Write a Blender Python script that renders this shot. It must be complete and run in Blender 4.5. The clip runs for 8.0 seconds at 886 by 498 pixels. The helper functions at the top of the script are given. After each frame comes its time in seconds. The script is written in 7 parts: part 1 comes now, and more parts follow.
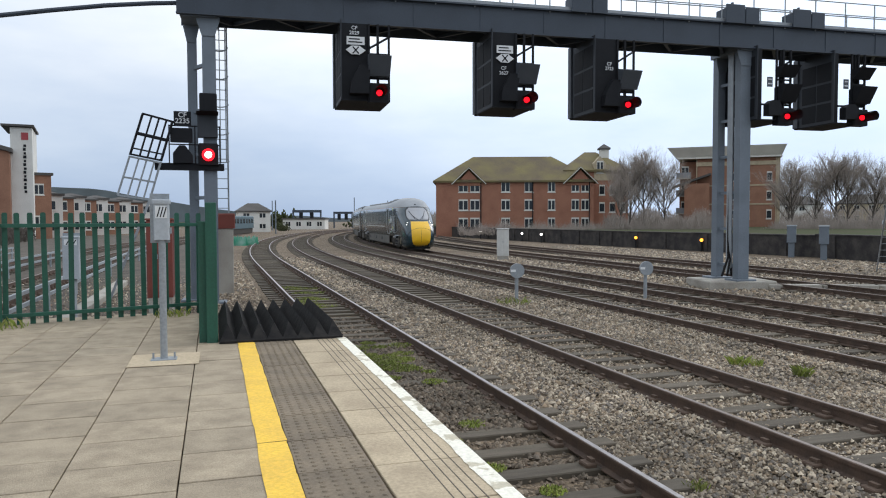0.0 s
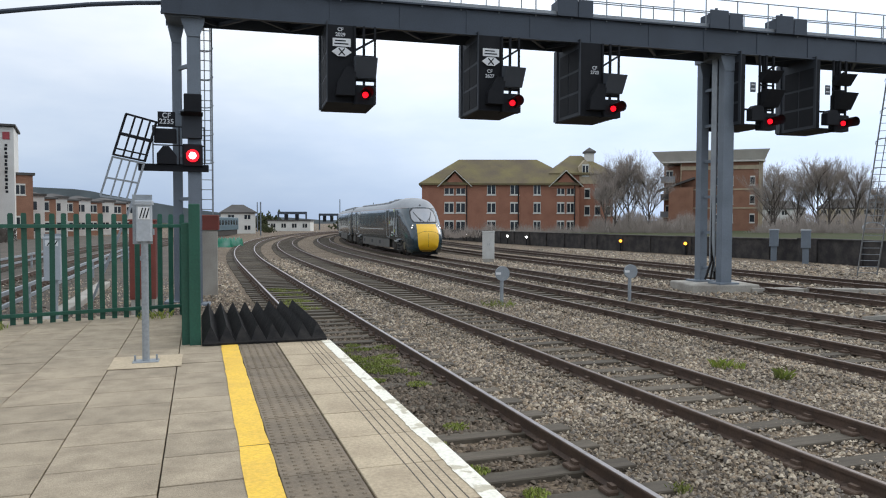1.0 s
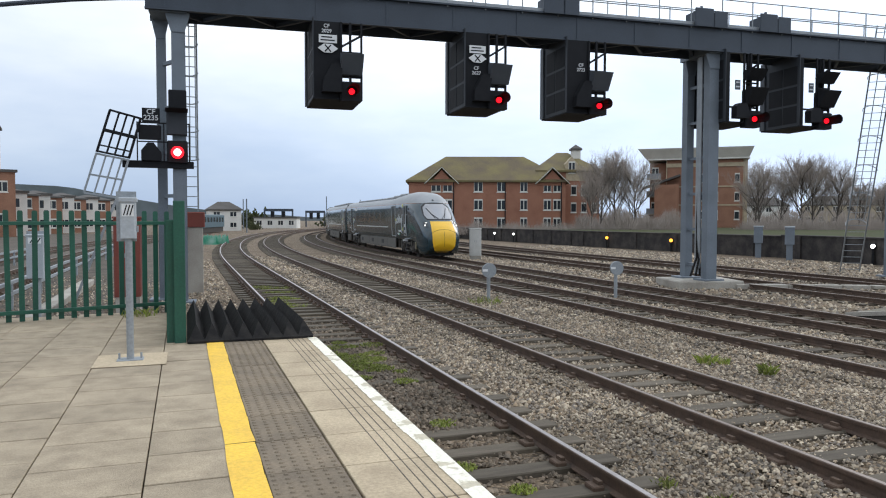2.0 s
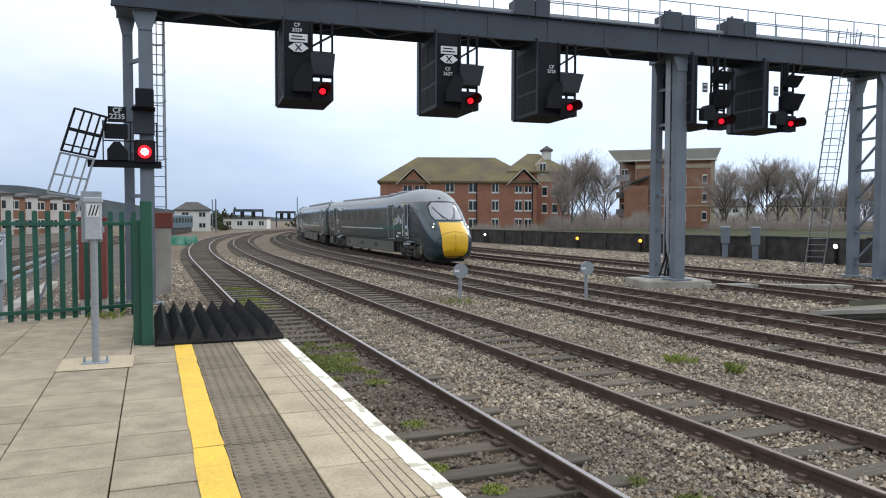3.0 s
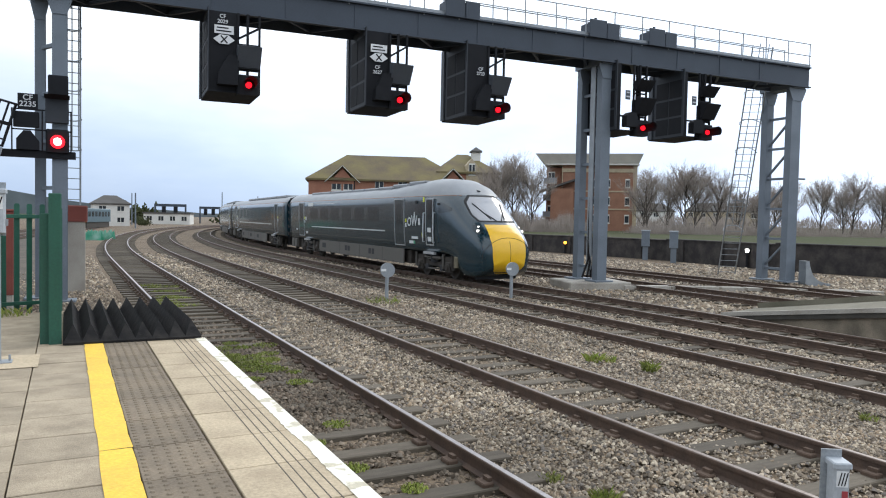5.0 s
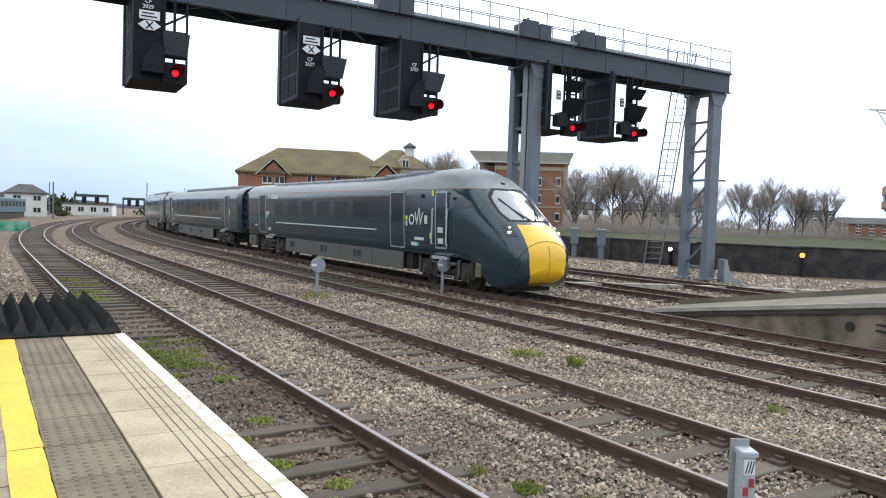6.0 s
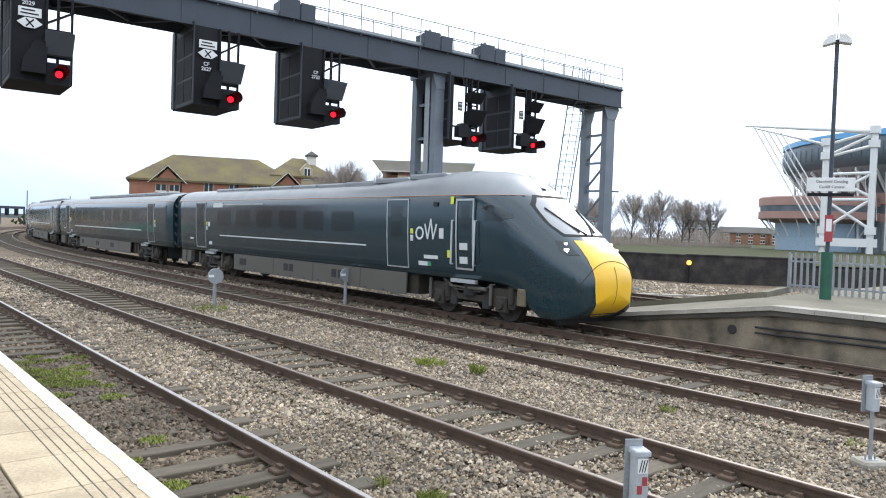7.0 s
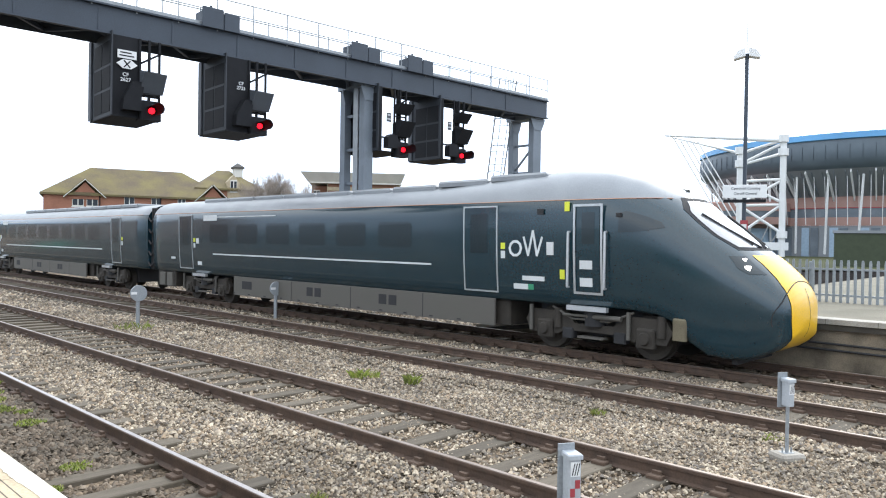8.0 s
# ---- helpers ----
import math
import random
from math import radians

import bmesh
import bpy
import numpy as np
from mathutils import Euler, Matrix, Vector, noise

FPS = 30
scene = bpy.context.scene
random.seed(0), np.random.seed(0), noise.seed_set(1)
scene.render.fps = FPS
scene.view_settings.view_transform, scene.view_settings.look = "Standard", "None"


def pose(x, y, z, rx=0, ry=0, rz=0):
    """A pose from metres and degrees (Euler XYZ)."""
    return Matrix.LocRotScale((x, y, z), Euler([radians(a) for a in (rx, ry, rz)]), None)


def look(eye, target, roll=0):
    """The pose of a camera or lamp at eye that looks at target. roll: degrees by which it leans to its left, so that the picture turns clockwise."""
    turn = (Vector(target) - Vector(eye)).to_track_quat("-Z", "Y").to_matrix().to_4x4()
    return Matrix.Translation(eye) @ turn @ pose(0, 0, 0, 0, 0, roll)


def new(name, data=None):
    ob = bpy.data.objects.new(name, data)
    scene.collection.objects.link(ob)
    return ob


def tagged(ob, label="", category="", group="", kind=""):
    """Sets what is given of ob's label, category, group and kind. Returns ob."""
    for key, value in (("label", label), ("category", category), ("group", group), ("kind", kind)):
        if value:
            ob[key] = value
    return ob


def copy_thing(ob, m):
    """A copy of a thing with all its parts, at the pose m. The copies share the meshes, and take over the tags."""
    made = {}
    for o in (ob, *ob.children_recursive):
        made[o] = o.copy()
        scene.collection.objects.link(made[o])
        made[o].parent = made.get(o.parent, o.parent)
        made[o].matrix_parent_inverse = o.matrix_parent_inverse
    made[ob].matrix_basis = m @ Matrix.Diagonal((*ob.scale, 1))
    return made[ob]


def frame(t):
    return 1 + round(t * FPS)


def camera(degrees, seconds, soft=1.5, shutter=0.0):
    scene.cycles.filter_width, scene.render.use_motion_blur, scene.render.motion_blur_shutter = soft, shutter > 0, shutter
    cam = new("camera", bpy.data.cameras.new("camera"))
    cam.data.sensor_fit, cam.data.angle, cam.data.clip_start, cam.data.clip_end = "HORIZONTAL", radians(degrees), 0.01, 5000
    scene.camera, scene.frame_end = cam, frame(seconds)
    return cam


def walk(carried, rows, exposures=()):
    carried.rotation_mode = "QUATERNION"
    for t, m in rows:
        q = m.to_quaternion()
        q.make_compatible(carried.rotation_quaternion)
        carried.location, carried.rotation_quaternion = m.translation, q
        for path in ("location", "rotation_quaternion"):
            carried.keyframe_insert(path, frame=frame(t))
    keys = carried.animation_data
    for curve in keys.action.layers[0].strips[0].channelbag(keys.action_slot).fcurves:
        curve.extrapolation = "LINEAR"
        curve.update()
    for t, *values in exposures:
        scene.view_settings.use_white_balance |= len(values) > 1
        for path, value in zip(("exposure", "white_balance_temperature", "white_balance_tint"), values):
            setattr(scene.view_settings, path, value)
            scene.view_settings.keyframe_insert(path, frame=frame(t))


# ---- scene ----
# Rail level is z = 0; y runs along the platform edge, x across the tracks.
cam = camera(62.9, 8.0, soft=1.1)
# seconds, x, y, z, yaw, pitch, roll
ROWS = [
    (0.0, -0.000, 0.000, 2.280, -17.50, -2.33, 0.15),
    (0.5, 0.002, 0.000, 2.282, -17.84, -2.28, 0.02),
    (1.0, 0.009, -0.003, 2.282, -18.62, -2.14, -0.13),
    (1.5, 0.013, -0.005, 2.280, -18.95, -2.23, -0.18),
    (3.0, 0.018, 0.004, 2.280, -21.89, -2.32, -0.12),
    (3.5, 0.023, -0.007, 2.279, -22.99, -1.88, -0.47),
    (4.0, 0.019, 0.000, 2.284, -24.40, -1.66, -0.83),
    (4.5, 0.038, -0.008, 2.281, -25.65, -1.95, -0.83),
    (6.0, 0.084, -0.072, 2.287, -32.73, -2.51, -1.98),
    (6.5, 0.083, -0.079, 2.288, -36.11, -2.15, -1.87),
    (7.0, 0.095, -0.068, 2.284, -40.37, -1.50, -1.94),
    (7.5, 0.092, -0.075, 2.289, -43.09, -0.87, -1.73),
    (8.0, 0.074, -0.084, 2.291, -45.82, -0.54, -0.90),
]

EXPOSURE = [(0.0, -0.12), (1.5, -0.07), (3.5, 0.08), (4.5, 0.12), (6.0, 0.40), (6.5, 0.50), (8.0, 0.88)]
walk(cam, [(t, pose(x, y, z, 90 + pitch, roll, yaw)) for t, x, y, z, yaw, pitch, roll in ROWS], EXPOSURE)

# ---- overcast daylight ----
world = bpy.data.worlds.new("overcast_sky")
scene.world = world
world.use_nodes = True
wn, wl = world.node_tree.nodes, world.node_tree.links
wn.clear()
SUN_EL, SUN_AZ = 36.0, 72.0
w_out, w_bg = wn.new("ShaderNodeOutputWorld"), wn.new("ShaderNodeBackground")
w_sky = wn.new("ShaderNodeTexSky")
w_sky.sky_type, w_sky.sun_disc = "NISHITA", False
w_sky.sun_elevation, w_sky.sun_rotation = radians(SUN_EL), radians(SUN_AZ)
w_tc, w_map, w_noise = wn.new("ShaderNodeTexCoord"), wn.new("ShaderNodeMapping"), wn.new("ShaderNodeTexNoise")
w_map.inputs["Scale"].default_value = (1.0, 1.0, 3.2)
w_noise.inputs["Scale"].default_value, w_noise.inputs["Detail"].default_value, w_noise.inputs["Roughness"].default_value = 2.3, 6.0, 0.55
w_ramp = wn.new("ShaderNodeValToRGB")
w_ramp.color_ramp.elements[0].position, w_ramp.color_ramp.elements[0].color = 0.32, (6.95, 7.9, 9.35, 1)
w_ramp.color_ramp.elements[1].position, w_ramp.color_ramp.elements[1].color = 0.66, (9.8, 10.2, 10.7, 1)
w_sep, w_hr, w_mul = wn.new("ShaderNodeSeparateXYZ"), wn.new("ShaderNodeValToRGB"), wn.new("ShaderNodeMix")
w_hr.color_ramp.elements[0].position, w_hr.color_ramp.elements[0].color = 0.0, (0.515, 0.622, 0.785, 1)
w_hr.color_ramp.elements[1].position, w_hr.color_ramp.elements[1].color = 0.30, (1.18, 1.18, 1.17, 1)
w_mul.data_type, w_mul.blend_type = "RGBA", "MULTIPLY"
w_mul.inputs["Factor"].default_value = 1.0
w_mix = wn.new("ShaderNodeMix")
w_mix.data_type = "RGBA"
w_mix.inputs["Factor"].default_value = 0.9
w_bg.inputs["Strength"].default_value = 0.115
wl.new(w_tc.outputs["Generated"], w_map.inputs["Vector"])
wl.new(w_map.outputs["Vector"], w_noise.inputs["Vector"])
wl.new(w_noise.outputs["Fac"], w_ramp.inputs["Fac"])
wl.new(w_tc.outputs["Generated"], w_sep.inputs["Vector"])
wl.new(w_sep.outputs["Z"], w_hr.inputs["Fac"])
wl.new(w_ramp.outputs["Color"], w_mul.inputs["A"])
wl.new(w_hr.outputs["Color"], w_mul.inputs["B"])
wl.new(w_sky.outputs["Color"], w_mix.inputs["A"])
w_dot, w_glow, w_sun = wn.new("ShaderNodeVectorMath"), wn.new("ShaderNodeMapRange"), wn.new("ShaderNodeVectorMath")
w_dot.operation, w_sun.operation = "DOT_PRODUCT", "SCALE"
w_dot.inputs[1].default_value = (0.769, 0.250, 0.588)
w_glow.inputs["From Min"].default_value, w_glow.inputs["To Min"].default_value, w_glow.inputs["To Max"].default_value = 0.3, 0.92, 1.45
wl.new(w_tc.outputs["Generated"], w_dot.inputs[0])
wl.new(w_dot.outputs["Value"], w_glow.inputs["Value"])
wl.new(w_glow.outputs["Result"], w_sun.inputs["Scale"])
wl.new(w_mul.outputs["Result"], w_sun.inputs[0])
wl.new(w_sun.outputs["Vector"], w_mix.inputs["B"])
wl.new(w_mix.outputs["Result"], w_bg.inputs["Color"])
wl.new(w_bg.outputs["Background"], w_out.inputs["Surface"])
sun_data = bpy.data.lights.new("sun", "SUN")
sun_data.energy, sun_data.angle, sun_data.color = 0.9, radians(25), (1.0, 0.95, 0.87)
sun = new("sun", sun_data)
SUN_WAY = Vector((math.sin(radians(SUN_AZ)) * math.cos(radians(SUN_EL)), math.cos(radians(SUN_AZ)) * math.cos(radians(SUN_EL)), math.sin(radians(SUN_EL))))
sun.matrix_world = look(SUN_WAY * 80, (0, 0, 0))


# ---- materials ----
def mat(name, base, rough=0.7, metal=0.0, other=None, scale=3.0, amount=0.5, fine=40.0, bump=0.15, bump_scale=60.0, spec=0.5, rand=0.0, coat=0.0, stretch=(1, 1, 1), rides=False):
    """A surface with coarse blotches towards a second colour, fine grain and fine relief; rand varies it from object to object; rides: it belongs to a thing that moves."""
    m = bpy.data.materials.new(name)
    m.use_nodes = True
    n, l = m.node_tree.nodes, m.node_tree.links
    b = n["Principled BSDF"]
    b.inputs["Roughness"].default_value, b.inputs["Metallic"].default_value = rough, metal
    b.inputs["Specular IOR Level"].default_value = spec
    b.inputs["Coat Weight"].default_value = coat
    b.inputs["Coat Roughness"].default_value = 0.12
    tc, mp = n.new("ShaderNodeTexCoord"), n.new("ShaderNodeMapping")
    mp.inputs["Scale"].default_value = stretch
    if rides:
        l.new(tc.outputs["Object"], mp.inputs["Vector"])
    else:
        place = n.new("ShaderNodeNewGeometry")
        l.new(place.outputs["Position"], mp.inputs["Vector"])
    other = other or tuple(c * 0.55 for c in base)
    big, small = n.new("ShaderNodeTexNoise"), n.new("ShaderNodeTexNoise")
    for node, s, d in ((big, scale, 5.0), (small, fine, 3.0)):
        node.inputs["Scale"].default_value, node.inputs["Detail"].default_value = s, d
        l.new(mp.outputs["Vector"], node.inputs["Vector"])
    ramp = n.new("ShaderNodeMapRange")
    ramp.inputs["From Min"].default_value, ramp.inputs["From Max"].default_value = 0.38, 0.72
    ramp.inputs["To Max"].default_value = amount
    l.new(big.outputs["Fac"], ramp.inputs["Value"])
    mix = n.new("ShaderNodeMix")
    mix.data_type = "RGBA"
    mix.inputs["A"].default_value, mix.inputs["B"].default_value = (*base, 1), (*other, 1)
    l.new(ramp.outputs["Result"], mix.inputs["Factor"])
    grain = n.new("ShaderNodeMapRange")
    grain.inputs["To Min"].default_value, grain.inputs["To Max"].default_value = 1 - 0.5 * min(amount, 0.8), 1 + 0.5 * min(amount, 0.8)
    l.new(small.outputs["Fac"], grain.inputs["Value"])
    hsv = n.new("ShaderNodeHueSaturation")
    l.new(mix.outputs["Result"], hsv.inputs["Color"])
    if rand:
        oi, rr, mm = n.new("ShaderNodeObjectInfo"), n.new("ShaderNodeMapRange"), n.new("ShaderNodeMath")
        rr.inputs["To Min"].default_value, rr.inputs["To Max"].default_value = 1 - rand, 1 + rand
        mm.operation = "MULTIPLY"
        l.new(oi.outputs["Random"], rr.inputs["Value"])
        l.new(rr.outputs["Result"], mm.inputs[0])
        l.new(grain.outputs["Result"], mm.inputs[1])
        l.new(mm.outputs[0], hsv.inputs["Value"])
    else:
        l.new(grain.outputs["Result"], hsv.inputs["Value"])
    l.new(hsv.outputs["Color"], b.inputs["Base Color"])
    if bump:
        bn, bt = n.new("ShaderNodeBump"), n.new("ShaderNodeTexNoise")
        bt.inputs["Scale"].default_value, bt.inputs["Detail"].default_value = bump_scale, 4.0
        bn.inputs["Strength"].default_value, bn.inputs["Distance"].default_value = bump, 0.02
        l.new(mp.outputs["Vector"], bt.inputs["Vector"])
        l.new(bt.outputs["Fac"], bn.inputs["Height"])
        l.new(bn.outputs["Normal"], b.inputs["Normal"])
    return m


def island_mat(name, colours, rough=0.9, bump_scale=30.0):
    """Pieces joined in one mesh, each with its own shade."""
    m = mat(name, colours[0], rough, bump_scale=bump_scale, bump=0.3)
    n, l = m.node_tree.nodes, m.node_tree.links
    geo, ramp = n.new("ShaderNodeNewGeometry"), n.new("ShaderNodeValToRGB")
    ramp.color_ramp.interpolation = "CONSTANT"
    while len(ramp.color_ramp.elements) < len(colours):
        ramp.color_ramp.elements.new(0.5)
    for i, c in enumerate(colours):
        ramp.color_ramp.elements[i].position = i / len(colours)
        ramp.color_ramp.elements[i].color = (*c, 1)
    l.new(geo.outputs["Random Per Island"], ramp.inputs["Fac"])
    hsv = next(k for k in n if k.type == "HUE_SAT")
    # broad oily and pale drifts across the heap
    drift, level, mul = n.new("ShaderNodeTexNoise"), n.new("ShaderNodeMapRange"), n.new("ShaderNodeMix")
    drift.inputs["Scale"].default_value, drift.inputs["Detail"].default_value = 0.55, 4.0
    level.inputs["From Min"].default_value, level.inputs["From Max"].default_value = 0.35, 0.65
    level.inputs["To Min"].default_value, level.inputs["To Max"].default_value = 0.74, 1.24
    mul.data_type, mul.blend_type = "RGBA", "MULTIPLY"
    mul.inputs["Factor"].default_value = 1.0
    l.new(geo.outputs["Position"], drift.inputs["Vector"])
    l.new(drift.outputs["Fac"], level.inputs["Value"])
    l.new(ramp.outputs["Color"], mul.inputs["A"])
    l.new(level.outputs["Result"], mul.inputs["B"])
    l.new(mul.outputs["Result"], hsv.inputs["Color"])
    return m


def glow(name, colour, strength):
    m = bpy.data.materials.new(name)
    m.use_nodes = True
    b = m.node_tree.nodes["Principled BSDF"]
    b.inputs["Base Color"].default_value = (*colour, 1)
    b.inputs["Emission Color"].default_value, b.inputs["Emission Strength"].default_value = (*colour, 1), strength
    return m


def ballast_mat():
    m = mat("ballast", (0.215, 0.168, 0.115), 0.95, other=(0.105, 0.079, 0.054), scale=0.35, amount=0.75, bump=0)
    n, l = m.node_tree.nodes, m.node_tree.links
    b, tc = n["Principled BSDF"], next(k for k in n if k.type == "TEX_COORD")
    vor, ramp, mul, bump = n.new("ShaderNodeTexVoronoi"), n.new("ShaderNodeValToRGB"), n.new("ShaderNodeMix"), n.new("ShaderNodeBump")
    vor.inputs["Scale"].default_value = 19.0
    sep = n.new("ShaderNodeSeparateColor")
    l.new(tc.outputs["Object"], vor.inputs["Vector"])
    l.new(vor.outputs["Color"], sep.inputs["Color"])
    l.new(sep.outputs["Red"], ramp.inputs["Fac"])
    ramp.color_ramp.elements[0].color, ramp.color_ramp.elements[1].color = (0.35, 0.32, 0.3, 1), (1.35, 1.3, 1.25, 1)
    mul.data_type, mul.blend_type = "RGBA", "MULTIPLY"
    mul.inputs["Factor"].default_value = 1.0
    hsv = next(k for k in n if k.type == "HUE_SAT")
    l.new(hsv.outputs["Color"], mul.inputs["A"])
    l.new(ramp.outputs["Color"], mul.inputs["B"])
    l.new(mul.outputs["Result"], b.inputs["Base Color"])
    bump.invert = True
    bump.inputs["Strength"].default_value, bump.inputs["Distance"].default_value = 0.9, 0.04
    l.new(vor.outputs["Distance"], bump.inputs["Height"])
    l.new(bump.outputs["Normal"], b.inputs["Normal"])
    return m


M_BALLAST = ballast_mat()
M_STONE = island_mat("ballast_stone", [(0.325, 0.262, 0.186), (0.190, 0.150, 0.106), (0.470, 0.400, 0.300), (0.110, 0.085, 0.062), (0.285, 0.212, 0.140), (0.240, 0.203, 0.160), (0.365, 0.303, 0.230), (0.150, 0.130, 0.110)])
M_DIRT = island_mat("dark_stone", [(0.149, 0.111, 0.078), (0.093, 0.072, 0.051), (0.204, 0.162, 0.118), (0.121, 0.098, 0.074)])
M_RAIL = mat("rusty_rail", (0.105, 0.068, 0.048), 0.75, 0.2, (0.06, 0.042, 0.034), 6.0, 0.7)
M_RAILTOP = mat("rail_head", (0.25, 0.21, 0.185), 0.48, 0.65, (0.20, 0.15, 0.12), 4.0, 0.6, bump=0.05)
M_RAILSHINE = mat("polished_rail_head", (0.42, 0.39, 0.38), 0.42, 0.85, (0.26, 0.23, 0.21), 5.0, 0.5, bump=0.03)
M_SLEEPER = mat("weathered_sleeper", (0.115, 0.096, 0.071), 0.9, 0.0, (0.058, 0.045, 0.031), 5.0, 0.7, rand=0.25, stretch=(0.4, 3, 1))
M_CHAIR = mat("rusty_chair", (0.10, 0.065, 0.045), 0.9)
M_SLAB = mat("paving_slab", (0.385, 0.315, 0.222), 0.85, 0.0, (0.225, 0.180, 0.125), 5.0, 0.75, 90, 0.45, 130, rand=0.10)
M_COPING = mat("coping_slab", (0.475, 0.385, 0.262), 0.85, 0.0, (0.320, 0.250, 0.168), 3.0, 0.7, 45, 0.2, 90, rand=0.07)
M_TACTILE = mat("tactile_slab", (0.215, 0.170, 0.118), 0.9, 0.0, (0.125, 0.100, 0.074), 4.0, 0.7, 45, 0.25, 90, rand=0.08)
M_JOINT = mat("slab_joint", (0.105, 0.088, 0.07), 0.95)
M_YELLOW = mat("yellow_line_paint", (0.84, 0.53, 0.055), 0.65, 0.0, (0.66, 0.40, 0.06), 5.0, 0.6, bump=0.2)
M_WHITE = mat("white_edge_paint", (0.824, 0.790, 0.669), 0.65, 0.0, (0.474, 0.420, 0.299), 7.0, 0.6, bump=0.2)
for node in M_WHITE.node_tree.nodes:
    if node.type == "MAP_RANGE" and node.inputs["From Max"].default_value < 0.9:
        node.inputs["From Min"].default_value, node.inputs["From Max"].default_value, node.inputs["To Max"].default_value = 0.56, 0.60, 0.85
# Near-black colour stands in for the shadow below the far platform's edge.
M_EDGESHADE = mat("shade_dark_course", (0.05, 0.045, 0.038), 0.9, 0.0, (0.10, 0.09, 0.07), 2.5, 0.6, bump=0.3)
M_PFTOP = mat("mossy_platform_top", (0.185, 0.168, 0.125), 0.9, 0.0, (0.105, 0.098, 0.068), 0.8, 0.8, bump=0.25)
M_PFACE = mat("stained_platform_face", (0.27, 0.225, 0.165), 0.92, 0.0, (0.045, 0.038, 0.029), 1.5, 1.0, bump=0.3)
M_CONCRETE = mat("stained_concrete", (0.40, 0.375, 0.33), 0.9, 0.0, (0.22, 0.195, 0.16), 1.3, 0.8, bump=0.25)
M_BRICKDARK = mat("sooty_brick", (0.030, 0.027, 0.027), 0.95, 0.0, (0.085, 0.074, 0.066), 1.6, 0.75, 9.0, 0.3, 14)
M_BLACK = mat("black_rubber", (0.010, 0.0095, 0.010), 0.85, 0.0, (0.040, 0.036, 0.032), 9.0, 0.6, bump=0.25, spec=0.2)
M_FENCE = mat("green_fence_paint", (0.014, 0.092, 0.058), 0.55, 0.0, (0.009, 0.055, 0.036), 3.0, 0.6, rand=0.12)
M_GALV = mat("galvanised_steel", (0.32, 0.345, 0.365), 0.55, 0.35, (0.22, 0.24, 0.255), 3.0, 0.6)
M_GANTRY = mat("gantry_grey_paint", (0.17, 0.20, 0.235), 0.55, 0.1, (0.115, 0.14, 0.165), 1.2, 0.6)
M_GANTRYDK = mat("gantry_beam_paint", (0.045, 0.059, 0.080), 0.55, 0.05, (0.032, 0.042, 0.058), 1.2, 0.6)
M_SIGNAL = mat("matt_black_signal", (0.011, 0.012, 0.015), 0.75, 0.0, (0.018, 0.019, 0.022), 3.0, 0.5, spec=0.25)
M_SIGPANEL = mat("slate_grey_hood", (0.075, 0.085, 0.10), 0.6, 0.0, (0.05, 0.058, 0.07), 2.0, 0.5)
M_SIGPLATE = mat("dark_grey_screen", (0.032, 0.038, 0.048), 0.65, 0.0, (0.02, 0.024, 0.03), 2.0, 0.5)
M_PLATE = mat("white_plate", (0.75, 0.76, 0.76), 0.5, amount=0.2)
M_PLATETXT = mat("plate_lettering", (0.62, 0.64, 0.66), 0.6, amount=0.1, bump=0)
M_GREYBOX = mat("grey_cabinet", (0.40, 0.43, 0.46), 0.5, 0.0, (0.30, 0.325, 0.35), 4.0, 0.4)
M_RED = glow("red_signal_lamp", (1.0, 0.006, 0.016), 2.2)
M_REDHOT = glow("red_signal_core", (1.0, 0.55, 0.5), 8.0)
M_GREEN = mat("train_green_paint", (0.008, 0.031, 0.043), 0.19, 0.0, (0.011, 0.036, 0.049), 0.8, 0.4, 20, 0.02, 8, spec=0.6, coat=0.6, rides=True)
M_ROOF = mat("train_roof_silver", (0.27, 0.285, 0.30), 0.42, 0.25, (0.17, 0.182, 0.195), 1.2, 0.45, bump=0.02, rides=True)
M_NOSE = mat("yellow_nose_paint", (0.86, 0.50, 0.012), 0.4, 0.0, (0.74, 0.42, 0.015), 2.0, 0.4, bump=0.02, coat=0.4, rides=True)
M_GLASS = mat("dark_train_glass", (0.014, 0.026, 0.032), 0.16, 0.0, (0.014, 0.02, 0.022), 1.0, 0.3, bump=0, spec=0.7, rides=True)
# The pale grey base adds painted sky reflection to what the coat mirrors.
M_SCREEN = mat("windscreen_glass", (0.22, 0.225, 0.24), 0.06, 0.0, (0.16, 0.165, 0.18), 1.0, 0.4, bump=0, spec=1.0, coat=1.0, rides=True)
M_SKIRT = mat("underframe_grey", (0.105, 0.10, 0.086), 0.75, 0.0, (0.11, 0.10, 0.09), 1.6, 0.7, rides=True)
M_BOGIE = mat("bogie_grime", (0.050, 0.043, 0.035), 0.85, 0.1, (0.028, 0.025, 0.022), 4.0, 0.7, rides=True)
M_SILVER = mat("silver_trim", (0.58, 0.60, 0.61), 0.35, 0.6, amount=0.3, bump=0.03, rides=True)
M_TRAINWHITE = mat("white_marking", (0.66, 0.68, 0.68), 0.5, amount=0.2, bump=0, rides=True)
M_TRAINYEL = mat("yellow_marking", (0.75, 0.78, 0.06), 0.5, amount=0.2, bump=0, rides=True)
M_LAMP = glow("headlight", (1.0, 0.97, 0.9), 1.8)
M_TAN = mat("tan_box_paint", (0.17, 0.145, 0.09), 0.7, 0.0, (0.08, 0.068, 0.045), 3.0, 0.7, rides=True)
M_BELLOWS = mat("gangway_bellows", (0.03, 0.03, 0.032), 0.8, rides=True)


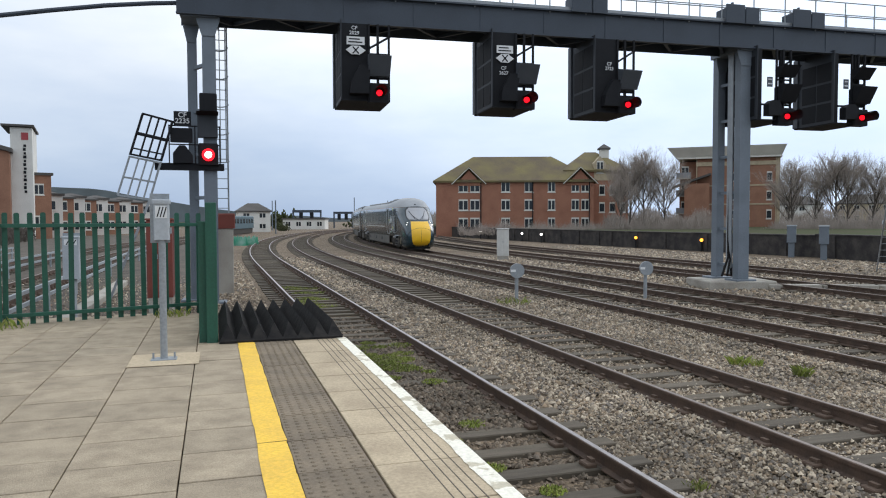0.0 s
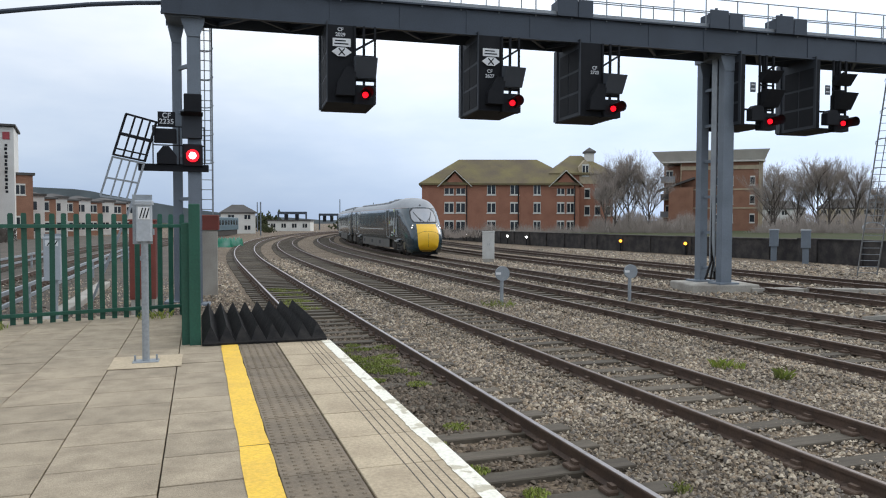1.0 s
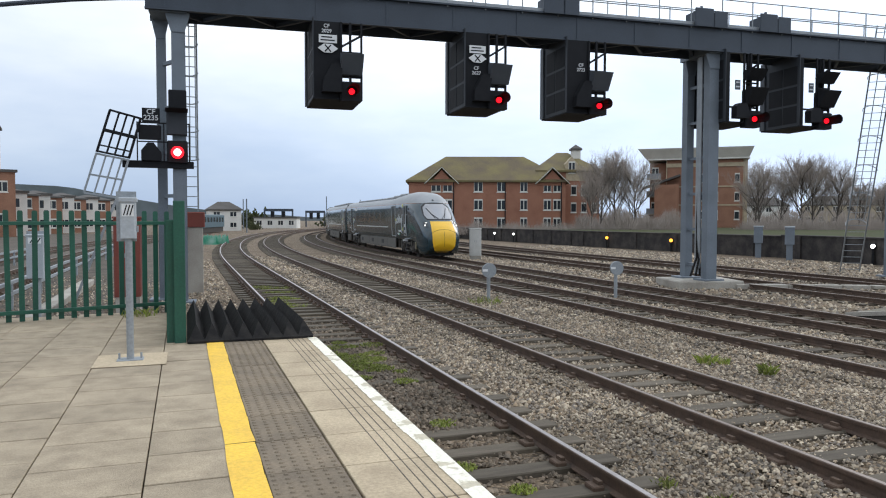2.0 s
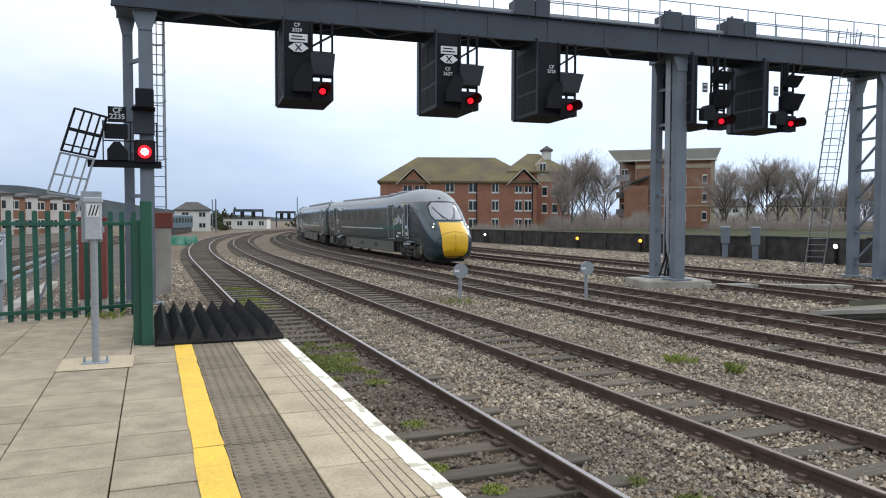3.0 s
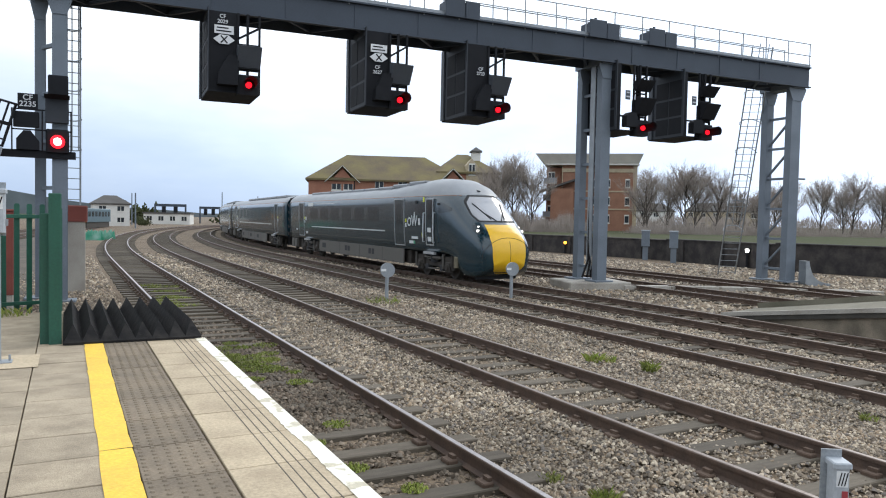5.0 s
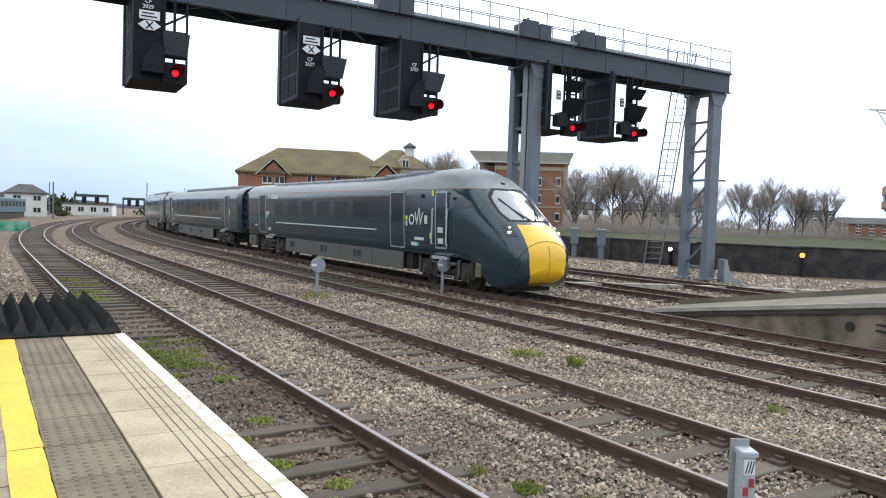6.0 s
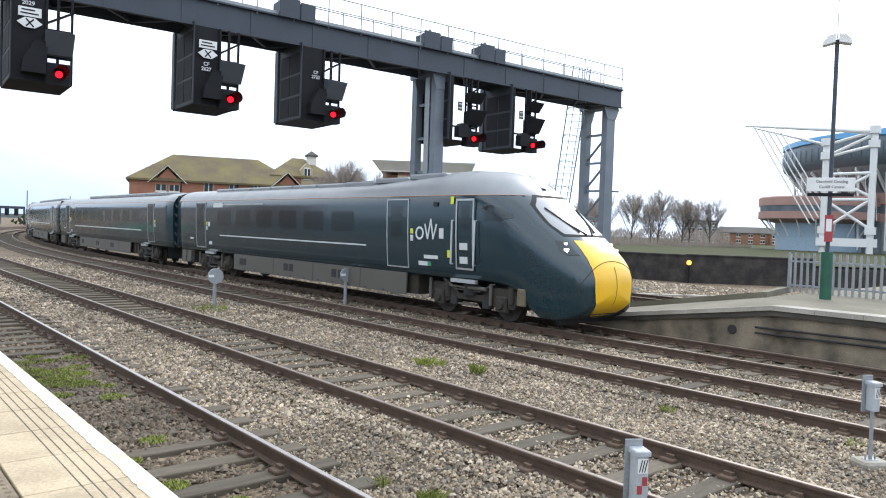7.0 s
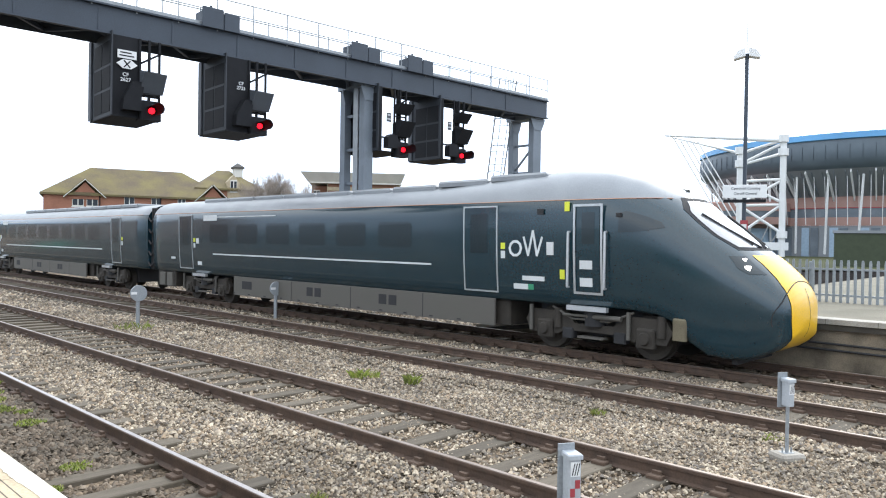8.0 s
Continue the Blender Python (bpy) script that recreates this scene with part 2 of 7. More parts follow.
# ---- mesh helpers ----
class Shape:
    """Collects quads and polygons of one mesh."""

    def __init__(self):
        self.v, self.f = [], []

    def add(self, verts, faces):
        k = len(self.v)
        self.v.extend(tuple(p) for p in verts)
        self.f.extend(tuple(i + k for i in face) for face in faces)
        return self

    def box(self, x0, x1, y0, y1, z0, z1, m=None, c=0.0):
        """A box, with its upright and top edges cut by c."""
        if c:
            ring = lambda z, d: [(x0 + d, y0 + c, z), (x0 + c, y0 + d, z), (x1 - c, y0 + d, z), (x1 - d, y0 + c, z), (x1 - d, y1 - c, z), (x1 - c, y1 - d, z), (x0 + c, y1 - d, z), (x0 + d, y1 - c, z)]
            p = ring(z0, 0) + ring(z1 - c, 0) + ring(z1, c * 0.8)
            f = [tuple(range(7, -1, -1)), tuple(range(16, 24))]
            f += [(a + r, (a + 1) % 8 + r, (a + 1) % 8 + r + 8, a + r + 8) for r in (0, 8) for a in range(8)]
        else:
            p = [(x, y, z) for z in (z0, z1) for x, y in ((x0, y0), (x1, y0), (x1, y1), (x0, y1))]
            f = [(3, 2, 1, 0), (4, 5, 6, 7), (0, 1, 5, 4), (1, 2, 6, 5), (2, 3, 7, 6), (3, 0, 4, 7)]
        if m is not None:
            p = [m @ Vector(q) for q in p]
        return self.add(p, f)

    def bar(self, p, q, w, h=None, up=(0, 0, 1)):
        """A square bar from p to q."""
        p, q = Vector(p), Vector(q)
        d = (q - p).normalized()
        a = Vector(up)
        if abs(d.dot(a)) > 0.98:
            a = Vector((0, 1, 0))
        s = d.cross(a).normalized() * w / 2
        u = s.cross(d).normalized() * (h or w) / 2
        v = [e + i * s + j * u for e in (p, q) for i, j in ((-1, -1), (1, -1), (1, 1), (-1, 1))]
        return self.add(v, [(3, 2, 1, 0), (4, 5, 6, 7), (0, 1, 5, 4), (1, 2, 6, 5), (2, 3, 7, 6), (3, 0, 4, 7)])

    def rod(self, p, q, r, n=10, r2=None):
        p, q = Vector(p), Vector(q)
        d = (q - p).normalized()
        a = Vector((0, 0, 1)) if abs(d.z) < 0.95 else Vector((1, 0, 0))
        s = d.cross(a).normalized()
        u = s.cross(d)
        r2 = r if r2 is None else r2
        v = [e + k * (s * math.cos(t) + u * math.sin(t)) for e, k in ((p, r), (q, r2)) for t in (2 * math.pi * i / n for i in range(n))]
        f = [(i, (i + 1) % n, (i + 1) % n + n, i + n) for i in range(n)] + [tuple(range(n - 1, -1, -1)), tuple(range(n, 2 * n))]
        return self.add(v, f)

    def prism(self, outline, a, b, axis=1):
        """An outline of (u, v) drawn along an axis from a to b."""
        put = {0: lambda u, v, t: (t, u, v), 1: lambda u, v, t: (u, t, v), 2: lambda u, v, t: (u, v, t)}[axis]
        n = len(outline)
        v = [put(u, w, t) for t in (a, b) for u, w in outline]
        return self.add(v, [(i, (i + 1) % n, (i + 1) % n + n, i + n) for i in range(n)] + [tuple(range(n - 1, -1, -1)), tuple(range(n, 2 * n))])

    def mesh(self, name, material, smooth=None):
        me = bpy.data.meshes.new(name)
        me.from_pydata(self.v, [], self.f)
        bm = bmesh.new()
        bm.from_mesh(me)
        if len(bm.faces) < 20000:
            bmesh.ops.recalc_face_normals(bm, faces=bm.faces)
        bm.to_mesh(me)
        bm.free()
        me.materials.append(material)
        if smooth is not None:
            me.polygons.foreach_set("use_smooth", [True] * len(me.polygons))
            me.set_sharp_from_angle(angle=radians(smooth))
        me.update()
        return me


def part(name, shape, material, parent=None, label="", smooth=None, m=None):
    """Links a shape, or a mesh that is shared, as one mesh object."""
    me = shape.mesh(name, material, smooth) if isinstance(shape, Shape) else shape
    ob = new(name, me)
    if parent is not None:
        ob.parent = parent
    if m is not None:
        ob.matrix_basis = m
    return tagged(ob, label) if label else ob


def thing(name, label, category, m=None, group="", kind=""):
    ob = new(name)
    if m is not None:
        ob.matrix_basis = m
    return tagged(ob, label, category, group, kind)


def text(name, body, size, material, parent, m, label="", bold=0.0):
    cu = bpy.data.curves.new(name, "FONT")
    cu.body, cu.size, cu.align_x, cu.align_y, cu.extrude, cu.offset = body, size, "CENTER", "CENTER", 0.002, bold
    cu.materials.append(material)
    ob = new(name, cu)
    ob.parent, ob.matrix_basis = parent, m
    return tagged(ob, label) if label else ob


# ---- the plan of the tracks ----
CURVE_AT, RADIUS = 40.0, 320.0
TRACKS = {"track_1": 2.86, "track_2": 6.44, "track_3": 10.80, "track_4": 14.12, "track_5": 19.6, "track_6": 24.2}
BASE = 14.12


def on_track(x0, s):
    """Place and heading of a point s metres along a track that starts at x0; straight, then bending to the right."""
    if s <= CURVE_AT:
        return x0, s, 0.0
    a = (s - CURVE_AT) / RADIUS
    r = RADIUS - (x0 - BASE)
    return BASE + RADIUS - r * math.cos(a), CURVE_AT + r * math.sin(a), -a


# ---- ground ----
g = Shape()
xs = [-2500, -400, -120, -40, -8, 1.2, 16, 30, 60, 200, 600, 2500]
ys = [-2500, -300, -60, -20, 0, 12, 40, 90, 180, 400, 1000, 4500]
g.add([(x, y, -0.2) for y in ys for x in xs], [(j * 12 + i, j * 12 + i + 1, j * 12 + i + 13, j * 12 + i + 12) for j in range(11) for i in range(11)])
ground = tagged(part("ground", g, M_BALLAST), "grey-brown stone ballast ground under the railway", "ground", kind="structure")


def scatter(name, material, areas, label, seed):
    """Loose stones, each a small uneven lump, in one mesh."""
    rng = np.random.default_rng(seed)
    base = np.array([(1, 0, -0.3), (0.2, 0.9, -0.4), (-0.9, 0.4, -0.3), (-0.5, -0.9, -0.4), (0.6, -0.7, -0.3), (0.3, 0.25, 0.8), (-0.4, -0.2, 0.7)])
    tris = np.array([(0, 1, 5), (1, 6, 5), (1, 2, 6), (2, 3, 6), (3, 4, 6), (4, 5, 6), (4, 0, 5)])
    vs, fs, k = [], [], 0
    for x0, x1, y0, y1, z0, count, size in areas:
        p = np.c_[rng.uniform(x0, x1, count), rng.uniform(y0, y1, count), rng.uniform(z0 - 0.012, z0 + 0.02, count)]
        r = size * (0.5 + 1.15 * rng.random(count) ** 2.0)
        a, b = rng.uniform(0, 6.28, count), rng.uniform(-0.7, 0.7, count)
        v = base[None] * rng.uniform(0.75, 1.25, (count, 7, 1)) * r[:, None, None] * np.array([1, 0.8, 0.8])
        vy = v[:, :, 1] * np.cos(b)[:, None] - v[:, :, 2] * np.sin(b)[:, None]
        vz = v[:, :, 1] * np.sin(b)[:, None] + v[:, :, 2] * np.cos(b)[:, None]
        vx = v[:, :, 0] * np.cos(a)[:, None] - vy * np.sin(a)[:, None]
        vy = v[:, :, 0] * np.sin(a)[:, None] + vy * np.cos(a)[:, None]
        vs.append(np.stack([vx, vy, vz], 2).reshape(-1, 3) + np.repeat(p, 7, 0))
        fs.append((tris[None] + (np.arange(count) * 7)[:, None, None]).reshape(-1, 3) + k)
        k += count * 7
    vs, fs = np.concatenate(vs), np.concatenate(fs)
    me = bpy.data.meshes.new(name)
    me.vertices.add(len(vs))
    me.vertices.foreach_set("co", vs.astype(np.float32).ravel())
    me.loops.add(len(fs) * 3)
    me.loops.foreach_set("vertex_index", fs.astype(np.int32).ravel())
    me.polygons.add(len(fs))
    me.polygons.foreach_set("loop_start", np.arange(0, len(fs) * 3, 3, dtype=np.int32))
    me.update(calc_edges=True)
    me.materials.append(material)
    return tagged(new(name, me), label, "gravel", kind="stuff")


# ---- tracks ----
RAIL_OUT = [(-0.070, -0.159), (0.070, -0.159), (0.070, -0.148), (0.014, -0.130), (0.012, -0.045), (0.036, -0.036), (0.036, -0.006), (0.028, 0.0), (-0.028, 0.0), (-0.036, -0.006), (-0.036, -0.036), (-0.012, -0.045), (-0.014, -0.130), (-0.070, -0.148)]


def rail(x0, s0, s1, side, outline):
    stops = [s for s in np.arange(s0, s1 + 0.01, 4.0)]
    sh = Shape()
    n = len(outline)
    ring = []
    for s in stops:
        x, y, a = on_track(x0, float(s))
        ca, sa = math.cos(a), math.sin(a)
        ring += [(x + (side + u) * ca, y + (side + u) * sa, w) for u, w in outline]
    faces = [(k * n + i, k * n + (i + 1) % n, (k + 1) * n + (i + 1) % n, (k + 1) * n + i) for k in range(len(stops) - 1) for i in range(n)]
    faces += [tuple(range(n - 1, -1, -1)), tuple(range((len(stops) - 1) * n, len(stops) * n))]
    return sh.add(ring, faces)


def railway_track(name, x0, s0, s1, near, far, shine=False, label=""):
    top = thing(name, label, "railway track", kind="structure")
    for side in (-0.7525, 0.7525):
        r = part("rail", rail(x0, s0, s1, side, RAIL_OUT), M_RAIL, top)
        part("rail_head", rail(x0, s0, s1, side, [(-0.027, 0.0005), (0.027, 0.0005), (0.024, 0.004), (-0.024, 0.004)]), M_RAILSHINE if shine else M_RAILTOP, r, "worn running surface of the rail")
    sl = Shape().box(-1.3, 1.3, -0.125, 0.125, -0.29, -0.145, c=0.012).mesh("sleeper", M_SLEEPER)
    chairs, rest = Shape(), Shape()
    s = s0
    rng = random.Random(len(name) + int(x0 * 10))
    while s < far:
        x, y, a = on_track(x0, s)
        m = pose(x + rng.uniform(-0.02, 0.02), y, rng.uniform(-0.012, 0.006), 0, 0, math.degrees(a) + rng.uniform(-0.8, 0.8))
        if s < near:
            part("sleeper", sl, None, top, m=m)
        else:
            rest.box(-1.3, 1.3, -0.125, 0.125, -0.29, -0.15, m)
        if s < 40:
            for side in (-0.7525, 0.7525):
                for d in (-0.13, 0.13):
                    chairs.box(side + d - 0.06, side + d + 0.06, -0.085, 0.085, -0.15, -0.105, m, 0.012)
                    chairs.box(side + d * 0.75 - 0.022, side + d * 0.75 + 0.022, -0.05, 0.05, -0.11, -0.07, m)
        s += 0.68
    tagged(part("rail_chairs", chairs, M_CHAIR, top, "rusty rail fastenings"), kind="stuff")
    if rest.v:
        tagged(part("far_sleepers", rest, M_SLEEPER, top, "far sleepers half sunk in ballast"), kind="stuff")
    return top


railway_track("track_1", TRACKS["track_1"], -8, 200, 60, 110, True, "curved railway track with shiny rail heads beside the platform")
railway_track("track_2", TRACKS["track_2"], -8, 200, 60, 110, False, "curved railway track with rusty brown rails on timber sleepers")
railway_track("track_3", TRACKS["track_3"], -8, 200, 60, 110, False, "curved railway track with rusty brown rails in pale ballast")
railway_track("track_4", TRACKS["track_4"], -8, 240, 60, 110, False, "dark oily railway track under the express train")
railway_track("track_5", TRACKS["track_5"], 6, 240, 40, 90, False, "rusty railway track beyond the gantry leg")
railway_track("track_6", TRACKS["track_6"], 10, 240, 40, 90, False, "rusty far railway track along the dark wall")

# ---- near platform ----
EDGE, TOP, END = 1.43, 0.915, 8.3
platform = tagged(part("platform", Shape().box(-16, EDGE - 0.06, -14, 11.6, -0.2, TOP - 0.055), M_JOINT), "concrete station platform with grey paving slabs", "platform", kind="structure")
part("platform_wall", Shape().box(EDGE - 0.06, EDGE - 0.03, -14, 11.3, -0.2, TOP - 0.06), M_CONCRETE, platform, "dirty concrete platform face")


def slab_mesh(name, w, d, material, studs=False):
    sh = Shape().box(-w / 2 + 0.004, w / 2 - 0.004, -d / 2 + 0.006, d / 2 - 0.006, -0.055, 0, c=0.004)
    if studs:
        for i in range(6):
            for j in range(9):
                x, y = (i - 2.5) * w / 6, (j - 4) * d / 9
                ring = lambda r, z: [(x + r * math.cos(t * 1.0472), y + r * math.sin(t * 1.0472), z) for t in range(6)]
                sh.add(ring(0.018, 0.0) + ring(0.011, 0.007), [(t, (t + 1) % 6, (t + 1) % 6 + 6, t + 6) for t in range(6)] + [tuple(range(6, 12))])
    return sh.mesh(name, material)


slab = slab_mesh("slab", 0.6, 0.49, M_SLAB)
tact = slab_mesh("tactile_slab", 0.42, 0.6, M_TACTILE, True)
cope = slab_mesh("coping_slab", 0.6, 0.6, M_COPING)
rng = random.Random(4)
tilt = lambda: pose(0, 0, 0, rng.uniform(-0.15, 0.15), rng.uniform(-0.12, 0.12), rng.uniform(-0.2, 0.2))
for j in range(-12, 18):
    y = 0.6 + 0.6 * j
    if y < END + 0.3:
        part("tactile_slab", tact, None, platform, m=pose(0.615, y, TOP + rng.uniform(-0.002, 0.001)) @ tilt())
        part("coping_slab", cope, None, platform, m=pose(1.13, y, TOP + rng.uniform(-0.002, 0.001)) @ tilt())
for i in range(8):
    start = -6.6 + rng.uniform(-0.12, 0.12)
    for j in range(37):
        part("slab", slab, None, platform, m=pose(0.1 - 0.6 * i, start + 0.49 * j, TOP + rng.uniform(-0.004, 0.001)) @ tilt())
yl = Shape()
for j in range(-12, 14):
    y0 = 0.3 + 0.6 * j
    a, b = rng.uniform(-0.005, 0.005), rng.uniform(-0.005, 0.005)
    split = 0.008 * (rng.random() < 0.35)
    yl.add([(0.225 + a, y0 + split, TOP + 0.004), (0.405 + b, y0 + 1.6 * split, TOP + 0.004), (0.405 - a, y0 + 0.3, TOP + 0.004), (0.405 + a, y0 + 0.6, TOP + 0.004), (0.225 - b, y0 + 0.6, TOP + 0.004), (0.225 + b, y0 + 0.33, TOP + 0.004)], [(0, 1, 2, 3, 4, 5)])
part("yellow_line", yl, M_YELLOW, platform, "worn yellow painted safety line")
wh = Shape()
inner = [(1.325 + 0.018 * noise.noise(Vector((0, k * 0.11, 0))) + 0.010 * noise.noise(Vector((0, k * 0.83, 3))), -7.0 + k * 0.05) for k in range(307)]
for (xa, ya), (xb, yb) in zip(inner, inner[1:]):
    wh.add([(xa, ya, TOP + 0.004), (EDGE + 0.002, ya, TOP + 0.004), (EDGE + 0.002, yb, TOP + 0.004), (xb, yb, TOP + 0.004), (EDGE + 0.003, ya, TOP - 0.04), (EDGE + 0.003, yb, TOP - 0.04)], [(0, 1, 2, 3), (1, 4, 5, 2)])
part("white_edge", wh, M_WHITE, platform, "flaking white painted platform edge")
gr = Shape()
for x in (1.10, 1.155, 1.21, 1.265):
    gr.box(x - 0.0032, x + 0.0032, -7.0, END, TOP + 0.0005, TOP + 0.002)
part("groove", gr, M_JOINT, platform, "dark grooves along the coping")


# ---- signal gantry ----
GS, GSLOPE = 22.2, -0.065
g_turn = math.degrees(math.atan(GSLOPE))


def gx(n):
    """From the bearing on the plane y = GS to the distance along the gantry, and the scale there."""
    r = GS / (GS - GSLOPE * n)
    return n * r * math.hypot(1, GSLOPE), r


def gz(n, z):
    return 2.28 + (z - 2.28) * gx(n)[1]


gantry = thing("signal_gantry", "long grey steel signal gantry spanning the tracks on lattice legs", "signal gantry", pose(0, GS, 0, 0, 0, g_turn))
BB, BT, GL, GR = 8.16, 9.02, -0.95, 28.05
b = Shape()
b.box(GL, GR, -0.04, 0.0, BB, BT)
b.box(GL, GR, -0.16, -0.04, BB, BB + 0.05)
b.box(GL, GR, -0.16, -0.04, BT - 0.05, BT)
b.box(GL, GR, 1.2, 1.24, BB, BT)
for k in range(13):
    x = GL + 0.5 + k * 2.14
    b.box(x - 0.03, x + 0.03, -0.06, -0.04, BB + 0.05, BT - 0.05)
    b.bar((x, 0, BB + 0.1), (x + 1, 1.2, BB + 0.1), 0.1)
    b.bar((x + 1, 1.2, BB + 0.1), (x + 2, 0, BB + 0.1), 0.1)
part("beam", b, M_GANTRYDK, gantry, "dark grey plated gantry beam")
part("walkway", Shape().box(GL, GR, 0.0, 1.2, BT - 0.06, BT - 0.01), M_GALV, gantry, "steel grating walkway")
for y in (-0.08, 1.22):
    rl = Shape()
    for z in (BT + 0.48, BT + 0.97):
        rl.rod((GL, y, z), (GR, y, z), 0.02, 6)
    rl.box(GL, GR, y - 0.008, y + 0.008, BT, BT + 0.12)
    hr = part("handrail", rl, M_GALV, gantry, "galvanised tube handrail")
    for k in range(24):
        x = GL + 0.05 + k * (GR - GL - 0.1) / 23
        part("handrail_post", Shape().rod((x, y, BT - 0.1), (x, y, BT + 0.98), 0.022, 6), M_GALV, hr)


def gantry_leg(x, dx, dy, w, bottom):
    """Two columns tied by battens and diagonals."""
    a, c = (x, 0.25), (x - dx, 0.25 + dy)
    for (px, py), ww in ((a, w), (c, w * 0.7)):
        h = Shape()
        e = ww / 2
        h.prism([(px - e, py - 0.16), (px + e, py - 0.16), (px + e, py - 0.13), (px - e + 0.06, py - 0.13), (px - e + 0.06, py + 0.13), (px + e, py + 0.13), (px + e, py + 0.16), (px - e, py + 0.16)], bottom, BB, 2)
        gus = Shape().prism([(px - e - ww * 0.4, BB), (px - e - ww * 0.4, BB - 0.10), (px - e, BB - 0.55), (px + e, BB - 0.55), (px + e + ww * 0.4, BB - 0.10), (px + e + ww * 0.4, BB)], py - 0.19, py - 0.162)
        part("gusset", gus, M_GANTRY, gantry, "flared grey gusset plate")
        col = part("column", h, M_GANTRY, gantry, "grey steel leg column")
        part("base_plate", Shape().box(px - 0.4, px + 0.4, py - 0.35, py + 0.35, bottom - 0.03, bottom + 0.03, c=0.01), M_GANTRY, col)
    part("crosshead", Shape().box(x - dx - w * 0.6, x + w * 0.6, -0.03, 0.25 + dy + 0.2, BB - 0.03, BB + 0.22, c=0.01), M_GANTRY, gantry, "steel crosshead under the beam")
    z = bottom + 0.5
    while z < BB - 0.9:
        part("batten", Shape().bar((*a, z), (*c, z), 0.10, 0.10), M_GANTRY, gantry)
        if z + 1.3 < BB - 0.9 and x > 20:
            part("diagonal", Shape().bar((*a, z + 1.3), (*c, z), 0.09, 0.07), M_GANTRY, gantry)
        z += 1.3


gantry_leg(17.80, 0.05, 1.3, 0.42, 0.12)
gantry_leg(27.55, 0.0, 1.35, 0.54, -0.05)
gantry_leg(-0.10, 0.55, 0.9, 0.36, -0.15)
for k, (dx, dy) in enumerate(((-0.12, 0.75), (-0.06, 0.7), (0.02, 0.8))):
    pts = [(17.78 + dx, dy, BB), (17.8 + dx, dy, 5.0), (17.76 + dx, dy, 1.6), (17.7 + dx, dy - 0.1, 0.9), (17.55 + dx * 3, dy - 0.3, 0.25)]
    cable = Shape()
    for p, q in zip(pts, pts[1:]):
        cable.rod(p, q, 0.04, 8)
    part("cable", cable, M_BLACK, gantry, "black cable hanging down the leg")
part("cable_tray", Shape().box(17.62, 17.66, 0.55, 0.85, 0.3, BB), M_GALV, gantry, "pale perforated cable tray")


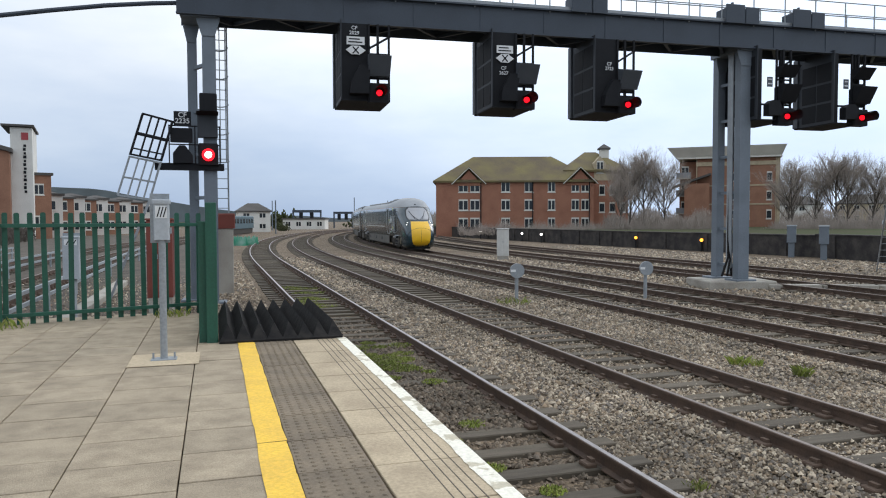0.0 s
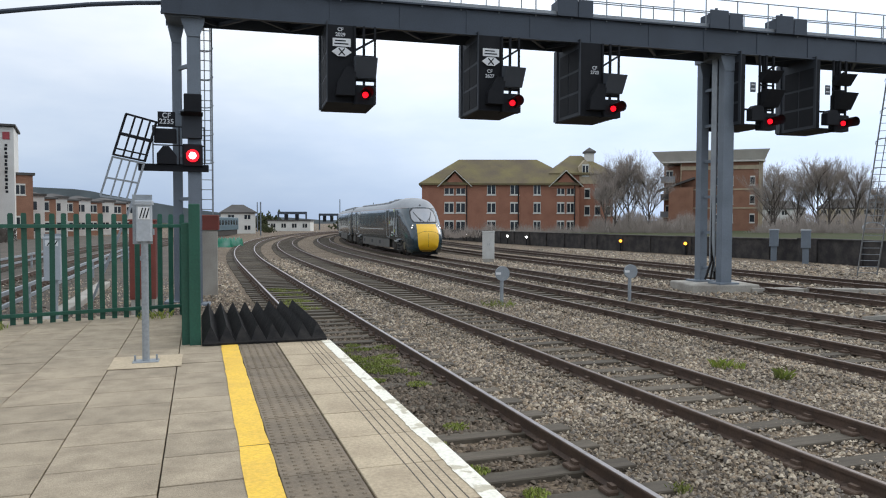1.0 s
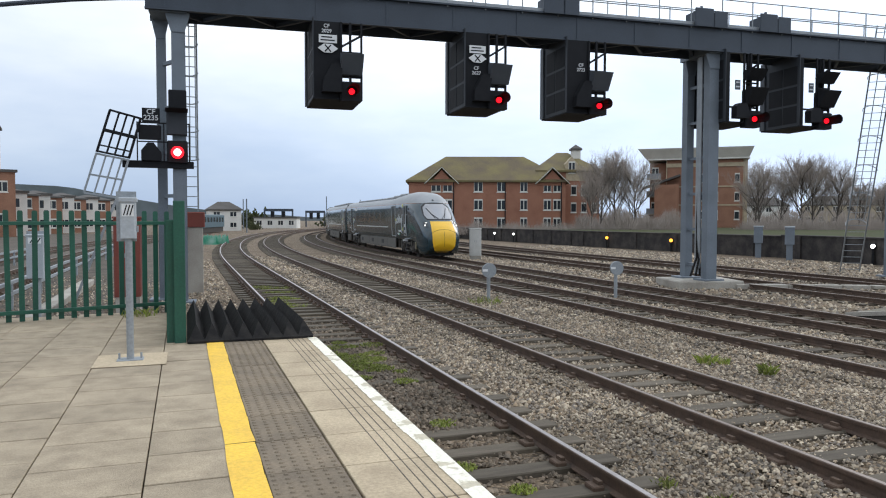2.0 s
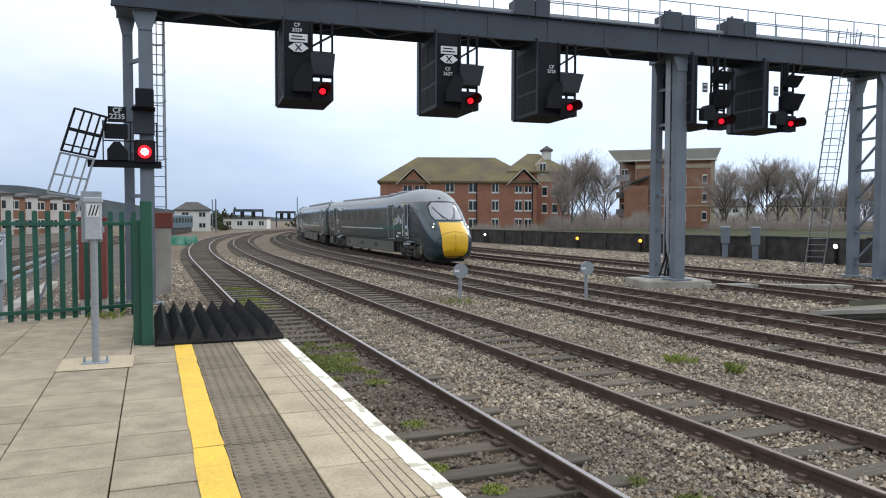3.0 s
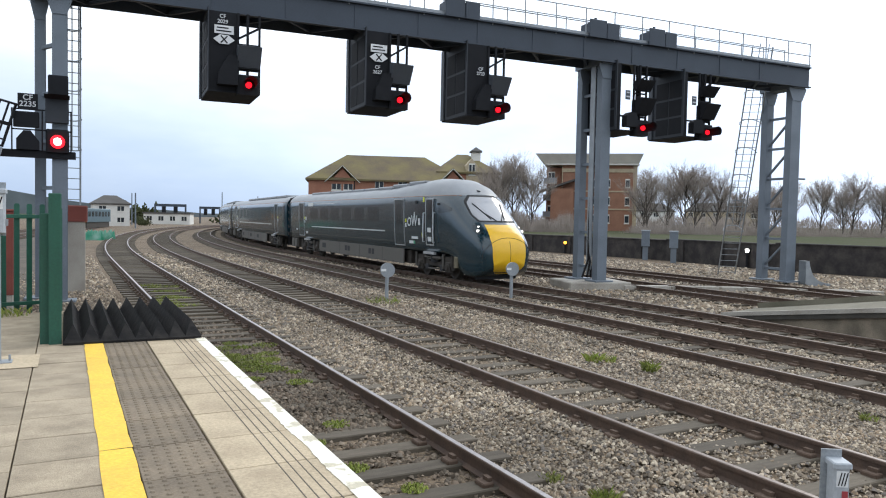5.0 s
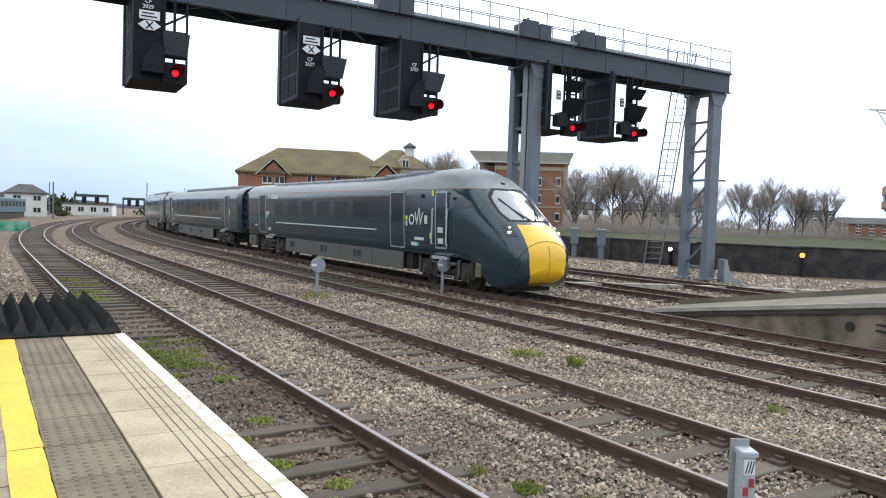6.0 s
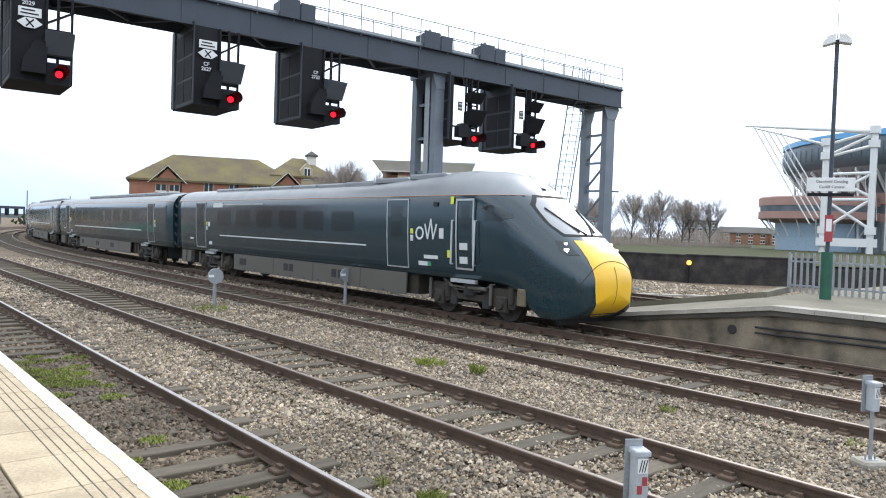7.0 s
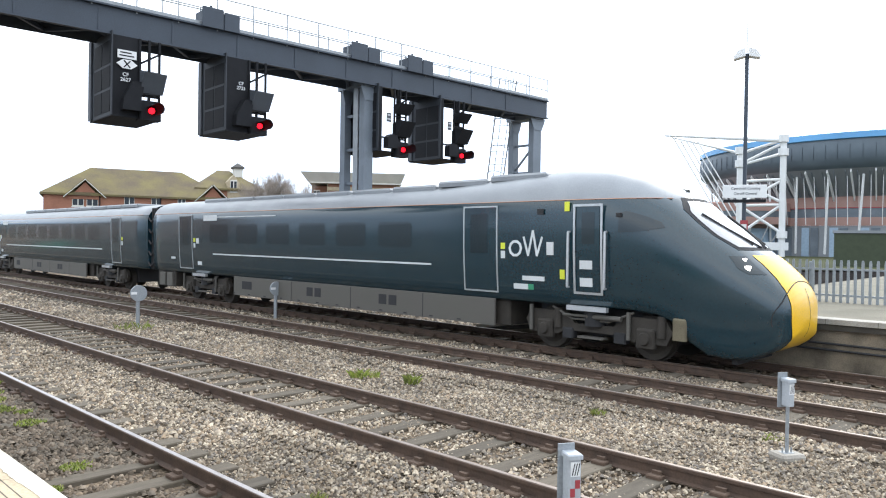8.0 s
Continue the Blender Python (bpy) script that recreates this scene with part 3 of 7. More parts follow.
def signal(name, n0, n1, lamp_n, lamp_z, plate_z, ident, route, depth=2.0, is_open=False):
    """A hanging signal cage with side screen, back board, hooded heads and a lit red lamp."""
    x0, r = gx(n0)
    x1 = gx(n1)[0]
    lx, lz = gx(lamp_n)[0], gz(lamp_n, lamp_z + 0.13)
    zb, fy = gz(n0, 5.93), -0.25
    top = thing("signal", "black hanging railway signal showing a red light", "railway signal", pose(0, GS, 0, 0, 0, g_turn), group="signals hung from the gantry")
    s = Shape()
    s.box(x0, x0 + 0.03, fy, fy + depth, zb, BB + 0.1)
    side = part("side_screen", s, M_SIGPLATE, top, "dark slate steel side screen")
    part("screen_edge", Shape().box(x0 - 0.06, x0 - 0.002, fy + depth - 0.25, fy + depth, zb, BB + 0.1, c=0.01), M_SIGPANEL, side, "paler folded edge of the screen")
    for z, h in ((zb + 0.10, 0.62), (zb + 0.80, 0.62), (zb + 1.50, 0.66)):
        for k in range(2):
            part("screen_panel", Shape().box(x0 - 0.012, x0 - 0.001, fy + 0.12 + k * (depth - 0.5) / 2, fy + 0.06 + (k + 1) * (depth - 0.5) / 2, z, z + h), M_SIGNAL, side, "black inset panel")
    part("cage_floor", Shape().box(x0, x1, fy, fy + depth, zb - 0.04, zb, c=0.01), M_SIGNAL, top)
    mid = x0 + (x1 - x0) * 0.55
    part("back_board", Shape().box(x0 + 0.03, x0 + 0.22 if is_open else mid, fy + 0.05, fy + 0.09, zb, BB), M_SIGNAL, top, "black back board")
    fr = Shape()
    for x in (mid, x1 - 0.06):
        fr.box(x, x + 0.06, fy, fy + 0.06, zb, BB)
    fr.box(mid, x1, fy, fy + 0.05, zb + 0.62, zb + 0.68)
    fr.box(mid, x1, fy, fy + 0.05, zb + 1.35, zb + 1.4)
    fr.bar((mid, fy + 0.03, BB - 0.75), (x1, fy + 0.03, BB - 0.35), 0.06)
    fr.bar((mid + 0.3, fy + 0.03, zb), (mid + 0.3, fy + 0.03, BB), 0.07)
    part("frame", fr, M_SIGNAL, top)
    # lit head with its hood
    hd = Shape().box(lx - 0.33, lx + 0.30, fy - 0.12, fy + 0.25, lz - 0.28, lz + 0.30, c=0.04)
    head = part("signal_head", hd, M_SIGNAL, top)
    part("lamp", Shape().rod((lx, fy - 0.17, lz), (lx, fy - 0.10, lz), 0.088, 24), M_RED, head, "lit red signal lamp", smooth=40)
    hood = Shape()
    for k in range(12):
        t0, t1 = math.pi * (k / 12) * 1.15 - 1.05, math.pi * ((k + 1) / 12) * 1.15 - 1.05
        hood.add([(lx + 0.17 * math.cos(t), y, lz + 0.17 * math.sin(t)) for t in (t0, t1) for y in (fy - 0.1, fy - 0.72)], [(0, 1, 3, 2)])
    part("hood", hood, M_SIGNAL, head, "black lamp hood")
    if is_open:
        part("mast_bar", Shape().box(lx - 0.12, lx - 0.02, fy + 0.12, fy + 0.2, zb, BB), M_SIGNAL, top)
        part("cage_bar", Shape().box(x0 + 0.2, x1, fy + 0.1, fy + 0.15, lz + 0.40, lz + 0.46), M_SIGNAL, top)
        th = Shape().prism([(fy - 0.45, lz + 1.72), (fy - 0.02, lz + 1.72), (fy - 0.02, lz + 1.36), (fy - 0.14, lz + 1.36)], lx - 0.36, lx + 0.30, 0)
        part("top_hood", th, M_SIGNAL, top, "small black hooded head")
        ip = part("identity_plate", Shape().box(x0 + 0.38, x0 + 0.60, fy - 0.03, fy - 0.01, lz + 1.02, lz + 1.36, c=0.005), M_SIGPANEL, top)
        part("writing", Shape().box(x0 + 0.42, x0 + 0.56, fy - 0.036, fy - 0.031, lz + 1.25, lz + 1.30).box(x0 + 0.41, x0 + 0.57, fy - 0.036, fy - 0.031, lz + 1.10, lz + 1.15), M_PLATETXT, ip)
        part("conduit", Shape().rod((lx - 0.3, fy - 0.05, zb - 0.02), (lx - 0.12, fy - 0.05, zb - 0.10), 0.012, 6).rod((lx - 0.12, fy - 0.05, zb - 0.10), (lx + 0.15, fy - 0.05, zb + 0.04), 0.012, 6), M_BLACK, top)
    up = Shape()
    up.box(lx - 0.30, lx + 0.28, fy - 0.08, fy + 0.2, lz + 0.48, lz + 1.05, c=0.03)
    up.prism([(fy - 0.5, lz + 1.05), (fy - 0.08, lz + 1.15), (fy - 0.08, lz + 0.5), (fy - 0.15, lz + 0.5)], lx - 0.34, lx + 0.32, 0)
    part("upper_head", up, M_SIGNAL if is_open else M_SIGPANEL, top, "hooded unlit route indicator")
    lo = Shape()
    lo.prism([(x0 + 0.25, zb + 0.15), (x0 + 0.28, zb + 0.5), (x0 + 0.55, zb + 1.0), (x0 + 0.85, zb + 1.0), (mid, zb + 0.55), (mid, zb + 0.15)] if not is_open else [(x0 + 0.3, zb + 0.1), (x0 + 0.3, zb + 0.5), (x0 + 0.45, zb + 0.62), (x0 + 0.72, zb + 0.62), (x0 + 0.8, zb + 0.45), (x0 + 0.8, zb + 0.1)], fy - 0.25, fy + 0.05)
    part("lower_hood", lo, M_SIGNAL, top, "black hooded subsidiary signal")
    px = x0 + (x1 - x0) * 0.30
    if route:
        rz = gz(n0, plate_z + 0.13)
        part("route_plate", Shape().box(px - 0.27, px + 0.27, fy - 0.02, fy, rz + 0.16, rz + 0.40, c=0.004), M_PLATE, top, "white notice plate with small lines of writing")
        bars = Shape()
        for k, (u, v) in enumerate(((-0.2, 0.12), (-0.22, 0.2))):
            bars.box(px + u, px + v, fy - 0.026, fy - 0.021, rz + 0.31 - 0.09 * k, rz + 0.345 - 0.09 * k)
        part("writing", bars, M_SIGNAL, top)
        dia = Shape().prism([(px - 0.3, rz), (px - 0.12, rz - 0.13), (px + 0.12, rz - 0.13), (px + 0.3, rz), (px + 0.12, rz + 0.13), (px - 0.12, rz + 0.13)], fy - 0.02, fy)
        dp = part("diamond_plate", dia, M_PLATE, top, "white lozenge plate with an X")
        xx = Shape()
        xx.bar((px - 0.09, fy - 0.025, rz - 0.1), (px + 0.09, fy - 0.025, rz + 0.1), 0.035, 0.01, (0, 1, 0))
        xx.bar((px - 0.09, fy - 0.025, rz + 0.1), (px + 0.09, fy - 0.025, rz - 0.1), 0.035, 0.01, (0, 1, 0))
        part("cross", xx, M_SIGNAL, dp)
    iz = gz(n0, ident[1] + 0.1)
    for k, line in enumerate(() if is_open else ident[0]):
        text("identity", line, 0.15, M_PLATETXT, top, pose(px + ident[2] - 0.04, fy - 0.024, iz - 0.15 * k, 90), bold=0.003)
    return top


signal("signal", 3.72, 5.24, 4.88, 6.01, 7.28, (("CF", "2029"), 7.97, 0.0), True)
signal("signal", 8.60, 10.08, 9.76, 6.03, 7.34, (("CF", "2627"), 7.05, 0.0), True)
signal("signal", 12.30, 13.85, 13.52, 6.04, 7.3, (("CF", "2723"), 7.42, 0.12), False)
signal("signal", 18.95, 20.50, 20.20, 5.91, 7.3, (("CF",), 7.3, 0.75), False, 2.0, True)
signal("signal", 22.48, 24.02, 23.72, 6.0, 7.3, (("CF",), 7.3, 0.75), False, 2.0, True)


# ---- express train ----
CAR, GAP = 24.55, 0.5


def nose_at(t):
    return 49.83 - 5.518 * t - 0.0338 * t * t + 0.00107 * t ** 3


def car_pose(s):
    """The pose of a car whose front end is s metres along its track, its bogies on the rails."""
    ax, ay, _ = on_track(BASE, s + 4.05)
    bx, by, _ = on_track(BASE, s + CAR - 4.05)
    a = math.atan2(-(bx - ax), by - ay)
    return pose(ax + 4.05 * math.sin(a), ay - 4.05 * math.cos(a), 0, 0, 0, math.degrees(a))


P_UP = 2.5
NOSE = [(0.20, 0.02, 1.05, 1.07, 1.09), (0.22, 0.32, 0.86, 1.06, 1.28), (0.25, 0.56, 0.76, 1.06, 1.41), (0.30, 0.74, 0.67, 1.07, 1.54), (0.40, 0.90, 0.55, 1.11, 1.69), (0.56, 1.00, 0.43, 1.19, 1.86), (0.8, 1.07, 0.32, 1.34, 2.07), (0.95, 1.10, 0.27, 1.42, 2.18),
        (1.2, 1.14, 0.25, 1.55, 2.38), (1.6, 1.19, 0.27, 1.78, 2.67), (1.95, 1.225, 0.48, 1.98, 2.92), (2.2, 1.245, 0.80, 2.14, 3.13), (2.6, 1.275, 0.95, 2.36, 3.42), (3.1, 1.30, 1.0, 2.56, 3.70), (3.8, 1.33, 1.0, 2.74, 3.90), (4.8, 1.355, 1.0, 2.85, 3.97), (6.0, 1.36, 1.0, 2.88, 3.92), (9.0, 1.36, 1.0, 2.88, 3.74)]


ROOF_Z = 3.22


def section(w, z0, zm, z1):
    """Half a section from the roof's middle down to the floor's middle; its ninth point lies on the cantrail."""
    zb = min(ROOF_Z, zm + (z1 - zm) * 0.97)
    tb = math.asin(((zb - zm) / (z1 - zm)) ** (P_UP / 2))
    out = []
    for k in range(17):
        t = math.pi / 2 + (tb - math.pi / 2) * k / 8 if k <= 8 else tb * (16 - k) / 8
        out.append((w * math.cos(t) ** (2 / P_UP) if k else 0.0, zm + (z1 - zm) * math.sin(t) ** (2 / P_UP) if k < 16 else zm))
    for k in range(1, 7):
        q = k / 6
        out.append((w * (1 - 0.07 * q ** 2.2), zm + (z0 + 0.05 - zm) * q))
    out += [(w * 0.88, z0), (w * 0.4, z0), (0.0, z0)]
    return out


def body_rows(nose):
    rows = []
    if nose:
        ys = [0.20, 0.205, 0.21, 0.22, 0.235, 0.25, 0.27, 0.30, 0.34, 0.40, 0.47, 0.56, 0.67, 0.8, 0.88, 0.95, 1.07, 1.2, 1.4, 1.6, 1.78, 1.95, 2.07, 2.2, 2.4, 2.6, 2.85, 3.1, 3.45, 3.8, 4.3, 4.8, 5.4, 6.0, 7.5, 9.0, 12, 18, CAR - 0.9, CAR - 0.12, CAR]
        cols = list(zip(*NOSE))
        for y in ys:
            w, z0, zm, z1 = (float(np.interp(y, cols[0], c)) for c in cols[1:])
            if y > CAR - 0.2:
                w -= 0.05 + 0.08 * (y - CAR + 0.12) / 0.12
            rows.append((y, w, z0, zm, z1))
    else:
        for y, d in ((0, 0.13), (0.12, 0.05), (0.9, 0), (12, 0), (CAR - 0.9, 0), (CAR - 0.12, 0.05), (CAR, 0.13)):
            rows.append((y, 1.36 - d, 1.0, 2.88, 3.68))
    return rows


def nose_depth(x, z):
    """How far behind the tip the nose's skin lies at x, z."""
    cols = list(zip(*NOSE))

    def inside(y):
        w, z0, zm, z1 = (float(np.interp(y, cols[0], c)) for c in cols[1:])
        if z >= zm:
            return (abs(x) / w) ** P_UP + ((z - zm) / (z1 - zm)) ** P_UP <= 1 if z < z1 else False
        q = max(0.0, (zm - z) / max(zm - z0 - 0.05, 0.01))
        return z > z0 and abs(x) <= w * (1 - 0.07 * min(q, 1.0) ** 2.2)

    lo, hi = 0.20, 5.0 if z > 1.05 else 1.6
    for _ in range(30):
        mid = (lo + hi) / 2
        lo, hi = (lo, mid) if inside(mid) else (mid, hi)
    return hi


def nose_patch(z_at, half, out, cols=22, x0=-1.0, x1=1.0):
    """A panel that lies on the nose, out metres proud, between two heights; half is its half width at a height."""
    s = Shape()
    n = cols + 1
    v = []
    for z in z_at:
        h = float(np.interp(z, *half))
        for k in range(n):
            x = h * (x0 + (x1 - x0) * k / cols)
            v.append((x * (1 + out * 0.5), nose_depth(x, z) - out, z + out * 0.4))
    return s.add(v, [(j * n + k, j * n + k + 1, (j + 1) * n + k + 1, (j + 1) * n + k) for j in range(len(z_at) - 1) for k in range(cols)])


def train_car(nose):
    top = thing("train_car", "dark green express train car with a yellow nose on the rails" if nose else "dark green coach of the express train on the rails", "train", group="cars of the express train")
    rows = body_rows(nose)
    secs = [section(*r[1:]) for r in rows]
    n = len(secs[0])
    sets = {"body": Shape(), "roof": Shape()}
    for side in (-1, 1):
        for i in range(len(rows) - 1):
            y = (rows[i][0] + rows[i + 1][0]) / 2
            for k in range(n - 1):
                a, b2 = secs[i], secs[i + 1]
                q = [(side * a[k][0], rows[i][0], a[k][1]), (side * a[k + 1][0], rows[i][0], a[k + 1][1]), (side * b2[k + 1][0], rows[i + 1][0], b2[k + 1][1]), (side * b2[k][0], rows[i + 1][0], b2[k][1])]
                # Over the cab, roof silver stands in for sky reflected in dark green paint.
                key = "roof" if k < 8 and y > (2.45 if nose else 0) else "body"
                sets[key].add(q, [(0, 1, 2, 3)])
    mats = {"body": M_GREEN, "roof": M_ROOF}
    labels = {"body": "glossy dark green painted body shell", "roof": "silver grey roof"}
    for key, sh in sets.items():
        if sh.v:
            me = sh.mesh(key, mats[key], None)
            bm = bmesh.new()
            bm.from_mesh(me)
            bmesh.ops.remove_doubles(bm, verts=bm.verts, dist=0.0005)
            bmesh.ops.recalc_face_normals(bm, faces=bm.faces)
            bm.to_mesh(me)
            bm.free()
            me.polygons.foreach_set("use_smooth", [True] * len(me.polygons))
            me.set_sharp_from_angle(angle=radians(50))
            part(key, me, None, top, labels[key])
    for y0, sgn in ((0.0, -1), (CAR, 1)):
        if nose and y0 == 0.0:
            continue
        part("end_wall", Shape().prism([(s * x, z) for s, pts in ((1, secs[-1]), (-1, secs[-1][::-1])) for x, z in pts[1:-1]], y0 - 0.01, y0 + 0.01), M_GREEN, top)
    return top




# ---- fittings of the train ----
def quad_on_side(sh, y0, y1, z0, z1, out=0.004, side=-1, x=1.36, lean=0.07):
    """A plate that lies on the car's side, following its slight tuck towards the floor."""
    def at(z):
        q = max(0.0, (2.88 - z) / 1.83)
        return side * (x * (1 - lean * min(q, 1.0) ** 2.2) + out)
    zs = [z0 + (z1 - z0) * k / 4 for k in range(5)]
    v = [(at(z) + d * side, y, z) for z in zs for y in (y0, y1) for d in (0.0, -0.012)]
    f = []
    for k in range(4):
        a = 4 * k
        f += [(a, a + 2, a + 6, a + 4), (a + 1, a + 5, a + 7, a + 3), (a, a + 4, a + 5, a + 1), (a + 2, a + 3, a + 7, a + 6)]
    f += [(0, 1, 3, 2), (16, 18, 19, 17)]
    return sh.add(v, f)


def rounded_on_side(y0, y1, z0, z1, r, out=0.004, side=-1):
    """A thin pane with rounded corners on the car's side."""
    ring = [(cy + r * math.cos(a), cz + r * math.sin(a)) for cy, cz, a0 in ((y1 - r, z1 - r, 0), (y0 + r, z1 - r, 90), (y0 + r, z0 + r, 180), (y1 - r, z0 + r, 270)) for a in (radians(a0 + 18 * k) for k in range(6))]
    x = lambda z, d: side * (1.36 * (1 - 0.07 * min(max(0.0, (2.88 - z) / 1.83), 1.0) ** 2.2) + out + d)
    n = len(ring)
    return Shape().add([(x(z, d), y, z) for d in (0.0, -0.012) for y, z in ring], [tuple(range(n)), tuple(range(2 * n - 1, n - 1, -1))] + [(i, i + n, (i + 1) % n + n, (i + 1) % n) for i in range(n)])


def frame_on_side(y0, y1, z0, z1, t, out=0.012, side=-1):
    s = Shape()
    quad_on_side(s, y0, y0 + t, z0, z1, out, side)
    quad_on_side(s, y1 - t, y1, z0, z1, out, side)
    quad_on_side(s, y0 + t, y1 - t, z0, z0 + t, out, side)
    quad_on_side(s, y0 + t, y1 - t, z1 - t, z1, out, side)
    return s


def bogie(top, y):
    for side in (-1, 1):
        s = Shape()
        x = side * 1.02
        prof = [(y - 1.75, 0.62), (y - 1.6, 0.86), (y - 0.75, 0.86), (y - 0.45, 0.62), (y + 0.45, 0.62), (y + 0.75, 0.86), (y + 1.6, 0.86), (y + 1.75, 0.62), (y + 1.62, 0.36), (y + 0.9, 0.36), (y + 0.7, 0.46), (y - 0.7, 0.46), (y - 0.9, 0.36), (y - 1.62, 0.36)]
        s.prism(prof, x - 0.06, x + 0.06, 0)
        fr = part("bogie_frame", s, M_BOGIE, top, "grimy cast bogie side frame")
        for dy in (-1.2, 1.2):
            part("axle_box", Shape().box(x + side * 0.05 - 0.09, x + side * 0.05 + 0.09, y + dy - 0.2, y + dy + 0.2, 0.28, 0.66, c=0.04), M_BOGIE, fr)
            part("spring", Shape().rod((x + side * 0.06, y + dy - 0.33, 0.5), (x + side * 0.06, y + dy - 0.33, 0.92), 0.09, 10), M_BOGIE, fr, smooth=40)
            part("damper", Shape().rod((x + side * 0.12, y + dy + 0.36, 0.4), (x + side * 0.12, y + dy + 0.36, 0.95), 0.045, 8), M_SKIRT, fr, smooth=40)
        part("brake_pipe", Shape().rod((x + side * 0.1, y - 0.95, 0.95), (x + side * 0.1, y - 0.4, 0.72), 0.025, 6).rod((x + side * 0.1, y - 0.4, 0.72), (x + side * 0.1, y + 0.5, 0.72), 0.025, 6).rod((x + side * 0.1, y + 0.5, 0.72), (x + side * 0.1, y + 1.0, 0.95), 0.025, 6), M_SKIRT, fr)
        part("yaw_damper", Shape().rod((x + side * 0.16, y - 0.7, 0.8), (x + side * 0.16, y + 0.1, 0.8), 0.055, 10).rod((x + side * 0.16, y + 0.1, 0.8), (x + side * 0.16, y + 0.7, 0.8), 0.03, 8), M_SKIRT, fr, "long pale damper", smooth=40)
        for dy in (-1.2, 1.2):
            part("axle_cover", Shape().rod((x + side * 0.12, y + dy, 0.46), (x + side * 0.2, y + dy, 0.46), 0.14, 16, 0.11), M_BOGIE, fr, "round axle end cover", smooth=40)
            part("brake_caliper", Shape().box(x - 0.1, x + 0.1, y + dy * 0.52 - 0.14, y + dy * 0.52 + 0.14, 0.3, 0.52, c=0.03), M_BELLOWS, fr)
        part("air_bag", Shape().rod((x, y, 0.6), (x, y, 1.0), 0.22, 14), M_BELLOWS, fr, smooth=40)
        part("step", Shape().box(x + side * 0.1 - 0.1, x + side * 0.1 + 0.1, y - 0.3, y + 0.3, 0.34, 0.38), M_SKIRT, fr)
        part("door_step", Shape().box(side * 1.30 - 0.05, side * 1.30 + 0.05, y - 0.45, y + 0.5, 0.92, 1.02), M_SILVER, fr, "pale metal door step")
    # Black block added to give the dark behind the frames and stop see-through.
    part("bogie_dark_filler", Shape().box(-0.62, 0.62, y - 1.7, y + 1.7, 0.34, 0.98, c=0.04), M_BELLOWS, top)
    made = []
    for dy in (-1.2, 1.2):
        w = Shape().rod((-0.85, 0, 0), (0.85, 0, 0), 0.08, 12)
        for side in (-1, 1):
            w.rod((side * 0.69, 0, 0), (side * 0.82, 0, 0), 0.46, 28, 0.44)
            w.rod((side * 0.82, 0, 0), (side * 0.84, 0, 0), 0.33, 20, 0.3)
            w.rod((side * 0.66, 0, 0), (side * 0.69, 0, 0), 0.49, 28)
        made.append(part("wheelset", w, M_BOGIE, top, "worn steel wheels on an axle", smooth=35, m=pose(0, y + dy, 0.46)))
    return made


def passenger_door(top, y0, y1, side):
    d = part("passenger_door", quad_on_side(Shape(), y0 + 0.03, y1 - 0.03, 1.22, 3.10, 0.006, side), M_GREEN, top, "dark green sliding passenger door")
    part("door_frame", frame_on_side(y0, y1, 1.16, 3.14, 0.035, 0.014, side), M_SILVER, d, "thin silver door outline")
    part("door_glass", quad_on_side(Shape(), y0 + 0.3, y1 - 0.22, 2.05, 2.95, 0.009, side), M_GLASS, d)
    part("door_button", quad_on_side(Shape(), y0 - 0.22, y0 - 0.1, 1.95, 2.12, 0.01, side), M_TRAINWHITE, d)
    part("door_notice", quad_on_side(Shape(), y0 - 0.22, y0 - 0.1, 2.16, 2.3, 0.01, side), M_TRAINYEL, d)


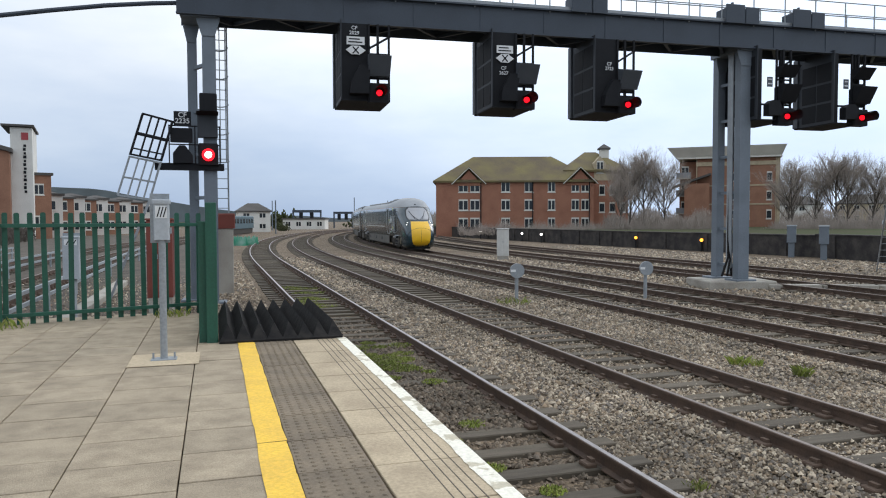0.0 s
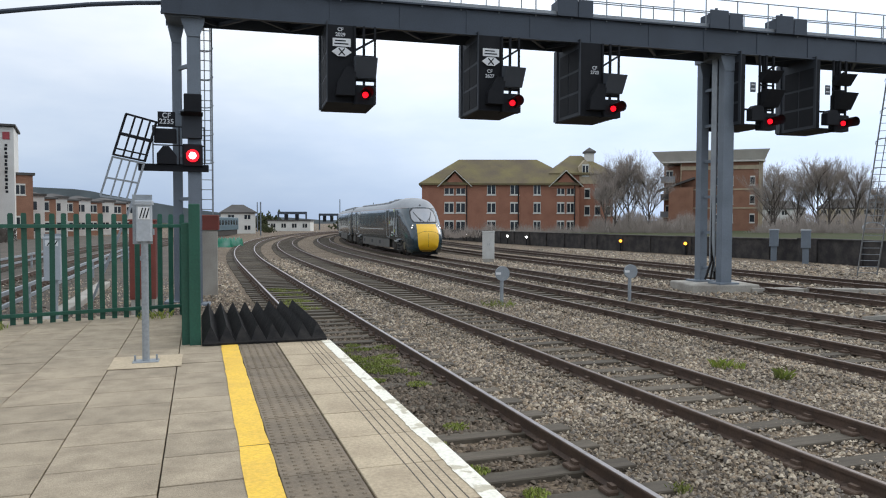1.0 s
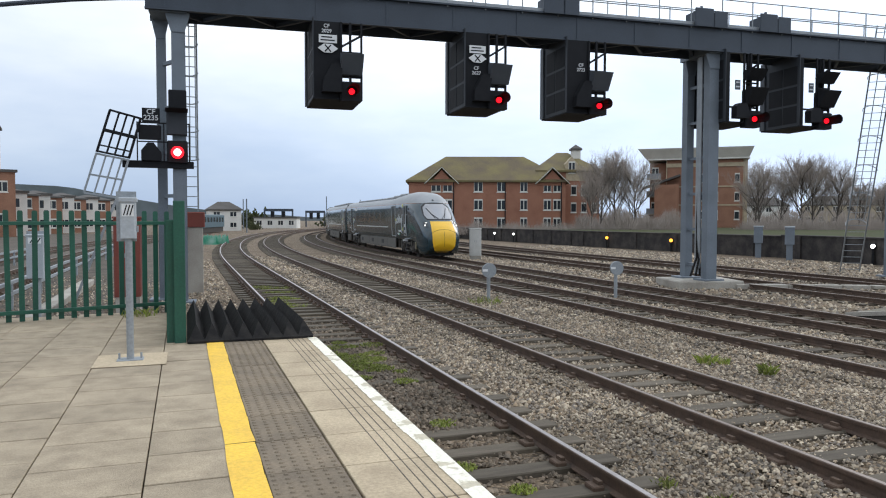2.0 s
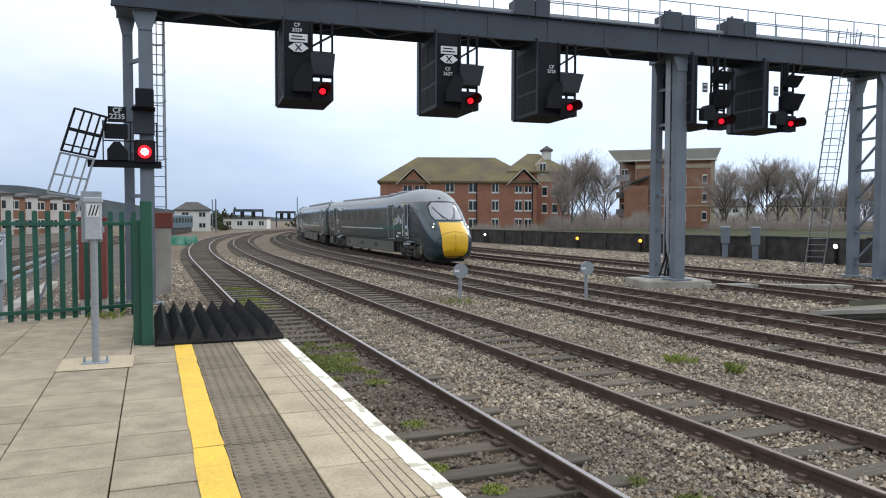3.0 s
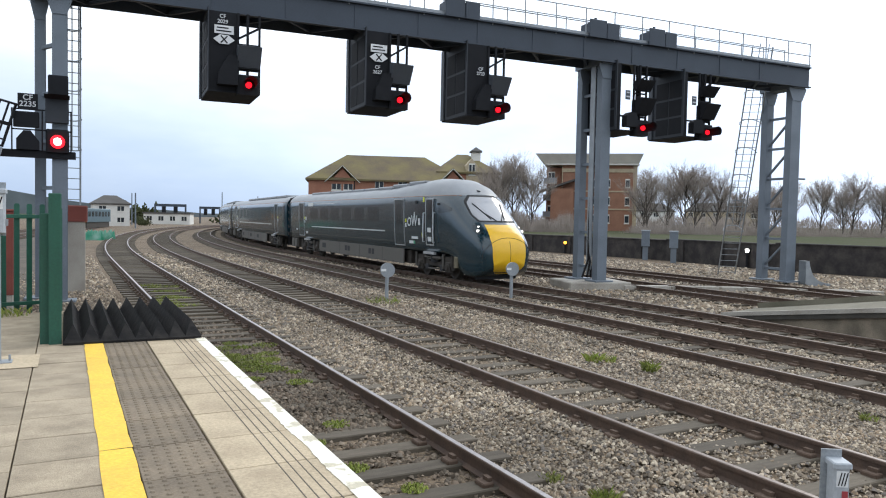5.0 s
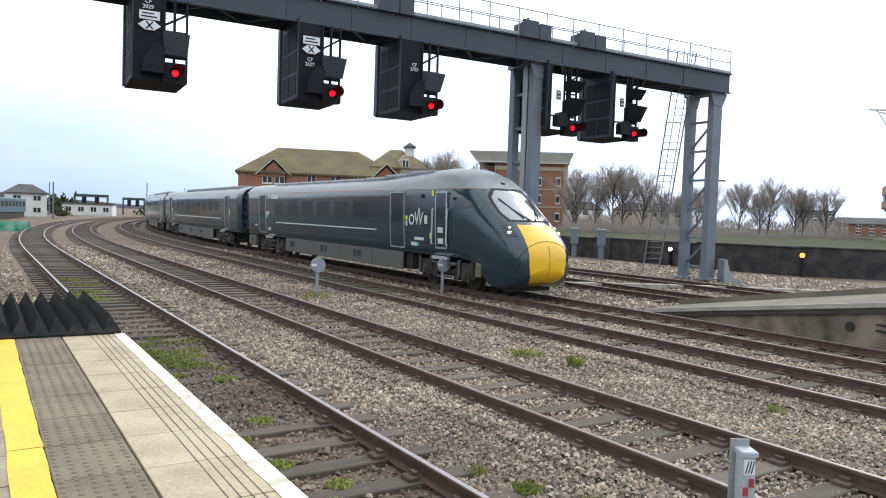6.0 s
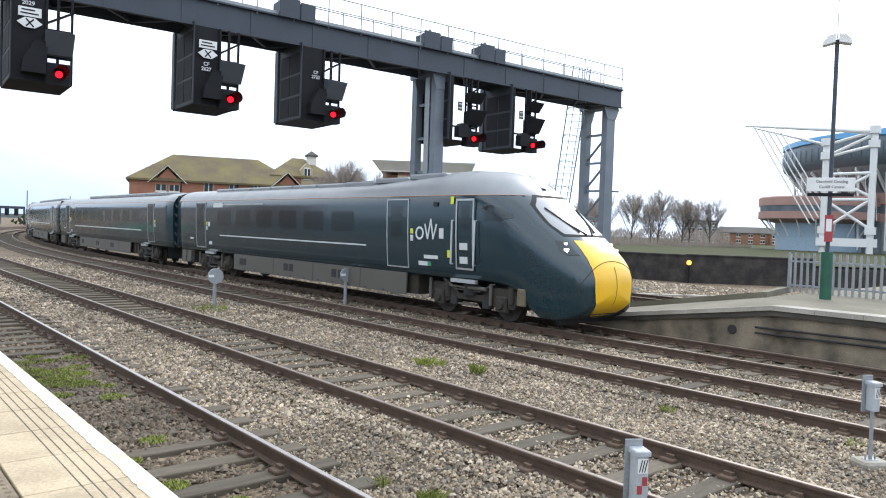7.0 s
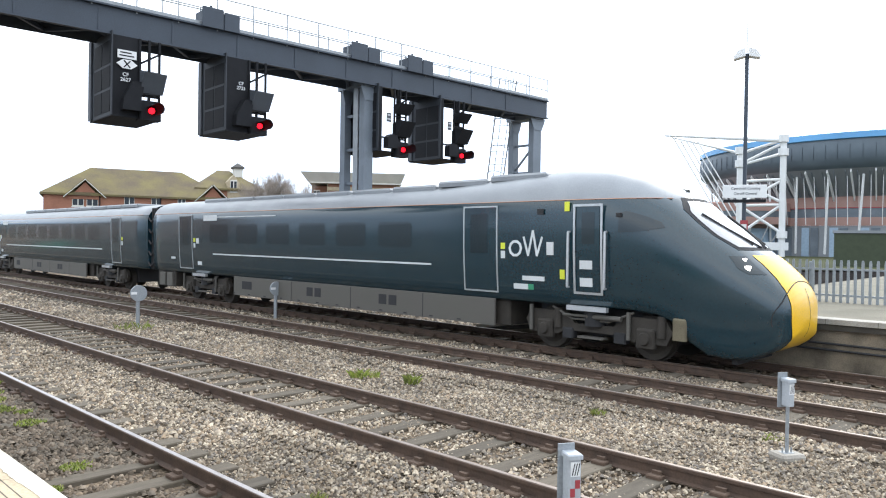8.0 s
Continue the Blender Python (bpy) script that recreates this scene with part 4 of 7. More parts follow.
def fit_car(top, nose):
    rng = random.Random(7 if nose else 8)
    wheels = bogie(top, 4.05) + bogie(top, CAR - 4.05)
    y_first = 8.6 if nose else 4.6
    for side in (-1, 1):
        n = 6 if nose else 9
        for k in range(n):
            y = (9.3 if nose else 4.9) + k * 1.83
            part("window", rounded_on_side(y, y + 1.3, 2.14, 2.80, 0.12, 0.004, side), M_GLASS, top, "flush dark tinted window")
        passenger_door(top, CAR - 3.5, CAR - 2.45, side)
        if nose:
            passenger_door(top, 6.45, 7.5, side)
        else:
            passenger_door(top, 2.45, 3.5, side)
        ln = Shape()
        quad_on_side(ln, y_first, CAR - 5.0, 1.72, 1.765, 0.006, side)
        part("waist_line", ln, M_TRAINWHITE, top, "thin pale waist line")
        cs, pts = Shape(), []
        for y in ((2.5, 2.7, 2.9, 3.1, 3.45, 3.8, 4.3, 4.8, 5.4, 6.0, 7.5, 9.0, CAR - 0.3) if nose else (0.3, CAR - 0.3)):
            w, z0, zm, z1 = (float(np.interp(y, [r[0] for r in NOSE], [r[k] for r in NOSE])) for k in (1, 2, 3, 4)) if nose else (1.36, 1.0, 2.88, 3.68)
            pts.append((side * (w * max(0.0, 1 - ((ROOF_Z - zm) / (z1 - zm)) ** P_UP) ** (1 / P_UP) + 0.003), y, ROOF_Z))
        for p, q in zip(pts, pts[1:]):
            cs.rod(p, q, 0.010, 6)
        part("cantrail_stripe", cs, cant_red, top, "thin orange cantrail line")
        quad_on_side(cl := Shape(), CAR - 9.0, CAR - 4.6, 3.03, 3.06, 0.006, side)
        part("cantrail_line", cl, M_TRAINWHITE, top)
        part("destination_display", quad_on_side(Shape(), CAR - 5.3, CAR - 4.35, 2.92, 3.12, 0.008, side), M_TRAINWHITE, top, "pale lit destination panel")
        for k in range(3):
            part("side_marking", quad_on_side(Shape(), CAR - (4.0, 2.1, 4.15)[k], CAR - (3.8, 1.75, 3.85)[k], (2.1, 1.5, 1.32)[k], (2.3, 1.58, 1.46)[k], 0.008, side), M_TRAINWHITE, top)
        # underframe fairing with grilles, vents and a row of lifting slots
        sk = Shape().box(side * 1.27 - 0.03, side * 1.27 + 0.03, 6.55 if nose else 6.6, CAR - 6.4, 0.40, 1.02, c=0.01)
        skirt = part("underframe_fairing", sk, M_SKIRT, top, "dusty grey underframe fairing")
        for y in (9.9, 10.3, 13.2, 13.6, 17.0, 17.3):
            part("grille", Shape().box(side * 1.302 - 0.006, side * 1.302 + 0.006, y, y + 0.3, 0.62, 0.88), M_BELLOWS, skirt)
        for k in range(12):
            y = 7.6 + k * 0.95
            part("slot", Shape().box(side * 1.302 - 0.005, side * 1.302 + 0.005, y, y + 0.12, 0.44, 0.47), M_BELLOWS, skirt)
        for y in (8.9, 11.8, 14.7):
            part("panel_gap", Shape().box(side * 1.301 - 0.004, side * 1.301 + 0.004, y, y + 0.02, 0.41, 1.0), M_BELLOWS, skirt)
    # roof gear
    for k in range(9):
        y = (5.5 if nose else 2.0) + k * 1.75
        lift = max(0.0, 0.15 * (9.5 - y) / 4) if nose else 0.0
        part("roof_panel", Shape().box(-0.85, 0.85, y, y + 1.65, 3.60 + lift, 3.75 + lift, c=0.05), M_ROOF, top, "low silver roof equipment cover")
    bl = Shape()
    for k in range(5):
        bl.box(-1.12 + 0.03 * (k % 2), 1.12 - 0.03 * (k % 2), CAR + 0.02 + k * 0.09, CAR + 0.1 + k * 0.09, 1.0, 3.5, c=0.02)
    part("gangway", bl, M_BELLOWS, top, "black folded gangway bellows")
    for x in (-1.2, 1.2):
        cb = Shape()
        for j in range(5):
            z = 1.3 + 0.45 * j
            cb.rod((x, CAR - 0.05, z), (x * 1.02, CAR + 0.25, z - 0.18), 0.035, 6)
            cb.rod((x * 1.02, CAR + 0.25, z - 0.18), (x, CAR + 0.55, z), 0.035, 6)
        part("jumper_cables", cb, M_BELLOWS, top, "black looped jumper cables")
    eq = Shape()
    for y0, y1, w in ((6.25, 18.2, 1.1), (CAR - 1.9, CAR - 0.4, 1.2)):
        eq.box(-w, w, y0, y1, 0.42, 1.0, c=0.03)
    part("underfloor_gear", eq, M_BOGIE, top)
    for y in (CAR - 1.75, CAR - 1.15):
        for x in (-1.22, 1.22):
            part("end_box", Shape().box(x - 0.06, x + 0.06, y, y + 0.45, 0.45, 0.95, c=0.02), M_SKIRT, top)
    if not nose:
        return wheels
    for side in (-1, 1):
        # driver's door, its rails and notices
        d = part("cab_door", quad_on_side(Shape(), 3.78, 4.33, 1.32, 3.06, 0.012, side, 1.345), M_GREEN, top, "narrow dark driver's door")
        part("cab_door_frame", frame_on_side(3.7, 4.4, 1.26, 3.12, 0.05, 0.02, side), M_SILVER, d, "silver rounded door frame")
        part("cab_door_glass", quad_on_side(Shape(), 3.9, 4.2, 2.3, 2.95, 0.016, side, 1.345), M_GLASS, d)
        for y in (3.62, 4.5):
            xx = side * 1.41
            hr = Shape().rod((xx, y, 1.4), (xx, y, 2.55), 0.028, 8)
            for z in (1.4, 2.55):
                hr.rod((xx, y, z), (side * 1.33, y, z), 0.022, 6)
            part("grab_rail", hr, M_SILVER, d, "tall silver grab rail", smooth=40)
        for z in (1.42, 1.78):
            part("door_notice", quad_on_side(Shape(), 3.95, 4.25, z, z + 0.18, 0.022, side, 1.345), M_TRAINWHITE, d)
        for y, z in ((4.62, 1.55), (4.5, 2.98)):
            part("warning_notice", quad_on_side(Shape(), y, y + 0.12, z, z + 0.2, 0.016, side), M_TRAINYEL, top, "small yellow notice")
        part("side_camera", quad_on_side(Shape(), 5.15, 5.32, 2.92, 3.04, 0.03, side), M_BELLOWS, top)
        win = Shape()
        cols = list(zip(*NOSE))
        gv = []
        for j in range(6):
            for k in range(7):
                y, z = 2.50 + 0.86 * (k / 6) + 0.1 * (1 - j / 5) * (k / 6 - 0.8), 2.54 + 0.10 * (1 - k / 6) ** 2 + (0.44 - 0.34 * (1 - k / 6) ** 1.6 - 0.05 * (k == 6)) * j / 5
                w, z0, zm, z1 = (float(np.interp(y, cols[0], c)) for c in cols[1:])
                u = max(0.0, (z - zm) / (z1 - zm))
                gv.append((side * (w * (1 - u ** P_UP) ** (1 / P_UP) + 0.008), y, z))
        win.add(gv, [(j * 7 + k, j * 7 + k + 1, (j + 1) * 7 + k + 1, (j + 1) * 7 + k) for j in range(5) for k in range(6)])
        part("cab_window", win, M_GLASS, top, "small dark cab side window")
        part("fleet_mark", quad_on_side(Shape(), 5.15, 5.75, 1.48, 1.58, 0.008, side), M_TRAINWHITE, top)
        part("maker_mark", quad_on_side(Shape(), 5.6, 6.0, 1.28, 1.4, 0.008, side), M_TRAINWHITE, top)
        part("maker_mark", quad_on_side(Shape(), 5.45, 5.59, 1.28, 1.4, 0.008, side), mark_green, top)
        # emblem: plain white shapes
        em = Shape()
        for k in range(10):
            t0, t1 = 2 * math.pi * k / 10, 2 * math.pi * (k + 1) / 10
            X = side * 1.348
            c = [(5.93 + r * math.cos(t), 2.18 + r * math.sin(t)) for t in (t0, t1) for r in (0.13, 0.19)]
            em.add([(X - 0.012 * -side + d, u, v) for d in (0.0, -0.008 * side) for u, v in (c[0], c[1], c[3], c[2])], [(0, 1, 2, 3), (4, 7, 6, 5), (0, 4, 5, 1), (1, 5, 6, 2), (2, 6, 7, 3), (3, 7, 4, 0)])
        zig = [(5.70, 2.44), (5.57, 2.02), (5.45, 2.58), (5.33, 2.02), (5.20, 2.44)]
        for (ya, za), (yb, zb) in zip(zig, zig[1:]):
            em.bar((side * 1.358, ya, za), (side * 1.354, yb, zb), 0.05, 0.012, (1, 0, 0))
        quad_on_side(em, 4.90, 5.08, 2.05, 2.33, 0.01, side)
        part("emblem", em, M_TRAINWHITE, top, "white emblem of plain shapes")
        # headlight cluster let into the shoulder
        hl = Shape()
        hl.rod((side * 0.93, nose_depth(0.93, 1.90) + 0.1, 1.90), (side * 0.93, nose_depth(0.93, 1.90) - 0.02, 1.90), 0.052, 16)
        part("headlight", hl, M_LAMP, top, "lit white headlight", smooth=40)
        part("upper_headlight", Shape().rod((side * 0.86, nose_depth(0.86, 2.05) + 0.1, 2.05), (side * 0.86, nose_depth(0.86, 2.05) - 0.02, 2.05), 0.036, 14), M_LAMP, top, "lit white upper headlight", smooth=40)
        part("mirror_camera", Shape().box(side * 1.30 - 0.05, side * 1.30 + 0.05, 3.3, 3.42, 2.85, 2.93, c=0.015), M_BELLOWS, top)
        part("valance", Shape().box(side * 1.15 - 0.05, side * 1.15 + 0.05, 1.98, 2.26, 0.50, 0.92, c=0.03), M_TAN, top, "tan painted equipment box")
        on = lambda x, z, o=0.045: (side * x, nose_depth(x, z) - o, z)
        part("wiper", Shape().rod(on(0.10, 2.28), on(0.45, 2.62), 0.018, 6), M_BELLOWS, top, "black wiper arm")
        part("wiper_blade", Shape().bar(on(0.28, 2.34), on(0.60, 2.92), 0.03, 0.03), M_BELLOWS, top)
    part("snow_plough", Shape().prism([(-0.85, 0.14), (0.85, 0.14), (0.9, 0.4), (-0.9, 0.4)], 1.15, 1.25), M_BELLOWS, top)
    top_z = lambda a, b2, n: [a + (b2 - a) * k / n for k in range(n + 1)]
    pn = part("nose_panel", nose_patch(top_z(0.36, 2.14, 44), ((0.36, 0.42, 0.52, 0.68, 1.0, 1.6, 2.14), (0.30, 0.46, 0.56, 0.64, 0.69, 0.70, 0.64)), 0.008), M_NOSE, top, "bright yellow nose panel", smooth=60)
    part("nose_seam", nose_patch(top_z(0.66, 1.55, 20), ((0, 3), (0.008, 0.008)), 0.014, 2), M_BELLOWS, pn, "thin dark seam down the nose")
    seam = Shape()
    arc = [(0.98 * math.sin(t), 1.02 + 0.66 * math.cos(t)) for t in (-1.75 + 3.5 * k / 40 for k in range(41))]
    for (xa, za), (xb, zb) in zip(arc, arc[1:]):
        seam.bar((xa, nose_depth(xa, za) - 0.010, za), (xb, nose_depth(xb, zb) - 0.010, zb), 0.014)
    part("hatch_seam", seam, M_BELLOWS, top, "curved seam of the coupler hatch")
    part("screen_surround", nose_patch(top_z(2.23, 3.24, 22), ((2.23, 2.5, 3.0, 3.24), (0.78, 0.88, 0.84, 0.58)), 0.005), M_BELLOWS, top, "black windscreen surround", smooth=60)
    part("windscreen", nose_patch(top_z(2.28, 3.17, 22), ((2.28, 2.5, 2.95, 3.17), (0.72, 0.82, 0.77, 0.54)), 0.012), M_SCREEN, top, "raked windscreen reflecting the sky", smooth=60)
    for side in (-1, 1):
        part("lamp_housing", nose_patch(top_z(1.80, 2.12, 8), ((1.8, 1.9, 2.12), (1.0, 1.05, 1.0)), 0.006, 8, side * 0.78, side * 0.995), M_GLASS, top, "dark glazed lamp housing", smooth=60)
    part("marker_light", Shape().rod((0, 2.72, 3.40), (0, 2.56, 3.36), 0.08, 14), M_GLASS, top, "unlit lamp above the windscreen", smooth=40)
    return wheels


cant_red = mat("orange_line", (0.56, 0.30, 0.20), 0.5, amount=0.2, bump=0, rides=True)
mark_green = mat("green_marking", (0.05, 0.3, 0.16), 0.5, amount=0.2, bump=0, rides=True)


front_car = train_car(True)
FRONT_WHEELS = fit_car(front_car, True)
coach = train_car(False)
fit_car(coach, False)
CARS = [(front_car, 0.0), (coach, CAR + GAP)]
for k in (2, 3, 4):
    CARS.append((copy_thing(coach, pose(0, 0, 0)), k * (CAR + GAP)))


# ---- things on and beside the near platform ----
mat_guard = thing("trespass_guard", "black ridged rubber anti-trespass guard at the platform end", "trespass guard", pose(0, 0, TOP))
part("base", Shape().box(0.03, 1.40, END, 10.95, 0.004, 0.03, c=0.008), M_BLACK, mat_guard)
for k in range(8):
    x = 0.04 + 0.17 * k
    s = Shape()
    s.add([(x, END + 0.02, 0.03), (x + 0.17, END + 0.02, 0.03), (x + 0.085, END + 0.22, 0.19), (x, 10.9, 0.03), (x + 0.17, 10.9, 0.03), (x + 0.085, 10.9, 0.205)], [(0, 1, 2), (3, 5, 4), (0, 2, 5, 3), (1, 4, 5, 2), (0, 3, 4, 1)])
    s.rod((x + 0.17, END + 0.03, 0.032), (x + 0.17, 10.9, 0.035), 0.006, 5)
    part("ridge", s, M_BLACK, mat_guard)


def palisade(name, a, b, base, height, pitch, material, label, lower, upper, post_every, tip=0.05, w=0.065):
    """Pales with pointed heads on two rails between posts."""
    a, b = Vector((*a, 0)), Vector((*b, 0))
    d = (b - a)
    length = d.length
    ang = math.degrees(math.atan2(d.y, d.x))
    top = thing(name, label, "fence", pose(a.x, a.y, base, 0, 0, ang))
    pale = Shape().prism([(-w / 2, 0.0), (w / 2, 0.0), (w / 2, height - tip), (w / 3, height), (-w / 3, height), (-w / 2, height - tip)], -0.012, 0.012).mesh("pale", material)
    for z in (lower, upper):
        part("rail", Shape().box(0, length, 0.014, 0.055, z - 0.025, z + 0.025, c=0.004), material, top)
    n = int(length / pitch)
    for k in range(n + 1):
        part("pale", pale, None, top, m=pose(k * pitch + 0.03, 0, random.uniform(-0.006, 0.006), 0, random.uniform(-0.5, 0.5), 0))
    k = 0.0
    while k <= length:
        part("post", Shape().box(k - 0.04, k + 0.04, 0.055, 0.14, -0.05, height - 0.05, c=0.006), material, top)
        k += post_every
    return top


palisade("palisade_fence", (-0.06, 11.45), (-8.4, 9.0), TOP - 0.02, 1.49, 0.155, M_FENCE, "green steel palisade fence along the end of the platform", 0.14, 1.32, 2.75, 0.02)
ret = palisade("palisade_fence", (-0.04, 8.5), (-0.055, 11.35), TOP - 0.02, 1.42, 0.155, M_FENCE, "green steel palisade fence return beside the guard", 0.14, 1.32, 2.6, 0.02)
part("end_post", Shape().box(-0.10, 0.0, -0.06, 0.06, -0.03, 1.58, c=0.008), M_FENCE, ret, "thick green end post")


def box_on_pole(name, x, y, z0, z1, bz0, bz1, w, d, label, turn=0, red=False, plate=True):
    top = thing(name, label, "equipment box", pose(x, y, 0, 0, 0, turn))
    pole = part("pole", Shape().rod((0, 0, z0), (0, 0, bz0 + 0.05), w * 0.24, 14), M_GALV, top, smooth=40)
    if plate:
        part("base_plate", Shape().box(-w * 0.85, w * 0.85, -w * 0.6, w * 0.6, z0, z0 + 0.015, c=0.004), M_GALV, top)
        for sx in (-1, 1):
            part("bolt", Shape().rod((sx * w * 0.7, 0, z0), (sx * w * 0.7, 0, z0 + 0.07), 0.01, 8), M_GALV, top)
    bx = part("box", Shape().box(-w / 2, w / 2, -d / 2, d / 2, bz0, bz1, c=0.012), M_GREYBOX, top, "light grey equipment box")
    part("lid", Shape().box(-w / 2 - 0.012, w / 2 + 0.012, -d / 2 - 0.015, d / 2 + 0.012, bz1 - 0.03, bz1 + 0.012, c=0.01), M_GREYBOX, bx)
    part("back_plate", Shape().box(-w / 2 - 0.04, w / 2 + 0.0, d / 2, d / 2 + 0.012, bz0 - 0.03, bz1 + 0.07), M_GALV, bx)
    part("latch", Shape().box(w / 2, w / 2 + 0.02, -0.02, 0.02, bz0 + 0.06, bz0 + 0.12), M_GALV, bx)
    pl = part("warning_plate", Shape().box(-w * 0.38, w * 0.38, -d / 2 - 0.004, -d / 2, bz1 - 0.17, bz1 - 0.05), M_PLATE, bx, "white plate with black diagonal bars")
    bars = Shape()
    for k in range(3):
        u = -w * 0.3 + k * w * 0.2
        bars.add([(u, -d / 2 - 0.006, bz1 - 0.16), (u + w * 0.08, -d / 2 - 0.006, bz1 - 0.16), (u + w * 0.28, -d / 2 - 0.006, bz1 - 0.06), (u + w * 0.2, -d / 2 - 0.006, bz1 - 0.06)], [(0, 1, 2, 3)])
    part("diagonal_bars", bars, M_SIGNAL, pl)
    if red:
        for k, (u, v) in enumerate(((0, 0.2), (-0.4, 0.27))):
            part("red_square", Shape().box(w * u, w * (u + 0.38), -d / 2 - 0.006, -d / 2 - 0.001, bz1 - v - 0.07, bz1 - v), M_REDPAINT, bx)
    return top


M_REDPAINT = mat("red_plate_paint", (0.36, 0.05, 0.06), 0.5, amount=0.3, bump=0)
box_on_pole("equipment_pole", -0.49, 7.55, TOP, 0, 2.09, 2.47, 0.14, 0.12, "grey equipment box on a pole bolted to the platform")
patch = tagged(part("concrete_patch", Shape().box(-0.80, -0.16, 7.22, 7.86, TOP + 0.002, TOP + 0.006), M_COPING), "pale concrete patch round the pole's foot", "paving", kind="structure")
box_on_pole("trackside_box", 5.19, 3.34, -0.2, 0, 0.10, 0.535, 0.11, 0.14, "grey trackside box on a post in the ballast", -32, True)
post = box_on_pole("trackside_box", 8.98, 2.90, -0.12, 0, 0.44, 0.75, 0.085, 0.13, "grey trackside box on a post on a concrete foot", -32, False)
part("concrete_foot", Shape().box(-0.17, 0.17, -0.14, 0.14, -0.2, -0.11, c=0.03), M_CONCRETE, post)


def shunt_marker(x, y, r):
    top = thing("ground_signal", "small grey disc marker on a post between the tracks", "ground signal", pose(x, y, -0.2, 0, 0, -6), group="disc markers between the tracks")
    part("post", Shape().rod((0, 0, 0), (0, 0, 0.95), 0.055, 10), M_GALV, top, smooth=40)
    part("disc", Shape().rod((0, -0.02, 0.95), (0, -0.09, 0.95), r, 24), M_GALV, top, "round grey disc", smooth=40)
    part("hood", Shape().box(-0.12, 0.12, -0.02, 0.12, 0.82, 1.1, c=0.03), M_GREYBOX, top)
    part("label_plate", Shape().box(-r * 0.95, -r * 0.25, -0.1, -0.09, 0.92, 0.99), M_PLATE, top)
    return top


shunt_marker(8.57, 19.9, 0.22)
shunt_marker(12.78, 19.58, 0.22)


def relay_cabinet(x, y, w, d, z0, z1, material, label, turn=0, name="trackside_cabinet"):
    top = thing(name, label, "cabinet", pose(x, y, 0, 0, 0, turn))
    part("body", Shape().box(-w / 2, w / 2, -d / 2, d / 2, z0, z1, c=0.015), material, top)
    part("roof", Shape().box(-w / 2 - 0.03, w / 2 + 0.03, -d / 2 - 0.03, d / 2 + 0.03, z1, z1 + 0.05, c=0.015), material, top)
    for sx in (-1, 1):
        dr = part("door", Shape().box(sx * w / 4 - w / 4 + 0.02, sx * w / 4 + w / 4 - 0.02, -d / 2 - 0.012, -d / 2, z0 + 0.06, z1 - 0.05, c=0.004), material, top)
        part("handle", Shape().box(sx * 0.05 - 0.01, sx * 0.05 + 0.01, -d / 2 - 0.03, -d / 2 - 0.012, (z0 + z1) / 2, (z0 + z1) / 2 + 0.12), M_GALV, dr)
    part("plinth", Shape().box(-w / 2 + 0.03, w / 2 - 0.03, -d / 2 + 0.03, d / 2 - 0.03, -0.2, z0), M_CONCRETE, top)
    return top


M_BROWN = mat("red_brown_paint", (0.20, 0.045, 0.03), 0.6, 0.0, (0.12, 0.03, 0.02), 2.0, 0.5)
M_PALE = mat("pale_grey_cabinet", (0.60, 0.60, 0.57), 0.6, 0.0, (0.45, 0.44, 0.41), 2.0, 0.5)
relay_cabinet(16.75, 41.0, 0.72, 0.5, 0.05, 1.68, M_PALE, "tall pale grey trackside cabinet in the ballast", -20)
relay_cabinet(-1.35, 20.4, 0.62, 1.2, 0.3, 2.28, M_BROWN, "red-brown painted relay cabinet behind the fence")
box_on_pole("trackside_box", -2.72, 16.0, -0.2, 0, 1.12, 1.96, 0.30, 0.30, "grey equipment box on a post behind the fence", 0, False, False)
for x, y in ((35.4, 37.7), (34.9, 34.6)):
    c = thing("pillar_cabinet", "grey pillar cabinet on a pedestal by the wall", "cabinet", pose(x, y, 0, 0, 0, -45))
    part("head", Shape().box(-0.27, 0.27, -0.24, 0.24, 0.75, 1.80, c=0.03), M_GANTRY, c)
    part("pedestal", Shape().box(-0.18, 0.18, -0.16, 0.16, -0.2, 0.75, c=0.02), M_GANTRY, c)
    part("lid", Shape().box(-0.30, 0.30, -0.27, 0.27, 1.80, 1.87, c=0.02), M_GREYBOX, c)
pier = thing("brick_pier", "short grey stone pier with a red brick cap", "pier", pose(0.35, 25.5, 0))
part("shaft", Shape().box(-0.30, 0.25, -0.25, 0.25, -0.2, 2.0, c=0.02), M_CONCRETE, pier)
part("cap", Shape().box(-0.36, 0.31, -0.3, 0.3, 2.0, 2.5, c=0.03), M_BROWN, pier)

# left signal and ladders on the gantry's end leg
ls = thing("signal", "black post signal on the gantry leg showing a bright red light", "railway signal", pose(-0.15, GS, 0), group="signals hung from the gantry")
part("head", Shape().box(-0.27, 0.29, -0.12, 0.25, 3.88, 4.5, c=0.04), M_SIGNAL, ls)
part("lamp", Shape().rod((0.01, -0.22, 4.16), (0.01, -0.1, 4.16), 0.175, 24), M_RED, ls, "bright red lit lamp", smooth=40)
part("lamp_core", Shape().rod((0.01, -0.235, 4.16), (0.01, -0.21, 4.16), 0.10, 20), M_REDHOT, ls, "glowing lamp centre", smooth=40)
part("upper_head", Shape().box(-0.28, 0.28, -0.1, 0.25, 4.68, 5.38, c=0.03), M_SIGPLATE, ls)
hd = Shape().prism([(-0.55, 5.36), (-0.1, 5.42), (-0.1, 5.3)], -0.3, 0.3, 0)
hd.box(-0.22, 0.27, -0.05, 0.25, 5.44, 5.95, c=0.03)
part("hood", hd, M_SIGNAL, ls)
part("bracket", Shape().box(-1.45, 0.45, -0.02, 0.16, 3.72, 3.92, c=0.02), M_SIGNAL, ls)
